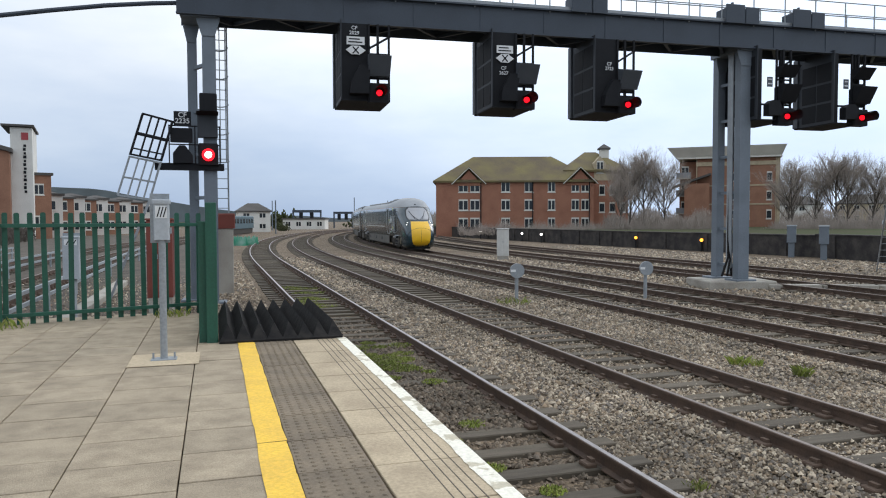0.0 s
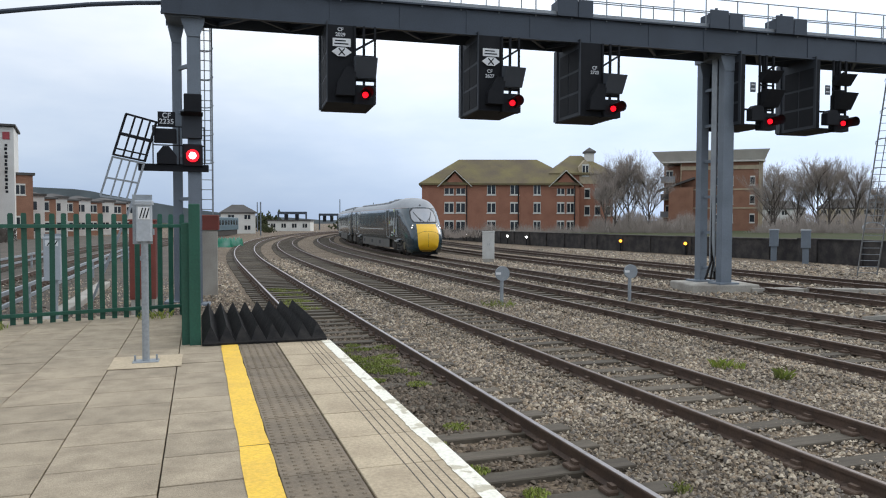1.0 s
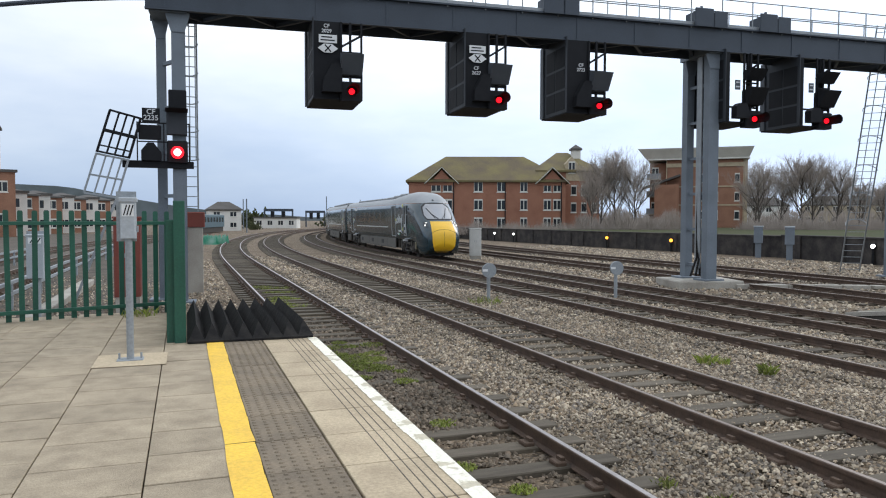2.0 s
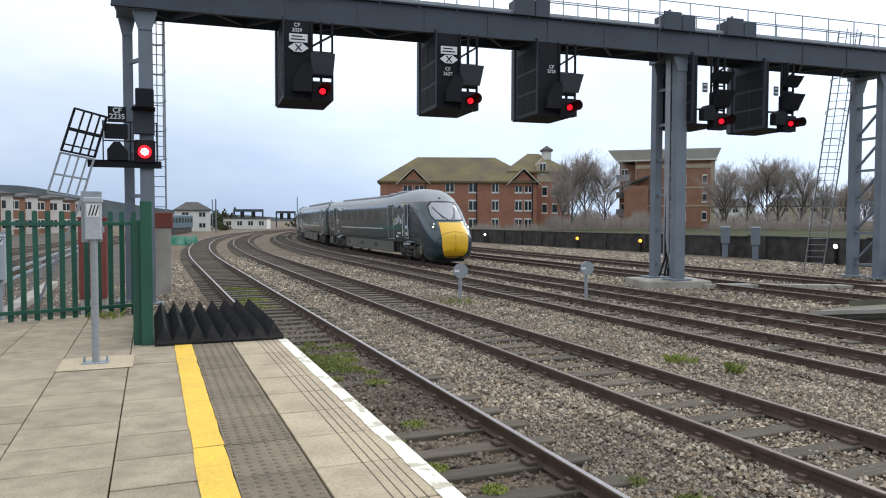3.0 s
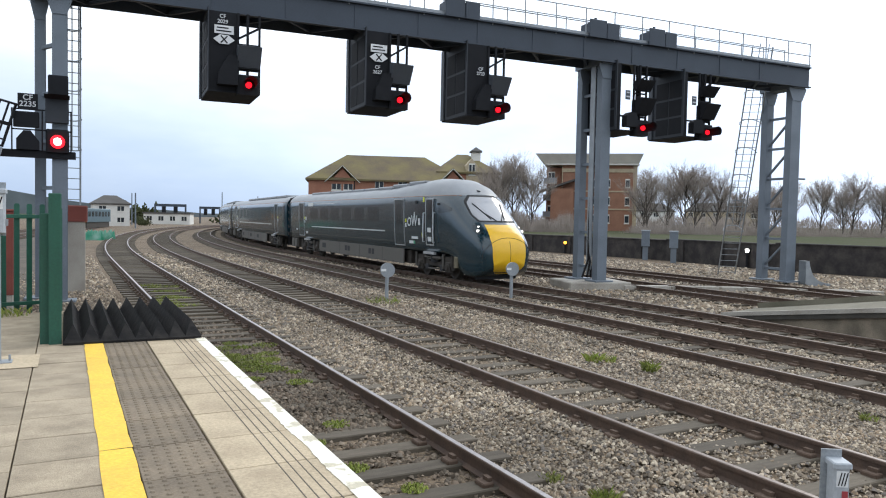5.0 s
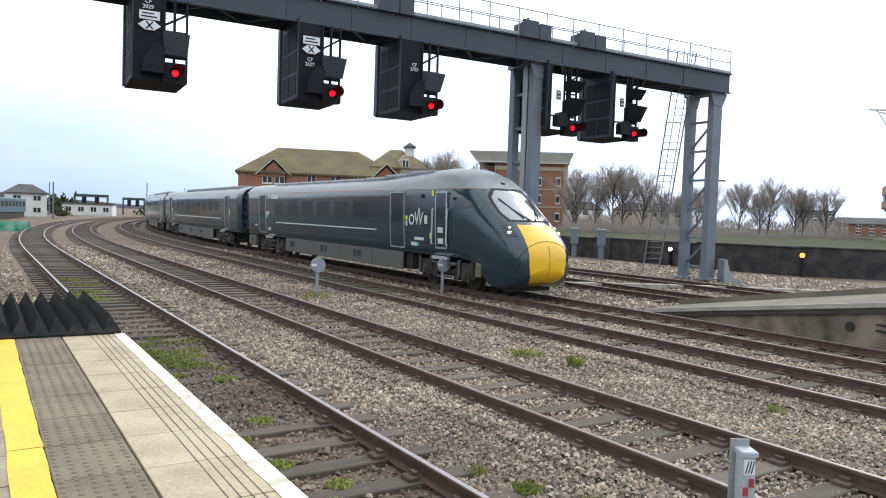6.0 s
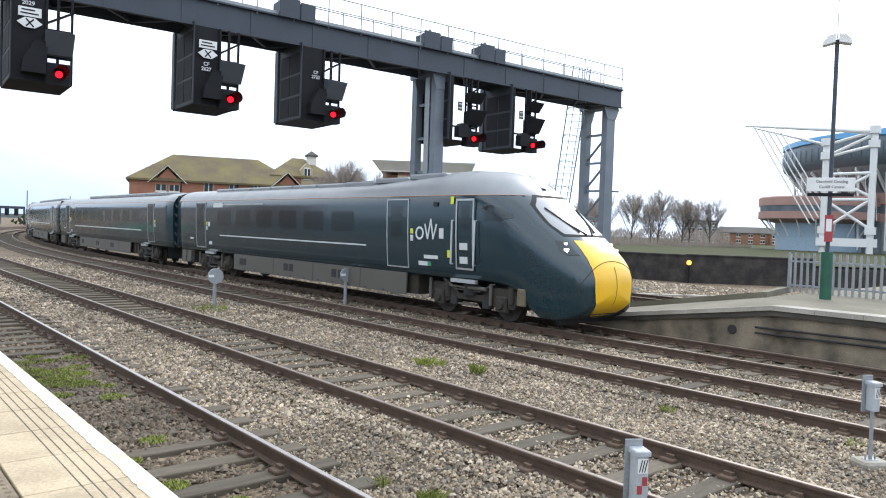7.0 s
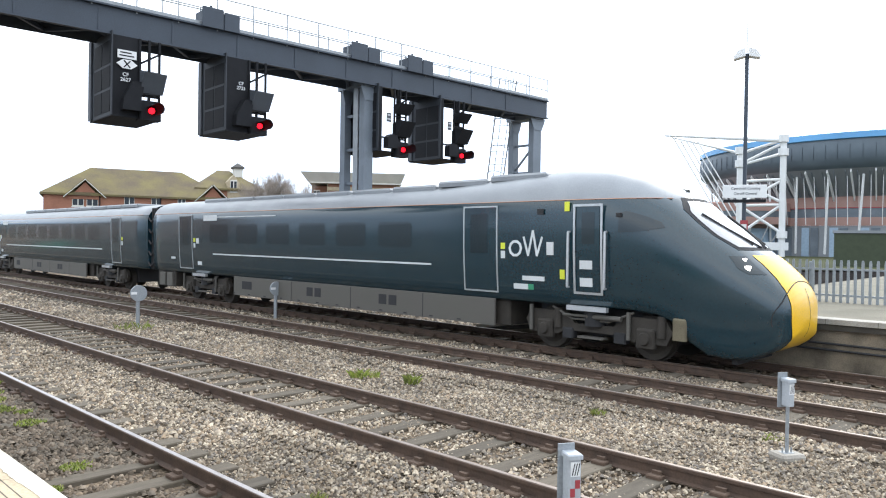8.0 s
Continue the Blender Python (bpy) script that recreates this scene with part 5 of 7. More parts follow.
part("side_indicator", Shape().box(-1.02, -0.42, -0.1, 0.15, 4.52, 4.92, c=0.03), M_SIGNAL, ls)
part("shunt_signal", Shape().prism([(-0.95, 3.92), (-0.95, 4.2), (-0.78, 4.42), (-0.62, 4.42), (-0.42, 4.15), (-0.42, 3.92)], -0.12, 0.12), M_SIGNAL, ls)
idp = part("identity_plate", Shape().box(-0.92, -0.45, -0.03, 0.0, 5.0, 5.40, c=0.005), M_SIGNAL, ls)
for k, line in enumerate(("CF", "2235")):
    text("identity", line, 0.2, M_PLATETXT, idp, pose(-0.685, -0.034, 5.29 - 0.17 * k, 90), bold=0.003)
rl = Shape()
for z in (4.45, 4.98):
    rl.rod((-1.05, -0.05, z), (0.35, -0.05, z), 0.02, 6)
for x in (-1.05, -0.35, 0.33):
    rl.rod((x, -0.05, 3.9), (x, -0.05, 5.0), 0.02, 6)
part("guard_rail", rl, M_SIGNAL, ls)

lad = thing("hinged_ladder", "steel ladder with safety cage leaning beside the signal", "ladder", pose(0, GS, 0))
p0, p1, q0, q1 = Vector((-1.88, -0.1, 5.28)), Vector((-1.10, -0.1, 5.08)), Vector((-2.55, -0.3, 2.98)), Vector((-1.72, -0.3, 2.86))
for a, b2 in ((p0, q0), (p1, q1)):
    part("stile", Shape().bar(a, a.lerp(b2, 0.51), 0.06), M_SIGNAL, lad)
    part("stile", Shape().bar(a.lerp(b2, 0.52), b2, 0.05), M_GALV, lad)
for k, u in enumerate((0.0, 0.25, 0.5, 0.53, 0.78, 1.0)):
    part("hoop", Shape().bar(p0.lerp(q0, u), p1.lerp(q1, u), 0.07, 0.05), M_SIGNAL if u < 0.52 else M_GALV, lad)
for u in (0.3, 0.55, 0.8):
    m0, m1 = p0.lerp(p1, u), q0.lerp(q1, u)
    part("cage_bar", Shape().bar(m0, m0.lerp(m1, 0.51), 0.045), M_SIGNAL, lad)
    part("cage_bar", Shape().bar(m0.lerp(m1, 0.53), m1, 0.04), M_GALV, lad)
for u in (0.04, 0.27, 0.46):
    out = Vector((0.06, -0.34, 0.05))
    h0, h1 = p0.lerp(q0, u), p1.lerp(q1, u)
    part("hoop", Shape().bar(h0, h0 + out, 0.04).bar(h0 + out, h1 + out, 0.04).bar(h1 + out, h1, 0.04), M_SIGNAL, lad)
part("stile", Shape().bar(q1, Vector((-2.9, -0.4, -0.2)), 0.07), M_GALV, lad)


def ladder(name, a, b, width, rungs, label, side, hoops=False):
    top = thing(name, label, "ladder")
    a, b, side = Vector(a), Vector(b), Vector(side).normalized() * width / 2
    for s in (-1, 1):
        part("stile", Shape().bar(a + side * s, b + side * s, 0.05), M_GALV, top)
    for k in range(rungs):
        p = a.lerp(b, (k + 0.5) / rungs)
        part("rung", Shape().rod(p - side, p + side, 0.014, 6), M_GALV, top)
    if hoops:
        nrm = (b - a).cross(side).normalized() * 0.6
        for k in range(7):
            p = a.lerp(b, 0.22 + 0.12 * k)
            h = Shape()
            pts = [p + side * math.cos(t) * 1.15 + nrm * math.sin(t) for t in (math.pi * j / 8 for j in range(9))]
            for u, v in zip(pts, pts[1:]):
                h.bar(u, v, 0.03)
            part("hoop", h, M_GALV, top)
        for j in (2, 4, 6):
            t = math.pi * j / 8
            o = side * math.cos(t) * 1.15 + nrm * math.sin(t)
            part("cage_bar", Shape().bar(a.lerp(b, 0.22) + o, b + o, 0.03), M_GALV, top)
    return top


ladder("access_ladder", (0.22, 23.6, 2.5), (0.22, 23.6, 9.8), 0.42, 24, "upright steel ladder with hoops behind the gantry leg", (1, 0, 0), True)
ladder("access_ladder", (29.65, 25.75, -0.2), (26.25, 21.3, 9.85), 0.8, 34, "long inclined steel ladder up to the gantry walkway", (0.75, -0.65, 0), True)
tube = Shape()
line = [(-0.75, 22.55, 8.58), (-1.6, 22.5, 8.48), (-2.8, 22.4, 8.29), (-4.2, 22.3, 8.01), (-5.8, 22.1, 7.64), (-9.0, 21.8, 6.75), (-14.0, 21.4, 5.2)]
for p, q in zip(line, line[1:]):
    tube.rod(p, q, 0.065, 8)
tagged(part("overhead_cable", tube, M_GANTRYDK, smooth=40), "thick dark cable drooping from the gantry end", "cable")
for b0, b1 in ((9.4, 12.4), (27.3, 30.0), (38.4, 40.65), (42.8, 44.8)):
    xa, xb = gx(GS * math.tan(radians(b0)))[0], gx(GS * math.tan(radians(b1)))[0]
    tb = thing("cable_box", "dark grey steel box on the gantry walkway", "equipment box", pose(0, GS, 0, 0, 0, g_turn), group="boxes on the gantry walkway")
    wide = xb - xa
    part("panel", Shape().box(xa, xa + wide * 0.56, -0.225, -0.17, BT - 0.05, BT + 0.58, c=0.02), M_GANTRYDK, tb)
    part("panel", Shape().box(xa + wide * 0.58, xb, -0.215, -0.17, BT - 0.05, BT + 0.52, c=0.02), M_GANTRYDK, tb)
    part("casing", Shape().box(xa + 0.05, xb - 0.05, -0.165, 0.45, BT + 0.004, BT + 0.48, c=0.02), M_GANTRYDK, tb)
    part("gland", Shape().rod((xa + wide * 0.3, 0.02, BT + 0.47), (xa + wide * 0.3, 0.02, BT + 0.70), 0.05, 8), M_GANTRYDK, tb)
foot = thing("rail_stop", "pale curved steel foot beside the gantry leg", "rail stop", pose(27.86, 20.2, -0.2, 0, 0, -20))
part("curved_plate", Shape().prism([(0.0, 0.0), (1.15, 0.0), (1.15, 0.10), (0.85, 0.13), (0.6, 0.22), (0.4, 0.38), (0.26, 0.6), (0.18, 0.85), (0.14, 1.05), (0.0, 1.05)], -0.25, 0.25), M_GALV, foot)
pl = tagged(part("gantry_plinth", Shape().box(-1.15, 1.3, -1.1, 1.0, -0.2, 0.09, pose(17.8, 22.0, 0, 0, 0, -15), 0.04), M_CONCRETE), "low concrete plinth under the gantry leg", "plinth", kind="structure")
tr = Shape()
for k in range(14):
    x, y = 18.9 + k * 0.9, 20.6 - 0.25 * k - 0.02 * k * k
    tr.box(-0.44, 0.44, -0.2, 0.2, -0.2, -0.02 - 0.006 * k, pose(x, y, 0, 0, 0, -20 - 1.6 * k), 0.02)
tagged(part("cable_trough", tr, M_CONCRETE), "pale concrete cable trough lids along the ballast", "cable trough", kind="structure")

# ---- far platform ----
far_pf = Shape()
E2, R0, R1 = 15.45, 13.4, 7.05
far_pf.add([(E2, R0, -0.02), (17.25, R0 + 0.5, -0.02), (E2, R1, TOP), (17.4, R1 + 1.2, TOP), (E2, -40, TOP), (42, -40, TOP), (42, R1 + 2.4, TOP), (E2, R0, -0.25), (17.25, R0 + 0.5, -0.25), (E2, R1, -0.25), (E2, -40, -0.25), (42, R1 + 2.4, -0.25), (17.4, R1 + 1.2, -0.25), (42, -40, -0.25)],
           [(0, 1, 3, 2), (2, 3, 6, 5, 4), (0, 2, 9, 7), (2, 4, 10, 9), (0, 7, 8, 1), (1, 8, 12, 3), (3, 12, 11, 6), (4, 5, 13, 10)])
fp = tagged(part("far_platform", far_pf, M_PFTOP), "stained concrete far platform with a ramp at its end", "platform", kind="structure")
cp = Shape()
segs = [((E2, R0, 0.0), (E2, R1, TOP + 0.005))] + [((E2, R1 - 0.9 * k, TOP + 0.005), (E2, R1 - 0.9 * k - 0.89, TOP + 0.005)) for k in range(30)]
for a, b2 in segs:
    cp = Shape()
    cp.add([(a[0] - 0.13, a[1], a[2]), (a[0] + 0.35, a[1], a[2]), (b2[0] + 0.35, b2[1], b2[2]), (b2[0] - 0.13, b2[1], b2[2]), (a[0] - 0.13, a[1], a[2] - 0.1), (b2[0] - 0.13, b2[1], b2[2] - 0.1)], [(0, 1, 2, 3), (0, 3, 5, 4)])
    part("edge_slab", cp, M_CONCRETE, fp)
fc = Shape().add([(E2 - 0.004, R0, -0.05), (E2 - 0.004, R1, TOP - 0.08), (E2 - 0.004, -40, TOP - 0.08), (E2 - 0.004, -40, -0.25), (E2 - 0.004, R0, -0.25)], [(0, 1, 2, 3, 4)])
# This strip's dark colour paints the shadow line under the overhanging edge slabs.
part("nosing_course", Shape().add([(E2 - d, y, z) for d in (0.0, 0.10) for y, z in ((R0, -0.10), (R1, TOP - 0.10), (-40, TOP - 0.10), (-40, TOP - 0.21), (R1, TOP - 0.21), (R0, -0.21))], [(0, 1, 2, 3, 4, 5), (11, 10, 9, 8, 7, 6), (0, 6, 7, 1), (1, 7, 8, 2), (3, 9, 10, 4), (4, 10, 11, 5), (0, 5, 11, 6), (2, 8, 9, 3)]), M_EDGESHADE, fp, "nosing course coloured dark as the shadow under the edge")
part("platform_face", fc, M_PFACE, fp, "dark stained concrete platform face")
part("drain_pipe", Shape().rod((E2 - 0.03, 7.95, 0.30), (E2 + 0.06, 7.95, 0.30), 0.10, 20), M_BELLOWS, fp, "black drain opening")
part("kerb", Shape().bar((17.3, R0 + 0.4, 0.06), (17.45, R1 + 1.2, TOP + 0.05), 0.16, 0.16).bar((17.45, R1 + 1.2, TOP + 0.05), (20.2, R1 + 1.9, TOP + 0.05), 0.16, 0.16), M_PFTOP, fp, "low mossy kerb along the ramp")
pc = Shape()
for k, z in enumerate((0.42, 0.30)):
    for j in range(10):
        pc.rod((E2 - 0.07, 7.4 - j * 2.4, z + 0.03 * (j % 2)), (E2 - 0.07, 5.0 - j * 2.4, z + 0.03 * ((j + 1) % 2)), 0.025, 6)
part("wall_cables", pc, M_BELLOWS, fp)
palisade("palisade_fence", (20.3, 8.95), (20.0, -16), TOP, 1.08, 0.165, M_GALV, "galvanised steel palisade fence on the far platform", 0.18, 0.84, 2.75, 0.08)

lamp = thing("platform_lamp", "tall platform lamp post with a white station sign", "lamp post", pose(18.62, 7.28, TOP, 0, 0, -66))
part("base_tube", Shape().rod((0, 0, 0), (0, 0, 1.15), 0.13, 16), M_FENCE, lamp, "green tube base", smooth=40)
part("column", Shape().rod((0, 0, 1.15), (0, 0, 6.28), 0.048, 12), M_GANTRYDK, lamp, smooth=40)
for sx in (-1, 1):
    part("luminaire", Shape().prism([(sx * 0.04, 6.2), (sx * 0.30, 6.14), (sx * 0.32, 6.2), (sx * 0.2, 6.36), (sx * 0.04, 6.4)], -0.14, 0.14), M_PLATE, lamp, "white lamp head")
sg = part("station_sign", Shape().box(-0.52, 0.52, -0.08, -0.03, 2.62, 2.95, c=0.01), M_PLATE, lamp, "white station name board")
for k, line in enumerate(("Caerdydd Canolog", "Cardiff Central")):
    text("station_name", line, 0.09, M_GANTRYDK, sg, pose(0.02, -0.084, 2.855 - 0.13 * k, 90))
part("sign_rail", Shape().box(-0.5, 0.5, -0.06, 0.0, 2.5, 2.58), M_SIGNAL, lamp)
part("poster", Shape().box(-0.09, 0.09, -0.1, -0.06, 1.4, 2.05), M_REDPAINT, lamp, "narrow red and white notice")
part("poster_panel", Shape().box(-0.06, 0.06, -0.106, -0.1, 1.65, 1.95), M_PLATE, lamp)
part("wind_vane", Shape().rod((0, 0, 6.3), (0, 0, 7.3), 0.012, 6), M_GALV, lamp)

# moss between the rails and grass tufts, as small blades
M_GRASS = island_mat("grass_blade", [(0.19, 0.25, 0.035), (0.25, 0.30, 0.05), (0.15, 0.18, 0.04), (0.27, 0.27, 0.08)], 0.8)


def blades(name, spots, label, seed):
    rng = random.Random(seed)
    s = Shape()
    for x, y, z, r, count, h in spots:
        for _ in range(count):
            a, d = rng.uniform(0, 6.28), r * math.sqrt(rng.random())
            px, py = x + d * math.cos(a), y + d * math.sin(a)
            b2, l = rng.uniform(0, 6.28), h * rng.uniform(0.5, 1.2)
            ux, uy = math.cos(b2), math.sin(b2)
            w = 0.008 if h > 0.05 else 0.012
            s.v += [(px - uy * w, py + ux * w, z), (px + uy * w, py - ux * w, z), (px + ux * l * 0.3, py + uy * l * 0.3, z + l * 0.7), (px + ux * l * 0.75, py + uy * l * 0.75, z + l)]
            k = len(s.v) - 4
            s.f += [(k, k + 1, k + 2), (k + 1, k + 3, k + 2)]
    me = bpy.data.meshes.new(name)
    me.from_pydata(s.v, [], s.f)
    me.materials.append(M_GRASS)
    return tagged(new(name, me), label, "grass", kind="stuff")


blades("grass_tufts", [(8.36, 10.04, -0.18, 0.13, 70, 0.15), (8.62, 9.9, -0.18, 0.1, 40, 0.12), (8.72, 9.03, -0.18, 0.13, 80, 0.16), (4.3, 4.9, -0.18, 0.12, 120, 0.09), (4.15, 5.5, -0.18, 0.1, 80, 0.07), (9.2, 5.6, -0.18, 0.12, 60, 0.08), (8.3, 19.5, -0.18, 0.5, 70, 0.16), (4.6, 4.4, -0.18, 0.1, 60, 0.08), (9.6, 3.3, -0.18, 0.15, 60, 0.08), (-0.6, 11.0, TOP, 0.25, 60, 0.1), (-2.6, 10.4, TOP, 0.3, 60, 0.12)], "bright green grass tufts in the ballast", 3)
rg = random.Random(12)
moss = [(rg.gauss(2.35, 0.42), rg.gauss(11.7, 1.1), -0.138, rg.uniform(0.08, 0.28), 210, 0.034) for _ in range(54)] + [(rg.uniform(1.7, 2.9), 0.68 * k + rg.uniform(0.2, 0.5) + 4.2, -0.142, rg.uniform(0.08, 0.2), 240, 0.035) for k in range(6) for _ in range(3)] + [(rg.uniform(2.2, 3.4), rg.uniform(20, 27), -0.16, rg.uniform(0.2, 0.5), 150, 0.05) for _ in range(14)]
blades("moss", moss, "green moss on the dark ballast beside the platform", 5)

# stones
stones = []
for lo, hi in ((3.75, 5.45), (7.4, 9.85), (11.75, 13.2)):
    for y0, y1, per, size in ((0, 8, 1250, 0.0225), (8, 16, 620, 0.028), (16, 30, 190, 0.04)):
        stones.append((lo, hi, y0, y1, -0.185, int((hi - lo) * (y1 - y0) * per * (0.8 if lo > 9 else 1)), size))
for x0 in (6.44, 10.80):
    for y0, y1, per in ((0, 10, 560), (10, 20, 250)):
        stones.append((x0 - 0.66, x0 + 0.66, y0, y1, -0.175, int(1.5 * (y1 - y0) * per), 0.0225))
        stones.append((x0 - 1.38, x0 - 0.85, y0, y1, -0.145, int(1.0 * (y1 - y0) * per), 0.0235))
        stones.append((x0 + 0.85, x0 + 1.38, y0, y1, -0.145, int(1.0 * (y1 - y0) * per), 0.0235))
for lo, hi in ((3.75, 5.45), (7.4, 9.85), (11.75, 13.2)):
    stones.append((lo, hi, 30, 48, -0.18, int((hi - lo) * 18 * 45), 0.06))
stones += [(15.6, 18.6, 13, 46, -0.18, 3600, 0.06), (20.6, 23.2, 13, 46, -0.18, 3000, 0.06), (25.4, 28.2, 12, 46, -0.18, 3000, 0.065), (28.2, 35, 12, 34, -0.18, 3600, 0.07), (28.2, 33, 34, 60, -0.18, 3600, 0.07), (-5.6, -0.8, 12, 30, -0.185, 4200, 0.036), (-0.8, 1.4, 11.8, 26, -0.18, 5200, 0.031), (-0.8, 1.4, 26, 46, -0.18, 2000, 0.05)]
scatter("ballast_stones", M_STONE, stones, "loose pale and brown ballast stones between the tracks", 2)
scatter("dark_ballast_stones", M_DIRT, [(1.5, 3.5, 2, 9, -0.185, 3600, 0.03), (1.5, 3.5, 9, 18, -0.185, 2600, 0.035), (1.5, 3.5, 7.7, 9.8, -0.150, 2600, 0.03), (1.5, 3.5, 9.8, 13.5, -0.158, 2800, 0.034), (1.5, 3.5, 3.2, 5.0, -0.165, 700, 0.03), (14.9, 15.42, 5.2, 13.0, -0.13, 1300, 0.04), (13.5, 14.8, 2, 16, -0.18, 1800, 0.035), (-3, 1.5, 12, 24, -0.188, 3800, 0.033)], "dark dirty ballast stones beside the platform", 6)


# ---- beyond the tracks ----
M_BRICK = mat("red_brick", (0.34, 0.158, 0.102), 0.9, 0.0, (0.25, 0.11, 0.07), 0.7, 0.7, 12.0, 0.2, 14)
M_BRICK2 = mat("brown_brick", (0.30, 0.155, 0.10), 0.9, 0.0, (0.22, 0.11, 0.07), 0.7, 0.7, 12.0, 0.2, 14)
M_TILE = mat("mossy_roof_tile", (0.165, 0.135, 0.055), 0.9, 0.0, (0.10, 0.075, 0.055), 0.3, 0.95, 6.0, 0.3, 10)
M_TILE2 = mat("grey_roof_tile", (0.10, 0.095, 0.09), 0.9, 0.0, (0.06, 0.055, 0.05), 0.3, 0.7)
M_RENDERED = mat("white_render", (0.68, 0.67, 0.63), 0.85, 0.0, (0.55, 0.53, 0.49), 0.5, 0.6)
M_PANE = mat("house_glass", (0.025, 0.03, 0.035), 0.15, amount=0.3, bump=0)
M_FRAMEW = mat("white_window_frame", (0.66, 0.65, 0.60), 0.6, amount=0.2, bump=0)
M_SANDSTONE = mat("pale_stone_band", (0.46, 0.38, 0.26), 0.85)
M_BARK = mat("winter_bark", (0.11, 0.092, 0.078), 0.95, 0.0, (0.05, 0.04, 0.032), 2.0, 0.5)
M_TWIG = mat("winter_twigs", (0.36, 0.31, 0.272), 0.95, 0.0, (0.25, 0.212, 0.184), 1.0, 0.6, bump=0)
M_SCRUB = mat("rough_grass", (0.055, 0.066, 0.030), 0.95, 0.0, (0.072, 0.062, 0.040), 0.12, 0.8, 3.0, 0.3, 5, spec=0.08)
# Distance haze on the hill is mixed into this grey-blue base colour.
M_FAR = mat("hazy_hill", (0.17, 0.195, 0.21), 1.0, 0.0, (0.13, 0.15, 0.155), 0.01, 0.8, 0.05, 0)
M_BLUE = mat("blue_roof_sheet", (0.11, 0.34, 0.62), 0.45, 0.0, (0.05, 0.16, 0.34), 0.2, 0.4)
M_CLAD = mat("grey_cladding", (0.26, 0.28, 0.30), 0.6, 0.2, (0.19, 0.20, 0.215), 0.3, 0.5)
M_BLUEPANEL = mat("pale_blue_panel", (0.36, 0.48, 0.60), 0.5, amount=0.3)
M_STEELW = mat("white_steel_tube", (0.74, 0.75, 0.75), 0.45, 0.0, (0.62, 0.63, 0.63), 0.4, 0.4)
M_PINKBRICK = mat("pink_brick_band", (0.40, 0.25, 0.215), 0.85, 0.0, (0.31, 0.19, 0.16), 0.4, 0.6)
M_AMBER = glow("amber_lamp", (1.0, 0.40, 0.04), 3.2)
M_COOL = glow("white_lamp", (1.0, 0.97, 0.92), 9.0)

def wall_range(x, y):
    """How much farther the wall stands towards the curve than beside the gantry."""
    return float(np.interp(math.degrees(math.atan2(x, y)), (10, 38, 45, 52, 59), (1.18, 1.20, 1.15, 1.06, 1.0)))


WALL = [(x * wall_range(x, y), y * wall_range(x, y)) for x, y in ((27.6, 140), (27.5, 95), (27.8, 70), (28.6, 50), (29.5, 40), (31.7, 32), (33.6, 26), (36.8, 22.0), (41.5, 17), (60, 2), (90, -20))]
land = Shape()
outer = [(900, 1200), (900, 300), (900, 150), (900, 80), (900, 40), (900, 20), (900, 5), (900, -20), (900, -60), (900, -120), (900, -300)]
land.add([(*p, 1.0) for p in WALL] + [(*p, 1.0) for p in outer], [(i, i + 1, i + 12, i + 11) for i in range(10)])
tagged(part("embankment", land, M_SCRUB), "rough winter grass on the ground behind the wall", "ground", kind="structure")
verge = Shape().add([(-14, -60, -0.19), (-13, 60, -0.19), (-20, 120, -0.19), (-20, 240, -0.19), (30, 420, -0.19), (30, 1600, -0.19), (-1200, 1600, -0.19), (-1200, -60, -0.19)], [tuple(range(8))])
tagged(part("verge", verge, M_SCRUB), "brown and green rough verge beside the railway", "ground", kind="structure")
wall = thing("wall_east", "sooty dark brick boundary wall with a stone coping", "wall", kind="structure")
for (xa, ya), (xb, yb) in zip(WALL, WALL[1:]):
    m = pose(xa, ya, 0, 0, 0, math.degrees(math.atan2(yb - ya, xb - xa)))
    length = math.hypot(xb - xa, yb - ya)
    low = xa > 41 and ya < 18
    crest = 2.28 - 0.95 * wall_range((xa + xb) / 2, (ya + yb) / 2)
    part("panel", Shape().box(0, length, 0, 0.45, -0.25, 0.9 if low else crest), M_BRICKDARK, wall, m=m)
    if low:
        continue
    part("coping", Shape().box(-0.02, length + 0.02, -0.06, 0.5, crest, crest + 0.08, c=0.02), M_BRICKDARK, wall, m=m)
    k = 1.5
    while k < length and ya > 30:
        part("pilaster", Shape().box(k - 0.3, k + 0.3, -0.10, 0.0, -0.25, crest - 0.02), M_BRICKDARK, wall, m=m)
        k += 3.6
for x, y, amber in ((28.9, 45.5, True), (29.4, 38.8, True), (27.9, 59.2, False), (27.75, 63.1, False), (27.45, 73.5, False), (27.3, 78.5, False), (27.2, 88, False), (27.2, 98, False), (32.9, 27.25, False), (36.6, 21.7, True)):
    top = thing("wall_lamp", "small lit amber lamp on the dark wall" if amber else "small lit white lamp on the dark wall", "lamp", pose(x * wall_range(x, y) - 0.05, y * wall_range(x, y) - 0.05, 1.34 - 1.34 * wall_range(x, y), 0, 0, -math.degrees(math.atan2(x, y))), group="lamps along the wall")
    part("housing", Shape().box(-0.12, 0.12, 0.0, 0.25, 0.78, 1.1, c=0.02), M_SIGNAL, top)
    part("lens", Shape().rod((0, 0.0, 0.94), (0, -0.05, 0.94), 0.125 if amber else 0.11, 16), M_AMBER if amber else M_COOL, top, "glowing lens")
    part("bracket", Shape().box(-0.05, 0.05, 0.05, 0.3, -0.2 + 1.34 * (wall_range(x, y) - 1), 0.8), M_SIGNAL, top)

VIEW = pose(0, 0, 0, 0, 0, -17.5)


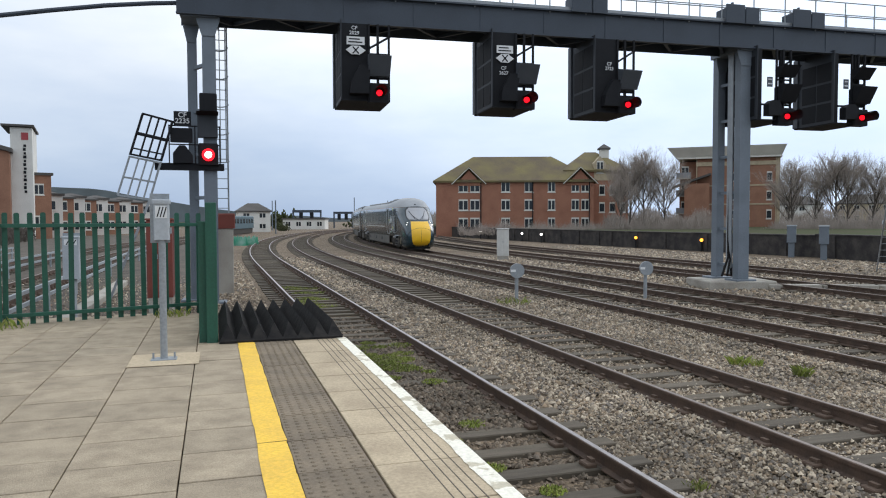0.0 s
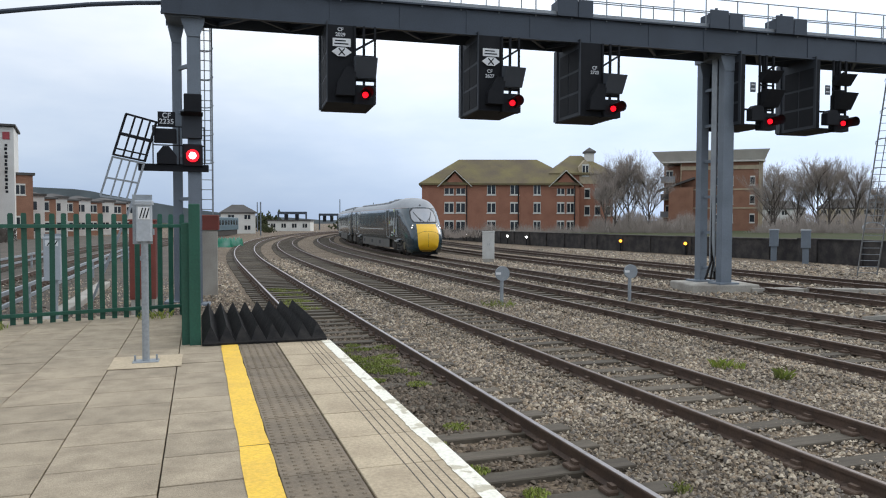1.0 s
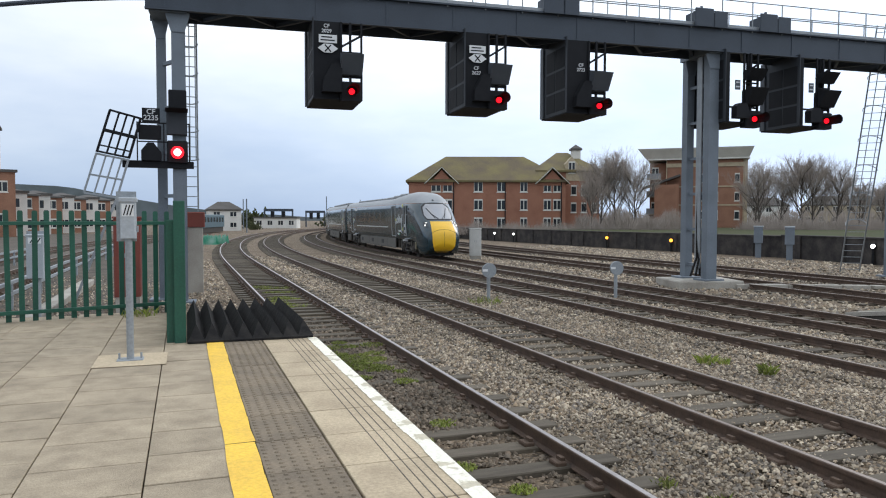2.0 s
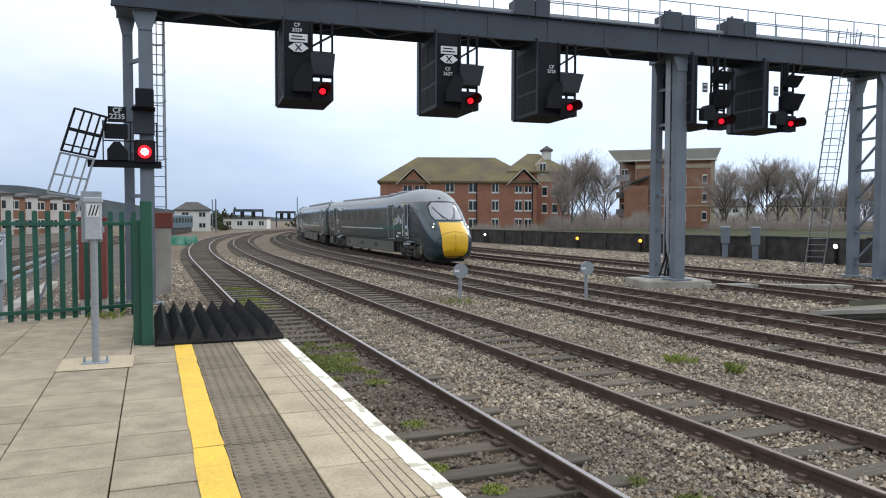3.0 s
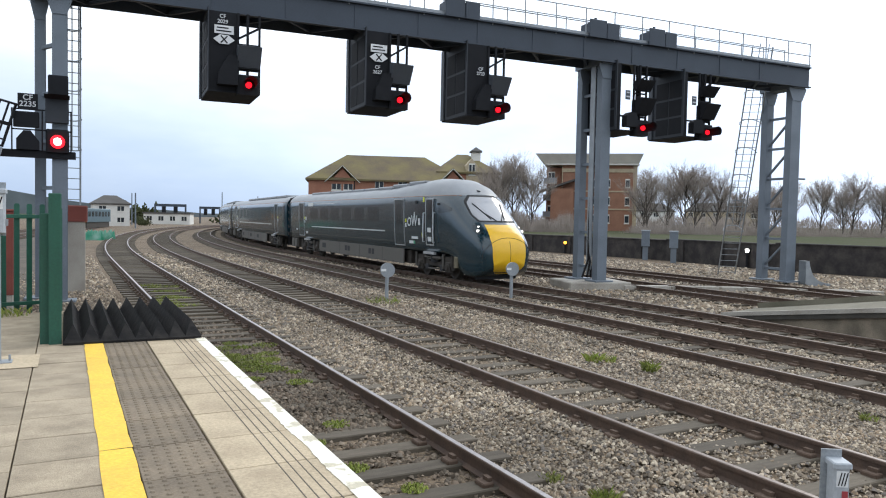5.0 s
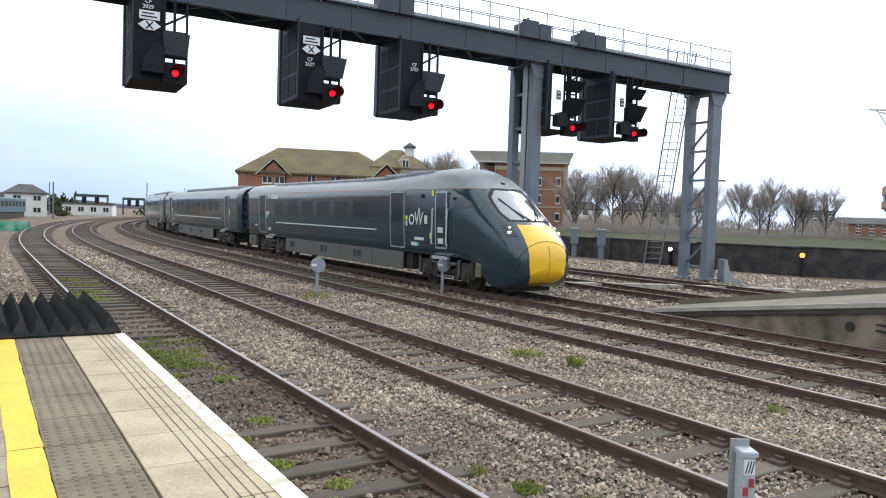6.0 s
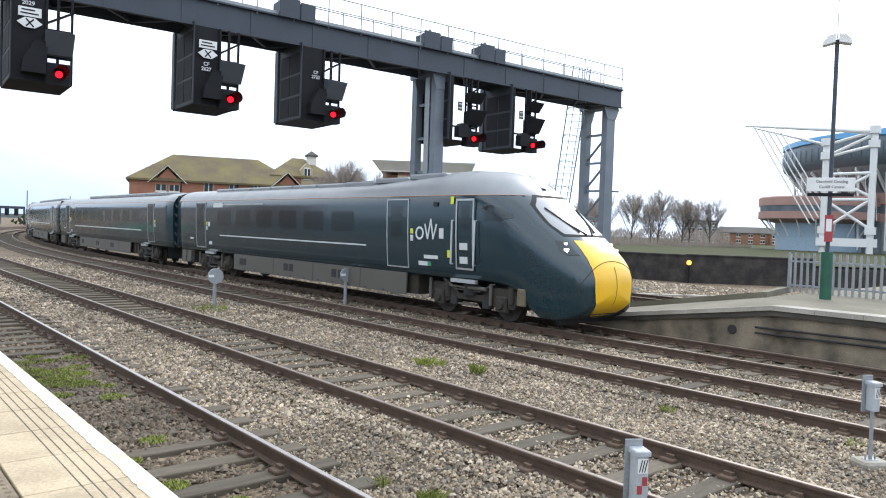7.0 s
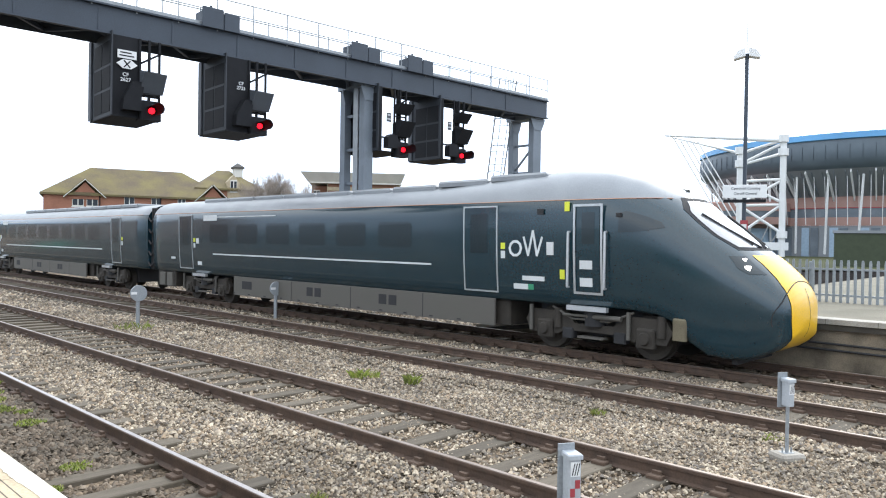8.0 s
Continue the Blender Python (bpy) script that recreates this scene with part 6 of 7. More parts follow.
def lattice(us, vs, y0, y1):
    """A frame in one piece: a grid of cells with every second one open."""
    s = Shape()
    n, m = len(us), len(vs)
    v = [(u, y, q) for y in (y0, y1) for q in vs for u in us]
    at = lambda i, j, k: k * n * m + j * n + i
    solid = lambda i, j: 0 <= i < n - 1 and 0 <= j < m - 1 and not (i % 2 and j % 2)
    f = []
    for j in range(m - 1):
        for i in range(n - 1):
            if not solid(i, j):
                continue
            f.append((at(i, j, 0), at(i + 1, j, 0), at(i + 1, j + 1, 0), at(i, j + 1, 0)))
            f.append((at(i, j + 1, 1), at(i + 1, j + 1, 1), at(i + 1, j, 1), at(i, j, 1)))
            for di, dj, p, q in ((-1, 0, (0, 1), (0, 0)), (1, 0, (1, 0), (1, 1)), (0, -1, (0, 0), (1, 0)), (0, 1, (1, 1), (0, 1))):
                if not solid(i + di, j + dj):
                    f.append((at(i + p[0], j + p[1], 0), at(i + p[0], j + p[1], 1), at(i + q[0], j + q[1], 1), at(i + q[0], j + q[1], 0)))
    return s.add(v, f)


def window(parent, x, z, w, h, y=0.0, lights=2, m=None):
    """A framed window set into a wall whose face is at y."""
    t = 0.11
    us = [x - w / 2]
    for k in range(lights):
        us += [x - w / 2 + k * w / lights + t / 2, x - w / 2 + (k + 1) * w / lights - t / 2]
    us.append(x + w / 2)
    fr = lattice(us, [z - h / 2, z - h / 2 + t, z + h / 2 - t, z + h / 2 + 0.1], y - 0.03, y + 0.02)
    win = part("window", fr, M_FRAMEW, parent, "white framed window", m=m)
    part("pane", Shape().box(x - w / 2, x + w / 2, y - 0.012, y - 0.004, z - h / 2, z + h / 2), M_PANE, win)
    part("sill", Shape().box(x - w / 2 - 0.08, x + w / 2 + 0.08, y - 0.06, y + 0.02, z - h / 2 - 0.12, z - h / 2), M_FRAMEW, win)
    return win


def hip_roof(x0, x1, y0, y1, z0, z1, inset, over=0.4):
    s = Shape()
    a = [(x0 - over, y0 - over, z0), (x1 + over, y0 - over, z0), (x1 + over, y1 + over, z0), (x0 - over, y1 + over, z0)]
    ym = (y0 + y1) / 2
    s.add(a + [(x0 + inset, ym, z1), (x1 - inset, ym, z1)] + [(x, y, z - 0.25) for x, y, z in a], [(0, 1, 5, 4), (1, 2, 5), (2, 3, 4, 5), (3, 0, 4), (0, 6, 7, 1), (1, 7, 8, 2), (2, 8, 9, 3), (3, 9, 6, 0), (6, 9, 8, 7)])
    return s


# brick apartment house
apt = thing("apartment_house", "red brick apartment house with mossy hipped roofs and white windows", "house", VIEW @ pose(-1.0, 105, 0.1, 0, 0, -2) @ Matrix.Diagonal((1.08, 1, 1.02, 1)))
part("wall", Shape().box(0, 21.0, 0, 13, -1, 7.6), M_BRICK, apt, "red brick wall")
part("roof", hip_roof(0, 21.0, 0, 13, 7.6, 11.5, 5.0), M_TILE, apt, "mossy brown tiled roof")
part("wing_wall", Shape().box(17.6, 26.0, 2.5, 15, -1, 9.2), M_BRICK, apt)
part("stone_band", Shape().box(21.4, 26.05, 2.42, 2.5, 7.7, 9.2), M_SANDSTONE, apt, "pale stone upper band")
part("wing_roof", hip_roof(17.6, 26.0, 2.5, 15, 9.2, 12.3, 3.4), M_TILE, apt)
for x in (4.4, 19.2):
    part("gable_wall", Shape().prism([(x - 1.9, 6.9), (x + 1.9, 6.9), (x, 9.1)], -0.1, 3.0), M_BRICK, apt)
    gr2 = Shape()
    gr2.add([(x - 2.3, -0.4, 7.2), (x, -0.4, 9.55), (x + 2.3, -0.4, 7.2), (x - 2.3, 4.5, 7.2), (x, 4.5, 9.55), (x + 2.3, 4.5, 7.2), (x - 2.3, -0.4, 6.95), (x, -0.4, 9.25), (x + 2.3, -0.4, 6.95)], [(0, 1, 4, 3), (1, 2, 5, 4), (0, 6, 7, 1), (1, 7, 8, 2)])
    part("gable_roof", gr2, M_TILE, apt)
    brd = Shape().bar((x - 2.3, -0.43, 7.1), (x, -0.43, 9.42), 0.08, 0.22, (0, 1, 0)).bar((x + 2.3, -0.43, 7.1), (x, -0.43, 9.42), 0.08, 0.22, (0, 1, 0))
    part("barge_board", brd, M_FRAMEW, apt, "pale barge boards")
for z in (6.72, 4.15, 1.55):
    for x, w, l in ((3.65, 1.25, 2), (5.2, 1.25, 2), (9.3, 1.15, 2), (12.4, 1.15, 2), (15.4, 0.95, 2), (18.55, 1.0, 2), (19.85, 1.0, 2)):
        window(apt, x, z, w, 1.45, 0.0, l)
for z in (6.3, 3.8):
    for x in (22.5, 23.9, 25.3):
        window(apt, x, z, 0.75, 1.35, 2.5, 1)
window(apt, 22.2, 9.6, 0.9, 1.6, 2.4, 2)
part("dormer", Shape().prism([(21.4, 8.6), (23.0, 8.6), (23.0, 10.2), (22.2, 11.2), (21.4, 10.2)], 2.46, 4.5), M_SANDSTONE, apt)
for x in (6.0, 12.9, 20.4):
    part("drainpipe", Shape().rod((x, -0.08, -0.5), (x, -0.08, 7.5), 0.07, 8), M_SIGNAL, apt)
cu = part("cupola", Shape().box(22.9, 24.1, 6.5, 7.8, 10.2, 12.75), M_RENDERED, apt, "white louvred roof cupola")
part("cupola_roof", hip_roof(22.9, 24.1, 6.5, 7.8, 12.75, 13.4, 0.6, 0.2), M_TILE2, cu)
for x in (4.9, 15.2):
    part("chimney_vent", Shape().box(x, x + 0.4, 6.3, 6.7, 10.9, 11.4), M_SANDSTONE, apt)

M_PALEROOF = mat("pale_metal_roof", (0.72, 0.69, 0.63), 0.7, 0.0, (0.55, 0.52, 0.47), 0.5, 0.6)
# brick block with a flared roof
blk = thing("office_block", "brown brick block with a flat flared metal roof", "building", VIEW @ pose(38.33, 117.9, 0.1, 0, 0, -21.2) @ Matrix.Diagonal((0.93, 1, 1.02, 1)))
part("wall", Shape().box(2.9, 15.9, 0, 14, -1, 11.6), M_BRICK2, blk, "brown brick wall")
part("stair_tower", Shape().box(0, 3.0, 1.5, 12, -1, 11.2), M_BRICK2, blk)
part("roof", Shape().add([(-0.2, -0.6, 11.7), (16.2, -0.6, 11.7), (16.2, 14.5, 11.7), (-0.2, 14.5, 11.7), (-1.9, -1.8, 13.3), (16.9, -1.8, 13.3), (16.9, 15.5, 13.3), (-1.9, 15.5, 13.3)], [(3, 2, 1, 0), (4, 5, 6, 7), (0, 1, 5, 4), (1, 2, 6, 5), (2, 3, 7, 6), (3, 0, 4, 7)]), M_PALEROOF, blk, "pale grey flared metal roof")
part("parapet", Shape().box(2.8, 16.0, -0.15, 0.0, 10.4, 11.0), M_SANDSTONE, blk, "pale string course")
part("lower_roof", Shape().prism([(-1.0, 7.2), (5.2, 9.2), (5.2, 8.9), (-1.0, 6.9)], -2.5, 0.1), M_TILE2, blk)
part("porch_wall", Shape().box(1.0, 5.0, -2.2, 0, -1, 7.6), M_BRICK2, blk)
for z in (8.6, 5.7, 2.8):
    for x in (6.2, 8.6, 11.0, 14.4):
        window(blk, x, z, 0.8, 1.3, 0.0, 1)
for z in (9.6, 6.8, 4.0):
    bal = part("balcony", Shape().box(-0.5, 1.9, 0.3, 1.5, z - 1.1, z - 0.95), M_CONCRETE, blk)
    part("railing", Shape().box(-0.5, 1.9, 0.3, 0.34, z - 0.95, z - 0.1), M_CLAD, bal)
    window(blk, 0.9, z, 1.2, 1.7, 1.5, 2)
for z in (4.3, 7.2):
    part("string_course", Shape().box(2.85, 16.0, -0.09, 0.0, z, z + 0.22), M_SANDSTONE, blk, "pale stone string course")
part("corner_quoin", Shape().box(15.55, 16.02, -0.06, 0.3, -0.9, 11.5), M_SANDSTONE, blk, "pale stone corner strip")
part("soffit", Shape().box(-0.3, 16.3, -0.75, 14.6, 11.55, 11.72), M_FRAMEW, blk, "white soffit band under the roof")
for x in (2.9, 9.7, 15.4):
    part("drainpipe", Shape().rod((x, -0.1, -0.5), (x, -0.1, 11.5), 0.08, 8), M_SANDSTONE, blk)


# winter trees
def winter_tree(height, spread, seed):
    """A leader with limbs all along it, each breaking up into fans of fine twigs."""
    rng = random.Random(seed)
    wood, twig = Shape(), Shape()

    def grow(p, d, l, r, depth):
        q = p + d * l
        if depth >= 3:
            k = len(twig.v)
            side = d.cross(Vector((rng.uniform(-1, 1), rng.uniform(-1, 1), rng.uniform(-1, 1)))).normalized() * max(r * 0.5, 0.0075)
            twig.v += [tuple(p + side), tuple(p - side), tuple(q)]
            twig.f.append((k, k + 1, k + 2))
        else:
            wood.rod(p, q, r, 5, r * 0.6)
        if depth == 5:
            return
        for j in range((0, 5, 6, 6, 5)[depth]):
            ax = Vector((rng.uniform(-1, 1), rng.uniform(-1, 1), rng.uniform(-0.3, 0.8)))
            nd = (d * 1.05 + ax * spread * 0.72 + Vector((0, 0, 0.16))).normalized()
            grow(p + d * l * (0.25 + 0.75 * (j + rng.random()) / 6), nd, l * rng.uniform(0.52, 0.86), r * 0.5, depth + 1)

    lean = Vector((rng.uniform(-0.08, 0.08), rng.uniform(-0.08, 0.08), 1)).normalized()
    wood.rod((0, 0, 0), lean * height * 0.85, height * 0.018, 7, 0.02)
    for j in range(14):
        f = 0.16 + 0.70 * j / 14
        a = j * 2.4 + rng.uniform(-0.4, 0.4)
        d = Vector((math.cos(a), math.sin(a), rng.uniform(0.9, 1.9))).normalized()
        grow(lean * height * f, d, height * (0.44 - 0.30 * f) * rng.uniform(0.85, 1.15), height * 0.0075, 1)
    return wood, twig


TREES = []
for seed, (h, sp) in enumerate(((10, 0.75), (9.2, 0.85), (10.5, 0.8))):
    wood, twig = winter_tree(h, sp, 20 + seed)
    t = thing("bare_tree", "leafless winter tree with fine brown twigs behind the wall", "tree", pose(0, 0, -50), group="bare trees behind the wall")
    part("trunk", wood, M_BARK, t, "dark trunk and limbs")
    me = bpy.data.meshes.new("crown")
    me.from_pydata(twig.v, [], twig.f)
    me.materials.append(M_TWIG)
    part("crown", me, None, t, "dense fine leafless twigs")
    TREES.append(t)
placed = 0
rt2 = random.Random(31)
SPOTS = [(23.9, 93, 0.84), (26.2, 94, 0.98), (28.2, 92, 0.72), (22.0, 90, 0.6), (44.4, 92, 0.84), (48.0, 94, 0.66), (50.6, 93, 0.88), (53.0, 95, 0.90), (55.6, 94, 0.72), (60.5, 97, 0.6), (64.5, 98, 0.6), (47, 99, 0.6), (69, 103, 0.62), (73, 106, 0.75), (77, 108, 0.7), (80.5, 105, 0.82), (84, 104, 0.72), (87, 106, 0.84), (90, 103, 0.76), (92.5, 104, 0.8), (95.5, 102, 0.72)]
for x, y, s in SPOTS:
    src = TREES[placed % 3]
    m = VIEW @ pose(x, y, 0.6, 0, 0, rt2.uniform(0, 360)) @ Matrix.Diagonal((s * 1.05, s * 1.05, s, 1))
    if placed < 3:
        src.matrix_basis = m
    else:
        o = copy_thing(src, Matrix.Identity(4))
        o.matrix_basis = m
    placed += 1

# brambles and saplings under the trees
thick = Shape()
rk = random.Random(77)
for x0, x1, n, hh in ((20.5, 36, 9000, 4.8), (41, 64, 11000, 3.4), (64, 92, 8000, 2.4), (2, 21, 3500, 2.4)):
    for _ in range(n):
        px = rk.uniform(x0, x1)
        p = Vector((px, rk.uniform(88, 93), rk.uniform(0.3, hh * (0.45 + 0.6 * noise.noise(Vector((px * 0.45, 0, 0)))))))
        d = Vector((rk.uniform(-0.7, 0.7), rk.uniform(-0.4, 0.4), rk.uniform(0.5, 1.2))) * rk.uniform(0.5, 1.3)
        w = Vector((0.02, 0, 0))
        k = len(thick.v)
        thick.v += [tuple(p - w), tuple(p + w), tuple(p + d)]
        thick.f.append((k, k + 1, k + 2))
me = bpy.data.meshes.new("thicket")
me.from_pydata(thick.v, [], thick.f)
me.materials.append(M_TWIG)
tagged(part("thicket", me, None, m=VIEW), "brown leafless thicket along the wall", "bush", kind="stuff")

# a belt of woods far behind the trees
belt = Shape()
for _ in range(15000):
    a, d0 = radians(rk.uniform(14, 62)), rk.uniform(150, 185)
    hh = 3.6 + 2.4 * noise.noise(Vector((math.degrees(a) * 0.7, 0, 5)))
    p = Vector((d0 * math.sin(a), d0 * math.cos(a), rk.uniform(0.4, max(hh, 1.2))))
    w = Vector((math.cos(a), -math.sin(a), 0)) * 0.05
    k = len(belt.v)
    belt.v += [tuple(p - w), tuple(p + w), tuple(p + Vector((rk.uniform(-0.5, 0.5), rk.uniform(-0.5, 0.5), rk.uniform(0.6, 1.6))))]
    belt.f.append((k, k + 1, k + 2))
hedge = Shape()
for _ in range(7000):
    f = rk.random()
    p = Vector((-17.5 - 5 * f + rk.uniform(-1.2, 1.2), 40 + 62 * f, rk.uniform(-0.2, 1.15 + 0.6 * noise.noise(Vector((f * 22, 3, 0))))))
    w = Vector((0.035, 0.01, 0))
    k = len(hedge.v)
    hedge.v += [tuple(p - w), tuple(p + w), tuple(p + Vector((rk.uniform(-0.35, 0.35), rk.uniform(-0.3, 0.3), rk.uniform(0.25, 0.8))))]
    hedge.f.append((k, k + 1, k + 2))
me = bpy.data.meshes.new("siding_scrub")
me.from_pydata(hedge.v, [], hedge.f)
me.materials.append(M_BARK)
tagged(part("siding_scrub", me, None), "dark brown winter scrub between the sidings and the houses", "bush", kind="stuff")
me = bpy.data.meshes.new("far_woods")
me.from_pydata(belt.v, [], belt.f)
me.materials.append(M_TWIG)
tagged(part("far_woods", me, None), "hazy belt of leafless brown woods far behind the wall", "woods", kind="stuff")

# street lamp by the right-hand trees
sl2 = thing("street_lamp", "thin tall street lamp with a side arm among bare trees", "street lamp", VIEW @ pose(60.5, 85, 1.0))
part("column", Shape().rod((0, 0, 0), (0, 0, 8.2), 0.09, 8, 0.06), M_GANTRYDK, sl2)
part("arm", Shape().bar((-2.6, 0, 7.3), (1.6, 0, 7.5), 0.08), M_GANTRYDK, sl2)
part("lantern", Shape().box(1.1, 2.2, -0.15, 0.15, 7.42, 7.62, c=0.04), M_GANTRYDK, sl2)


def far_house(name, px, py, turn, w, d, h, ridge, wallm, roofm, label, cols, floors, base=0.9, category="house"):
    top = thing(name, label, category, pose(px, py, base, 0, 0, turn))
    part("wall", Shape().box(-w / 2, w / 2, 0, d, -1.2, h), wallm, top)
    if ridge:
        part("roof", hip_roof(-w / 2, w / 2, 0, d, h, h + ridge, d * 0.35, 0.3), roofm, top)
    else:
        part("roof", Shape().box(-w / 2 - 0.25, w / 2 + 0.25, -0.25, d + 0.25, h, h + 0.35), roofm, top)
    for f in range(floors):
        for c in range(cols):
            window(top, -w / 2 + (c + 0.5) * w / cols, h * (f + 0.55) / floors, min(1.3, w / cols * 0.55), min(1.4, h / floors * 0.5), 0.0, 2)
    return top


# far right, behind the wall
def polar(bearing, d):
    return d * math.sin(radians(bearing)), d * math.cos(radians(bearing))


for name, brg, d, w, h, ridge, wm, rm, label, cols, fl in (
        ("office_building", 59.9, 230, 10, 6.6, 0, M_CLAD, M_TILE2, "dark flat-roofed office building beyond the trees", 5, 4),
        ("terrace_house", 63.0, 235, 20, 3.6, 1.8, M_BRICK2, M_TILE2, "brown brick terrace house with a grey hipped roof", 6, 2),
        ("terrace_house", 66.2, 230, 12, 3.4, 1.6, M_BRICK2, M_TILE2, "brown brick terrace house with a grey roof", 5, 2),
        ("terrace_house", 42.5, 215, 20, 5.2, 2.2, M_RENDERED, M_TILE2, "pale terrace house behind the bare trees", 6, 2),
        ("terrace_house", 48.5, 220, 20, 5.4, 2.4, M_SANDSTONE, M_TILE2, "stone terrace house behind the bare trees", 6, 2),
        ("white_shed", 70.0, 150, 10, 4.2, 0, M_RENDERED, M_TILE2, "low white shed near the stadium", 3, 1)):
    x, y = polar(brg, d)
    far_house(name, x, y, -brg, w, 9, h, ridge, wm, rm, label, cols, fl)

# left side: tower, houses and hill
LV = pose(0, 0, 0, 0, 0, -17.5)
tw = thing("white_tower_block", "white rendered tower block with vertical dark lettering", "building", LV @ pose(-54.6, 95, 0.4, 0, 0, 26) @ Matrix.Diagonal((1, 1, 1.06, 1)))
part("wall", Shape().box(-1.6, 0.9, 0, 9, -1, 13.2), M_RENDERED, tw, "white rendered wall")
part("roof", Shape().box(-2.6, 1.15, -0.5, 9.6, 13.3, 13.55), M_TILE2, tw, "thin overhanging grey roof")
part("brick_wing", Shape().box(-12, -1.6, -1.5, 9, -1, 10.2), M_BRICK2, tw)
part("wing_roof", Shape().prism([(-12.5, 13.0), (-1.3, 10.0), (-1.3, 10.5), (-12.5, 13.6)], -1.9, 9.5), M_TILE2, tw)
em2 = part("red_badge", Shape().box(-0.35, 0.45, -0.06, -0.01, 11.7, 12.6), M_REDPAINT, tw, "red square badge")
lt = Shape()
for k in range(13):
    lt.box(-0.12 - 0.06 * (k % 2), 0.14 + 0.05 * (k % 3 == 0), -0.05, -0.01, 5.2 + k * 0.47, 5.5 + k * 0.47 + 0.06 * (k % 2))
part("writing", lt, M_SIGNAL, tw, "dark unreadable vertical lettering")
for k in range(10):
    f = k / 9
    d = 97 + 46 * f
    u = -0.575 + 0.155 * f
    wm = M_BRICK2 if k % 2 == 0 else M_RENDERED
    far_house("terrace_house", *(LV @ Vector((u * d, d, 0))).xy, -17.5 + 38, 6.2, 8, (8.6 if k == 0 else 6.0), 0.0 if k == 0 else (0 if k % 2 else 1.0), wm, M_TILE2, "brown brick terrace house beyond the sidings" if k % 2 == 0 else "white rendered terrace house beyond the sidings", 2, 2, -0.2)
hill = Shape()
pts = []
for k in range(61):
    x = -900 + k * 22
    z = 4 + 40 * math.exp(-((x + 490) / 190) ** 2) + 2.5 * noise.noise(Vector((x * 0.02, 0, 0)))
    pts.append((x, z))
hv = [(x, 900, z) for x, z in pts] + [(x, 900 - 0.0, -5) for x, z in pts] + [(x, 1300, -5) for x, z in pts]
hill.add(hv, [(k, k + 1, k + 62, k + 61) for k in range(60)] + [(k + 1, k, k + 122, k + 123) for k in range(60)])
hb = tagged(part("hill_backdrop", hill, M_FAR, m=LV), "long low wooded hill far off in the haze", "backdrop", kind="structure")

# far end of the line
far_house("white_house", *(LV @ Vector((-39.0, 150, 0))).xy, -17.5 + 20, 6.5, 6, 4.4, 1.6, M_RENDERED, M_TILE2, "white rendered house at the end of the sidings", 2, 2, -0.2)
far_house("white_shed", *(LV @ Vector((-36.5, 190, 0))).xy, -17.5, 11, 6, 2.6, 0, M_RENDERED, M_TILE2, "low white sheds beside the far tracks", 4, 1, -0.2)
for px, d, w, h in ((-37.5, 200, 8.0, 4.6), (-31.0, 225, 6.0, 4.4), (-27.5, 260, 6.0, 4.6)):
    fg = thing("far_gantry", "small dark signal gantry far along the tracks", "signal gantry", LV @ pose(px, d, -0.2))
    part("beam", Shape().box(-w / 2, w / 2, -0.3, 0.3, h - 0.1, h + 0.6), M_GANTRYDK, fg)
    for x in (-w / 2 + 0.2, w / 2 - 0.2):
        part("leg", Shape().box(x - 0.2, x + 0.2, -0.2, 0.2, 0, h), M_GANTRYDK, fg)
    for x in (-w / 5, w / 6):
        part("signal_head", Shape().box(x - 0.5, x + 0.5, -0.4, -0.1, h - 1.9, h - 0.1), M_SIGNAL, fg)
for k, (x, y, h) in enumerate(((-40, 170, 7), (-22, 180, 8), (-16, 210, 8), (-30, 130, 6))):
    mp = thing("far_pole", "thin grey pole beside the far tracks", "pole", LV @ pose(x, y, -0.2))
    part("shaft", Shape().rod((0, 0, 0), (0, 0, h), 0.12, 6), M_GANTRY, mp)
bush = Shape()
rb = random.Random(9)
for cx, cy, r, n in ((-33.0, 150, 1.2, 200), (-39, 175, 1.6, 200), (-24, 215, 4.0, 260), (-10, 250, 5, 260), (5, 300, 6, 300), (-48, 210, 5, 260)):
    for _ in range(n):
        v = Vector((rb.gauss(0, 0.5), rb.gauss(0, 0.5), abs(rb.gauss(0, 0.35))))
        p = Vector((cx, cy, 0)) + v * r
        s = r * rb.uniform(0.05, 0.12)
        bush.rod(p, p + Vector((rb.uniform(-1, 1), rb.uniform(-1, 1), 1)) * s * 2, s, 4, s * 0.2)
tagged(part("far_bushes", bush, M_SCRUB, m=LV), "dull green and brown bushes far along the line", "bush", kind="stuff")

# stabled railcar with an orange end, and green sheeting before it
M_RAILCAR = mat("railcar_blue_green", (0.055, 0.105, 0.125), 0.5, 0.0, (0.04, 0.075, 0.09), 1.0, 0.4)
M_ORANGE = mat("railcar_orange", (0.62, 0.24, 0.03), 0.5, amount=0.3)
rc = thing("railcar", "stabled blue-green railcar with an orange end", "train", LV @ pose(-35.6, 118, -0.1, 0, 0, 4))
part("body", Shape().box(-1.35, 1.35, 0.15, 18, 0.9, 3.1, c=0.15), M_RAILCAR, rc)
part("end_panel", Shape().box(-1.3, 1.3, 0.0, 0.15, 0.9, 2.9, c=0.1), M_ORANGE, rc, "orange end panel")
part("end_window", Shape().box(-1.0, 1.0, -0.02, 0.0, 1.9, 2.6), M_PANE, rc)
for k in range(7):
    part("window", Shape().box(1.345, 1.365, 1.0 + 2.4 * k, 2.6 + 2.4 * k, 1.8, 2.6), M_PANE, rc)
part("underframe", Shape().box(-1.2, 1.2, 0.6, 17.5, 0.0, 0.9), M_BOGIE, rc)
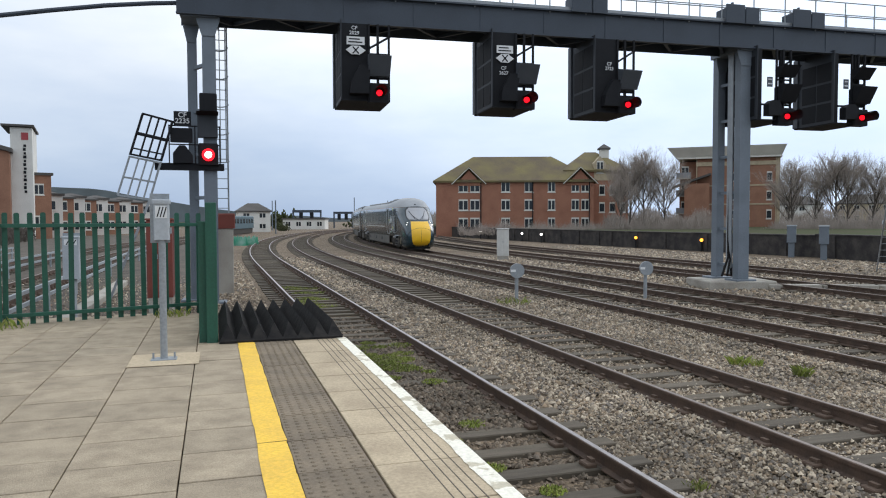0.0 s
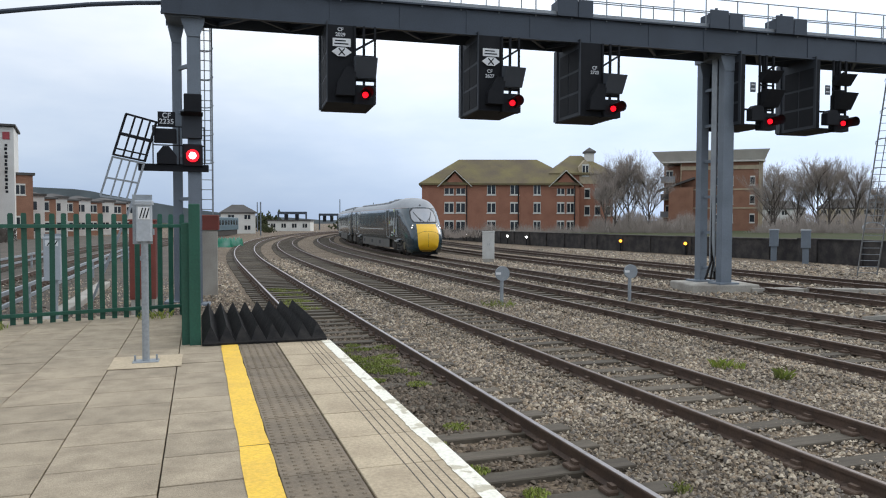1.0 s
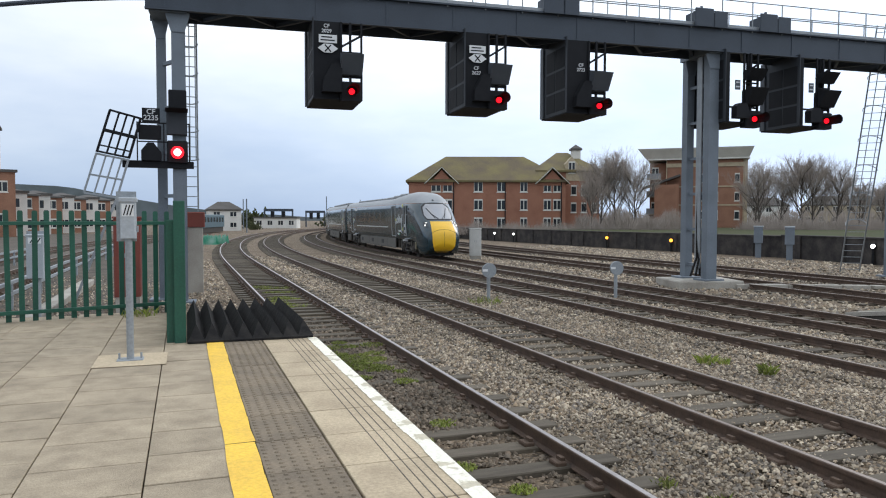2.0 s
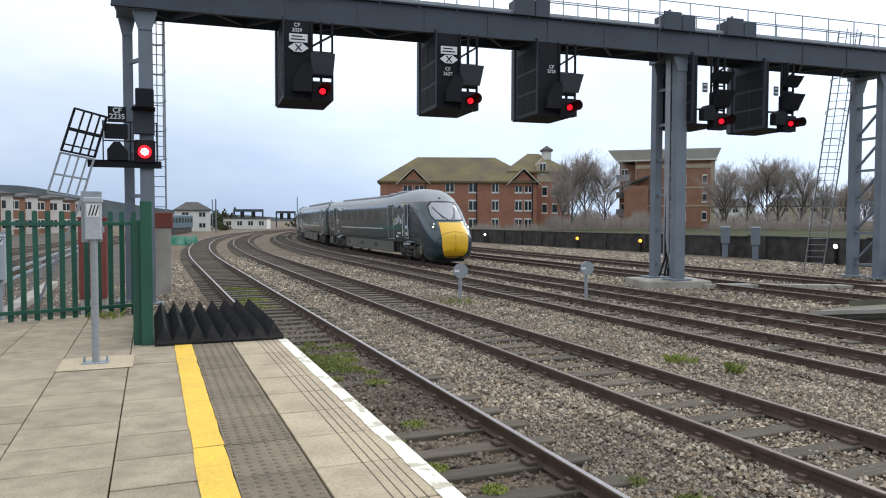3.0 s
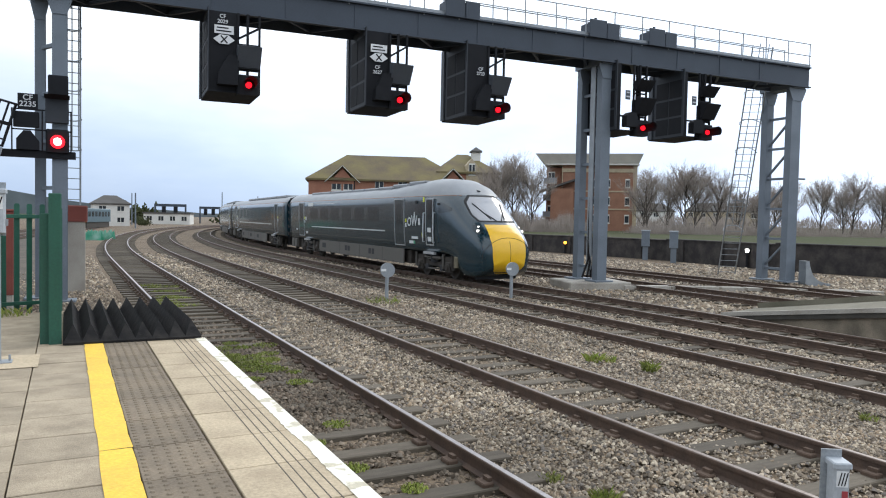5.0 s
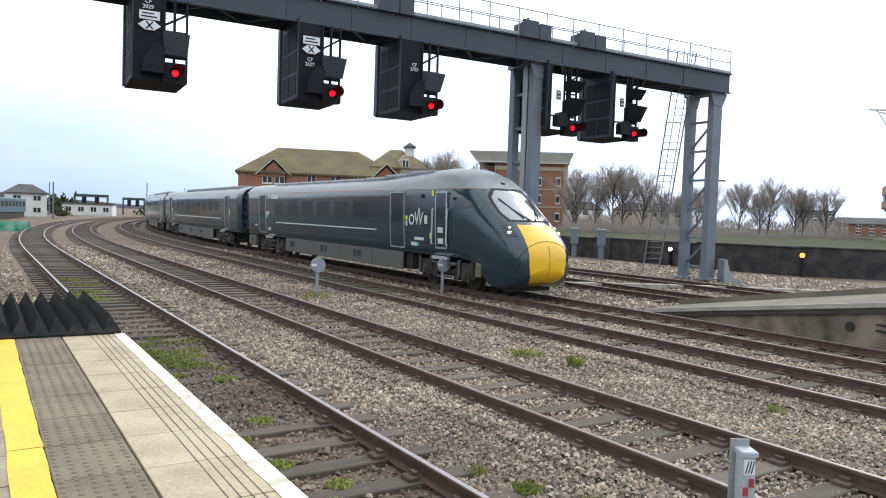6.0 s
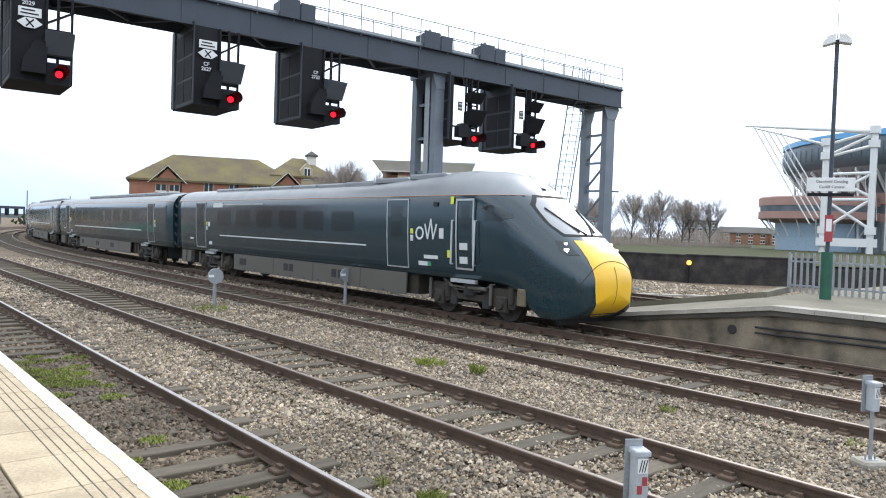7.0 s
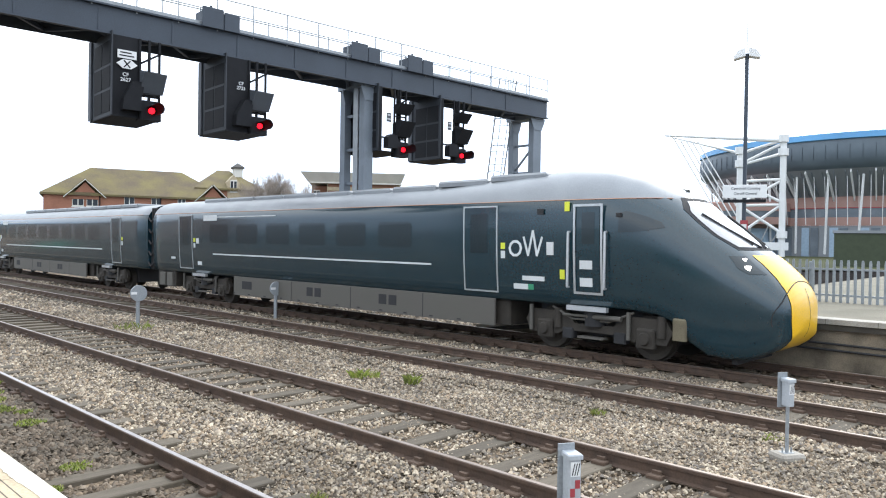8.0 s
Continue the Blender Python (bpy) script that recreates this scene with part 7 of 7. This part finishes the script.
M_NET = mat("green_sheeting", (0.05, 0.30, 0.19), 0.6, 0.0, (0.30, 0.42, 0.36), 1.5, 0.8, bump=0.4, bump_scale=5)
net = Shape()
rb = random.Random(3)
for _ in range(60):
    x, y = rb.uniform(-22.5, -18.7), rb.uniform(70, 74)
    s = rb.uniform(0.25, 0.55)
    net.add([(x - s, y, -0.2), (x + s, y - s * 0.6, -0.2), (x + s * 0.5, y + s, -0.2), (x + rb.uniform(-0.2, 0.2), y, 0.25 + s)], [(0, 1, 3), (1, 2, 3), (2, 0, 3)])
tagged(part("sheeting_heap", net, M_NET, m=LV), "crumpled heap of green sheeting on the ballast", "heap", kind="stuff")

# sidings behind the fence
M_CINDER = mat("dark_cinders", (0.105, 0.086, 0.066), 0.95, 0.0, (0.045, 0.037, 0.029), 0.9, 0.9, 30, 0.6, 40)
cind = Shape().add([(-42, 11.9, -0.185), (-0.95, 11.9, -0.185), (-0.95, 48, -0.185), (3.0, 95, -0.185), (-12, 130, -0.185), (-42, 130, -0.185)], [(0, 1, 2, 3, 4, 5)])
tagged(part("cinder_bed", cind, M_CINDER), "dark oily cinders round the sidings", "ground", kind="structure")
scatter("siding_stones", M_STONE, [(-9.0, -1.0, 12, 20, -0.18, 2200, 0.03), (-9.0, -1.0, 20, 34, -0.18, 1800, 0.04)], "scattered pale stones among the sidings", 15)
railway_track("track_7", -6.4, 13, 120, 34, 90, False, "weedy siding track behind the green fence")
railway_track("track_8", -10.2, 13, 120, 34, 90, False, "far siding track behind the green fence")
for x in (-4.4, -8.4, -12.2):
    gd = thing("guard_rail", "low pale steel guard rail beside the siding", "rail", pose(x, 0, 0), group="guard rails by the sidings")
    for z in (0.25, 0.55):
        part("bar", Shape().bar((0, 18, z), (0, 52, z), 0.07, 0.09), M_GALV, gd)
    for k in range(9):
        part("post", Shape().box(-0.04, 0.04, 18 + 4.2 * k, 18.1 + 4.2 * k, -0.2, 0.6), M_GALV, gd)
tagged(part("cable_trough", Shape().box(-4.0, -1.2, 12.6, 13.1, -0.2, 0.15, c=0.02).box(-3.6, -3.2, 13.1, 30, -0.2, 0.0, c=0.02), M_CONCRETE), "pale concrete cable trough behind the fence", "cable trough", kind="structure")

# ---- stadium ----
sx0, sy0 = polar(77.0, 145)
SC = Vector((sx0, sy0, 1.0))
st = thing("stadium", "large stadium with a blue roof rim, grey tiers and white masts", "stadium", pose(*SC) @ Matrix.Diagonal((0.49, 0.49, 0.94, 1)))
A0, A1, NSEG = radians(196), radians(330), 44


def sweep(prof, close=True):
    s = Shape()
    n = len(prof)
    v = [(r * math.sin(a), r * math.cos(a), z) for a in (A0 + (A1 - A0) * k / NSEG for k in range(NSEG + 1)) for r, z in prof]
    f = [(k * n + i, k * n + i + 1, (k + 1) * n + i + 1, (k + 1) * n + i) for k in range(NSEG) for i in range(n - 1)]
    return s.add(v, f)


M_SLATE = mat("slate_blue_cladding", (0.105, 0.135, 0.16), 0.45, 0.2, (0.07, 0.09, 0.11), 0.25, 0.6, bump=0.05)
M_FARGLASS = mat("stadium_glazing", (0.13, 0.155, 0.18), 0.2, 0.0, (0.24, 0.28, 0.32), 0.4, 0.7, bump=0)
part("roof_rim", sweep([(56, 19.4), (60.3, 18.7), (60.5, 17.8), (59.9, 17.7)]), M_BLUE, st, "blue roof rim", smooth=40)
part("upper_tier", sweep([(59.9, 17.7), (60.35, 16.6), (60.3, 15.0), (59.7, 14.0), (58.5, 13.4)]), M_SLATE, st, "slate blue clad upper tier", smooth=40)
part("soffit", sweep([(58.5, 13.4), (51, 9.4), (50.6, 9.4)]), M_CLAD, st)
part("brick_band", sweep([(51.5, 9.4), (51.5, 7.7)]), M_PINKBRICK, st, "pink-brown brick band")
part("glass_band", sweep([(51.2, 7.7), (51.2, 6.2)]), M_FARGLASS, st)
part("brick_band", sweep([(51.5, 6.2), (51.5, 4.9)]), M_PINKBRICK, st)
part("red_line", sweep([(51.56, 7.72), (51.56, 7.6)]), M_REDPAINT, st)
part("base_wall", sweep([(51.2, 4.9), (51.2, -1)]), M_CLAD, st)
for k in range(NSEG):
    a = A0 + (A1 - A0) * (k + 0.5) / NSEG
    c, s = math.cos(a), math.sin(a)
    wd = 51.3 * (A1 - A0) / NSEG * 0.43
    e = Vector((s, c, 0))
    tdir = Vector((c, -s, 0))
    if k % 3 != 1:
        q = Shape()
        p = e * 51.4
        q.add([p - tdir * wd, p + tdir * wd, p + tdir * wd + Vector((0, 0, 4.6)), p - tdir * wd + Vector((0, 0, 4.6))], [(0, 1, 2, 3)])
        part("facade_panel", q, M_BLUEPANEL if k % 3 == 0 else M_FARGLASS, st)
    if k % 2 == 0:
        part("rib", Shape().bar(e * 58.3 + Vector((0, 0, 13.2)), e * 51.6 + Vector((0, 0, 9.0)), 0.35, 0.8), M_STEELW, st)
    part("seam", Shape().bar(e * 60.42 + Vector((0, 0, 16.9)), e * 60.36 + Vector((0, 0, 14.8)), 0.12, 0.06), M_GANTRYDK, st)
    part("soffit_rib", Shape().bar(e * 58.0 + tdir * 1.5 + Vector((0, 0, 13.0)), e * 51.6 + tdir * 1.5 + Vector((0, 0, 9.5)), 0.12, 0.25), M_GANTRY, st)
    part("stanchion", Shape().bar(e * 56.5 + tdir * 1.2 + Vector((0, 0, 12.4)), e * 54.5 + tdir * 1.2 + Vector((0, 0, 5.0)), 0.16, 0.16), M_STEELW, st)
    if k % 3 == 0:
        part("raking_column", Shape().rod(e * 57 + Vector((0, 0, 12.5)), e * 54 + tdir * 1.6 + Vector((0, 0, 0.5)), 0.34, 10), M_STEELW, st, "white raking column")
# rounded corner drum
dx, dy = polar(67.9, 128)
dr = thing("stadium_pavilion", "rounded brick and glass pavilion at the stadium corner", "building", pose(dx, dy, 1.0))


def drum(prof):
    s = Shape()
    n = len(prof)
    v = [(r * math.cos(2 * math.pi * k / 40), r * math.sin(2 * math.pi * k / 40), z) for k in range(41) for r, z in prof]
    return s.add(v, [(k * n + i, k * n + i + 1, (k + 1) * n + i + 1, (k + 1) * n + i) for k in range(40) for i in range(n - 1)])


part("upper_wall", drum([(0, 8.4), (8.8, 8.2), (9.0, 8.0), (9.0, 6.8)]), M_PINKBRICK, dr, smooth=40)
part("glass_band", drum([(8.9, 6.8), (8.8, 5.9)]), M_FARGLASS, dr, smooth=40)
part("lower_wall", drum([(9.0, 5.9), (9.0, 4.8), (6.5, 4.2)]), M_PINKBRICK, dr, smooth=40)
for k in range(20):
    a = 2 * math.pi * k / 20
    part("strut", Shape().rod((8.7 * math.cos(a), 8.7 * math.sin(a), 4.8), (6.7 * math.cos(a), 6.7 * math.sin(a), 2.2), 0.1, 6), M_STEELW, dr)
part("core", drum([(6.5, 4.2), (6.3, -1)]), M_BLUEPANEL, dr, smooth=40)
part("annex", Shape().box(2, 14, -8, 4, -1, 4.2), M_BLUEPANEL, dr)
# white mast with its stays
ms = thing("stadium_mast", "white tubular steel mast with long stay cables", "mast", pose(0, 0, 0))
K = 0.93
m1, m2, tip = Vector((113.4, 39.2, 0)) * K, Vector((111.3, 44.8, 0)) * K, Vector((106.7, 54.9, 0)) * K
zz = lambda z: 2.28 + (z - 2.28) * K
for p, z1 in ((m1, 18.6), (m2, 17.0)):
    part("mast_tube", Shape().rod((p.x, p.y, 0.9), (p.x, p.y, zz(z1)), 0.43, 14), M_STEELW, ms, smooth=40)
    for z in (z1, z1 - 2.0, 4.2):
        part("node", Shape().rod((p.x, p.y, zz(z) - 0.5), (p.x, p.y, zz(z) + 0.5), 0.70, 12), M_STEELW, ms, smooth=40)
br = [((m1, 18.4), (m2, 16.6)), ((m1, 16.4), (m2, 14.8)), ((m1, 12.5), (m2, 12.3)), ((m1, 18.0), (m2, 14.9)), ((m1, 12.4), (m2, 8.8)), ((m2, 12.2), (m1, 9.0)), ((m1, 8.8), (m2, 4.2)), ((m2, 8.6), (m1, 4.4)), ((m1, 8.7), (m2, 8.6))]
for (a, za), (b2, zb) in br:
    part("brace", Shape().rod((a.x, a.y, zz(za)), (b2.x, b2.y, zz(zb)), 0.2, 8), M_STEELW, ms)
part("boom", Shape().rod((m1.x, m1.y, zz(18.3)), (tip.x, tip.y, zz(19.7)), 0.32, 10, 0.14), M_STEELW, ms, "long tapering white boom")
part("boom", Shape().rod((m2.x, m2.y, zz(16.6)), (tip.x * 1.01, tip.y * 0.99, zz(19.5)), 0.2, 8, 0.1), M_STEELW, ms)
for k in range(5):
    a = tip.lerp(m2, 0.12 + 0.08 * k)
    b2 = m2.lerp(tip, 0.16 - 0.05 * k)
    part("stay", Shape().rod((a.x, a.y, zz(19.2 - 0.15 * k)), (b2.x, b2.y, zz(5.0 + 0.5 * k)), 0.1, 6), M_STEELW, ms)
part("base_beam", Shape().box(-3.6, 3.6, -0.5, 0.5, 1.9, 3.0, pose(*((m1 + m2) / 2), 0, 0, -65)), M_STEELW, ms)
x, y = polar(75.7, 60)
hut = thing("green_container", "dark green steel container behind the fence", "container", pose(x, y, 0.9, 0, 0, -75.7))
part("body", Shape().box(-1.5, 8, 0, 3, 0, 2.5, c=0.05), mat("dark_green_steel", (0.045, 0.06, 0.03), 0.6), hut)
part("roof_edge", Shape().box(-1.6, 8.1, -0.1, 3.1, 2.5, 2.7), M_CLAD, hut)
for brg, d, h in ((79.5, 88, 7.0), (81.2, 86, 8.2)):
    x, y = polar(brg, d)
    p = thing("street_lamp", "thin dark street lamp before the stadium", "street lamp", pose(x, y, 1.0))
    part("column", Shape().rod((0, 0, 0), (0, 0, h), 0.11, 8, 0.06), M_GANTRYDK, p)
    part("lantern", Shape().box(-0.6, 0.6, -0.15, 0.15, h, h + 0.18, c=0.04), M_GANTRYDK, p)


def motions():
    """Everything that moves: the train, and its wheels on it."""
    for top, y0 in CARS:
        walk(top, [(t, car_pose(nose_at(t) + y0)) for t in [0.5 * k for k in range(17)]])
    for w in FRONT_WHEELS:
        p = w.matrix_basis.translation.copy()
        walk(w, [(t, pose(p.x, p.y, p.z, math.degrees((nose_at(0.0) - nose_at(t)) / 0.46))) for t in [0.1 * k for k in range(81)]])


motions()
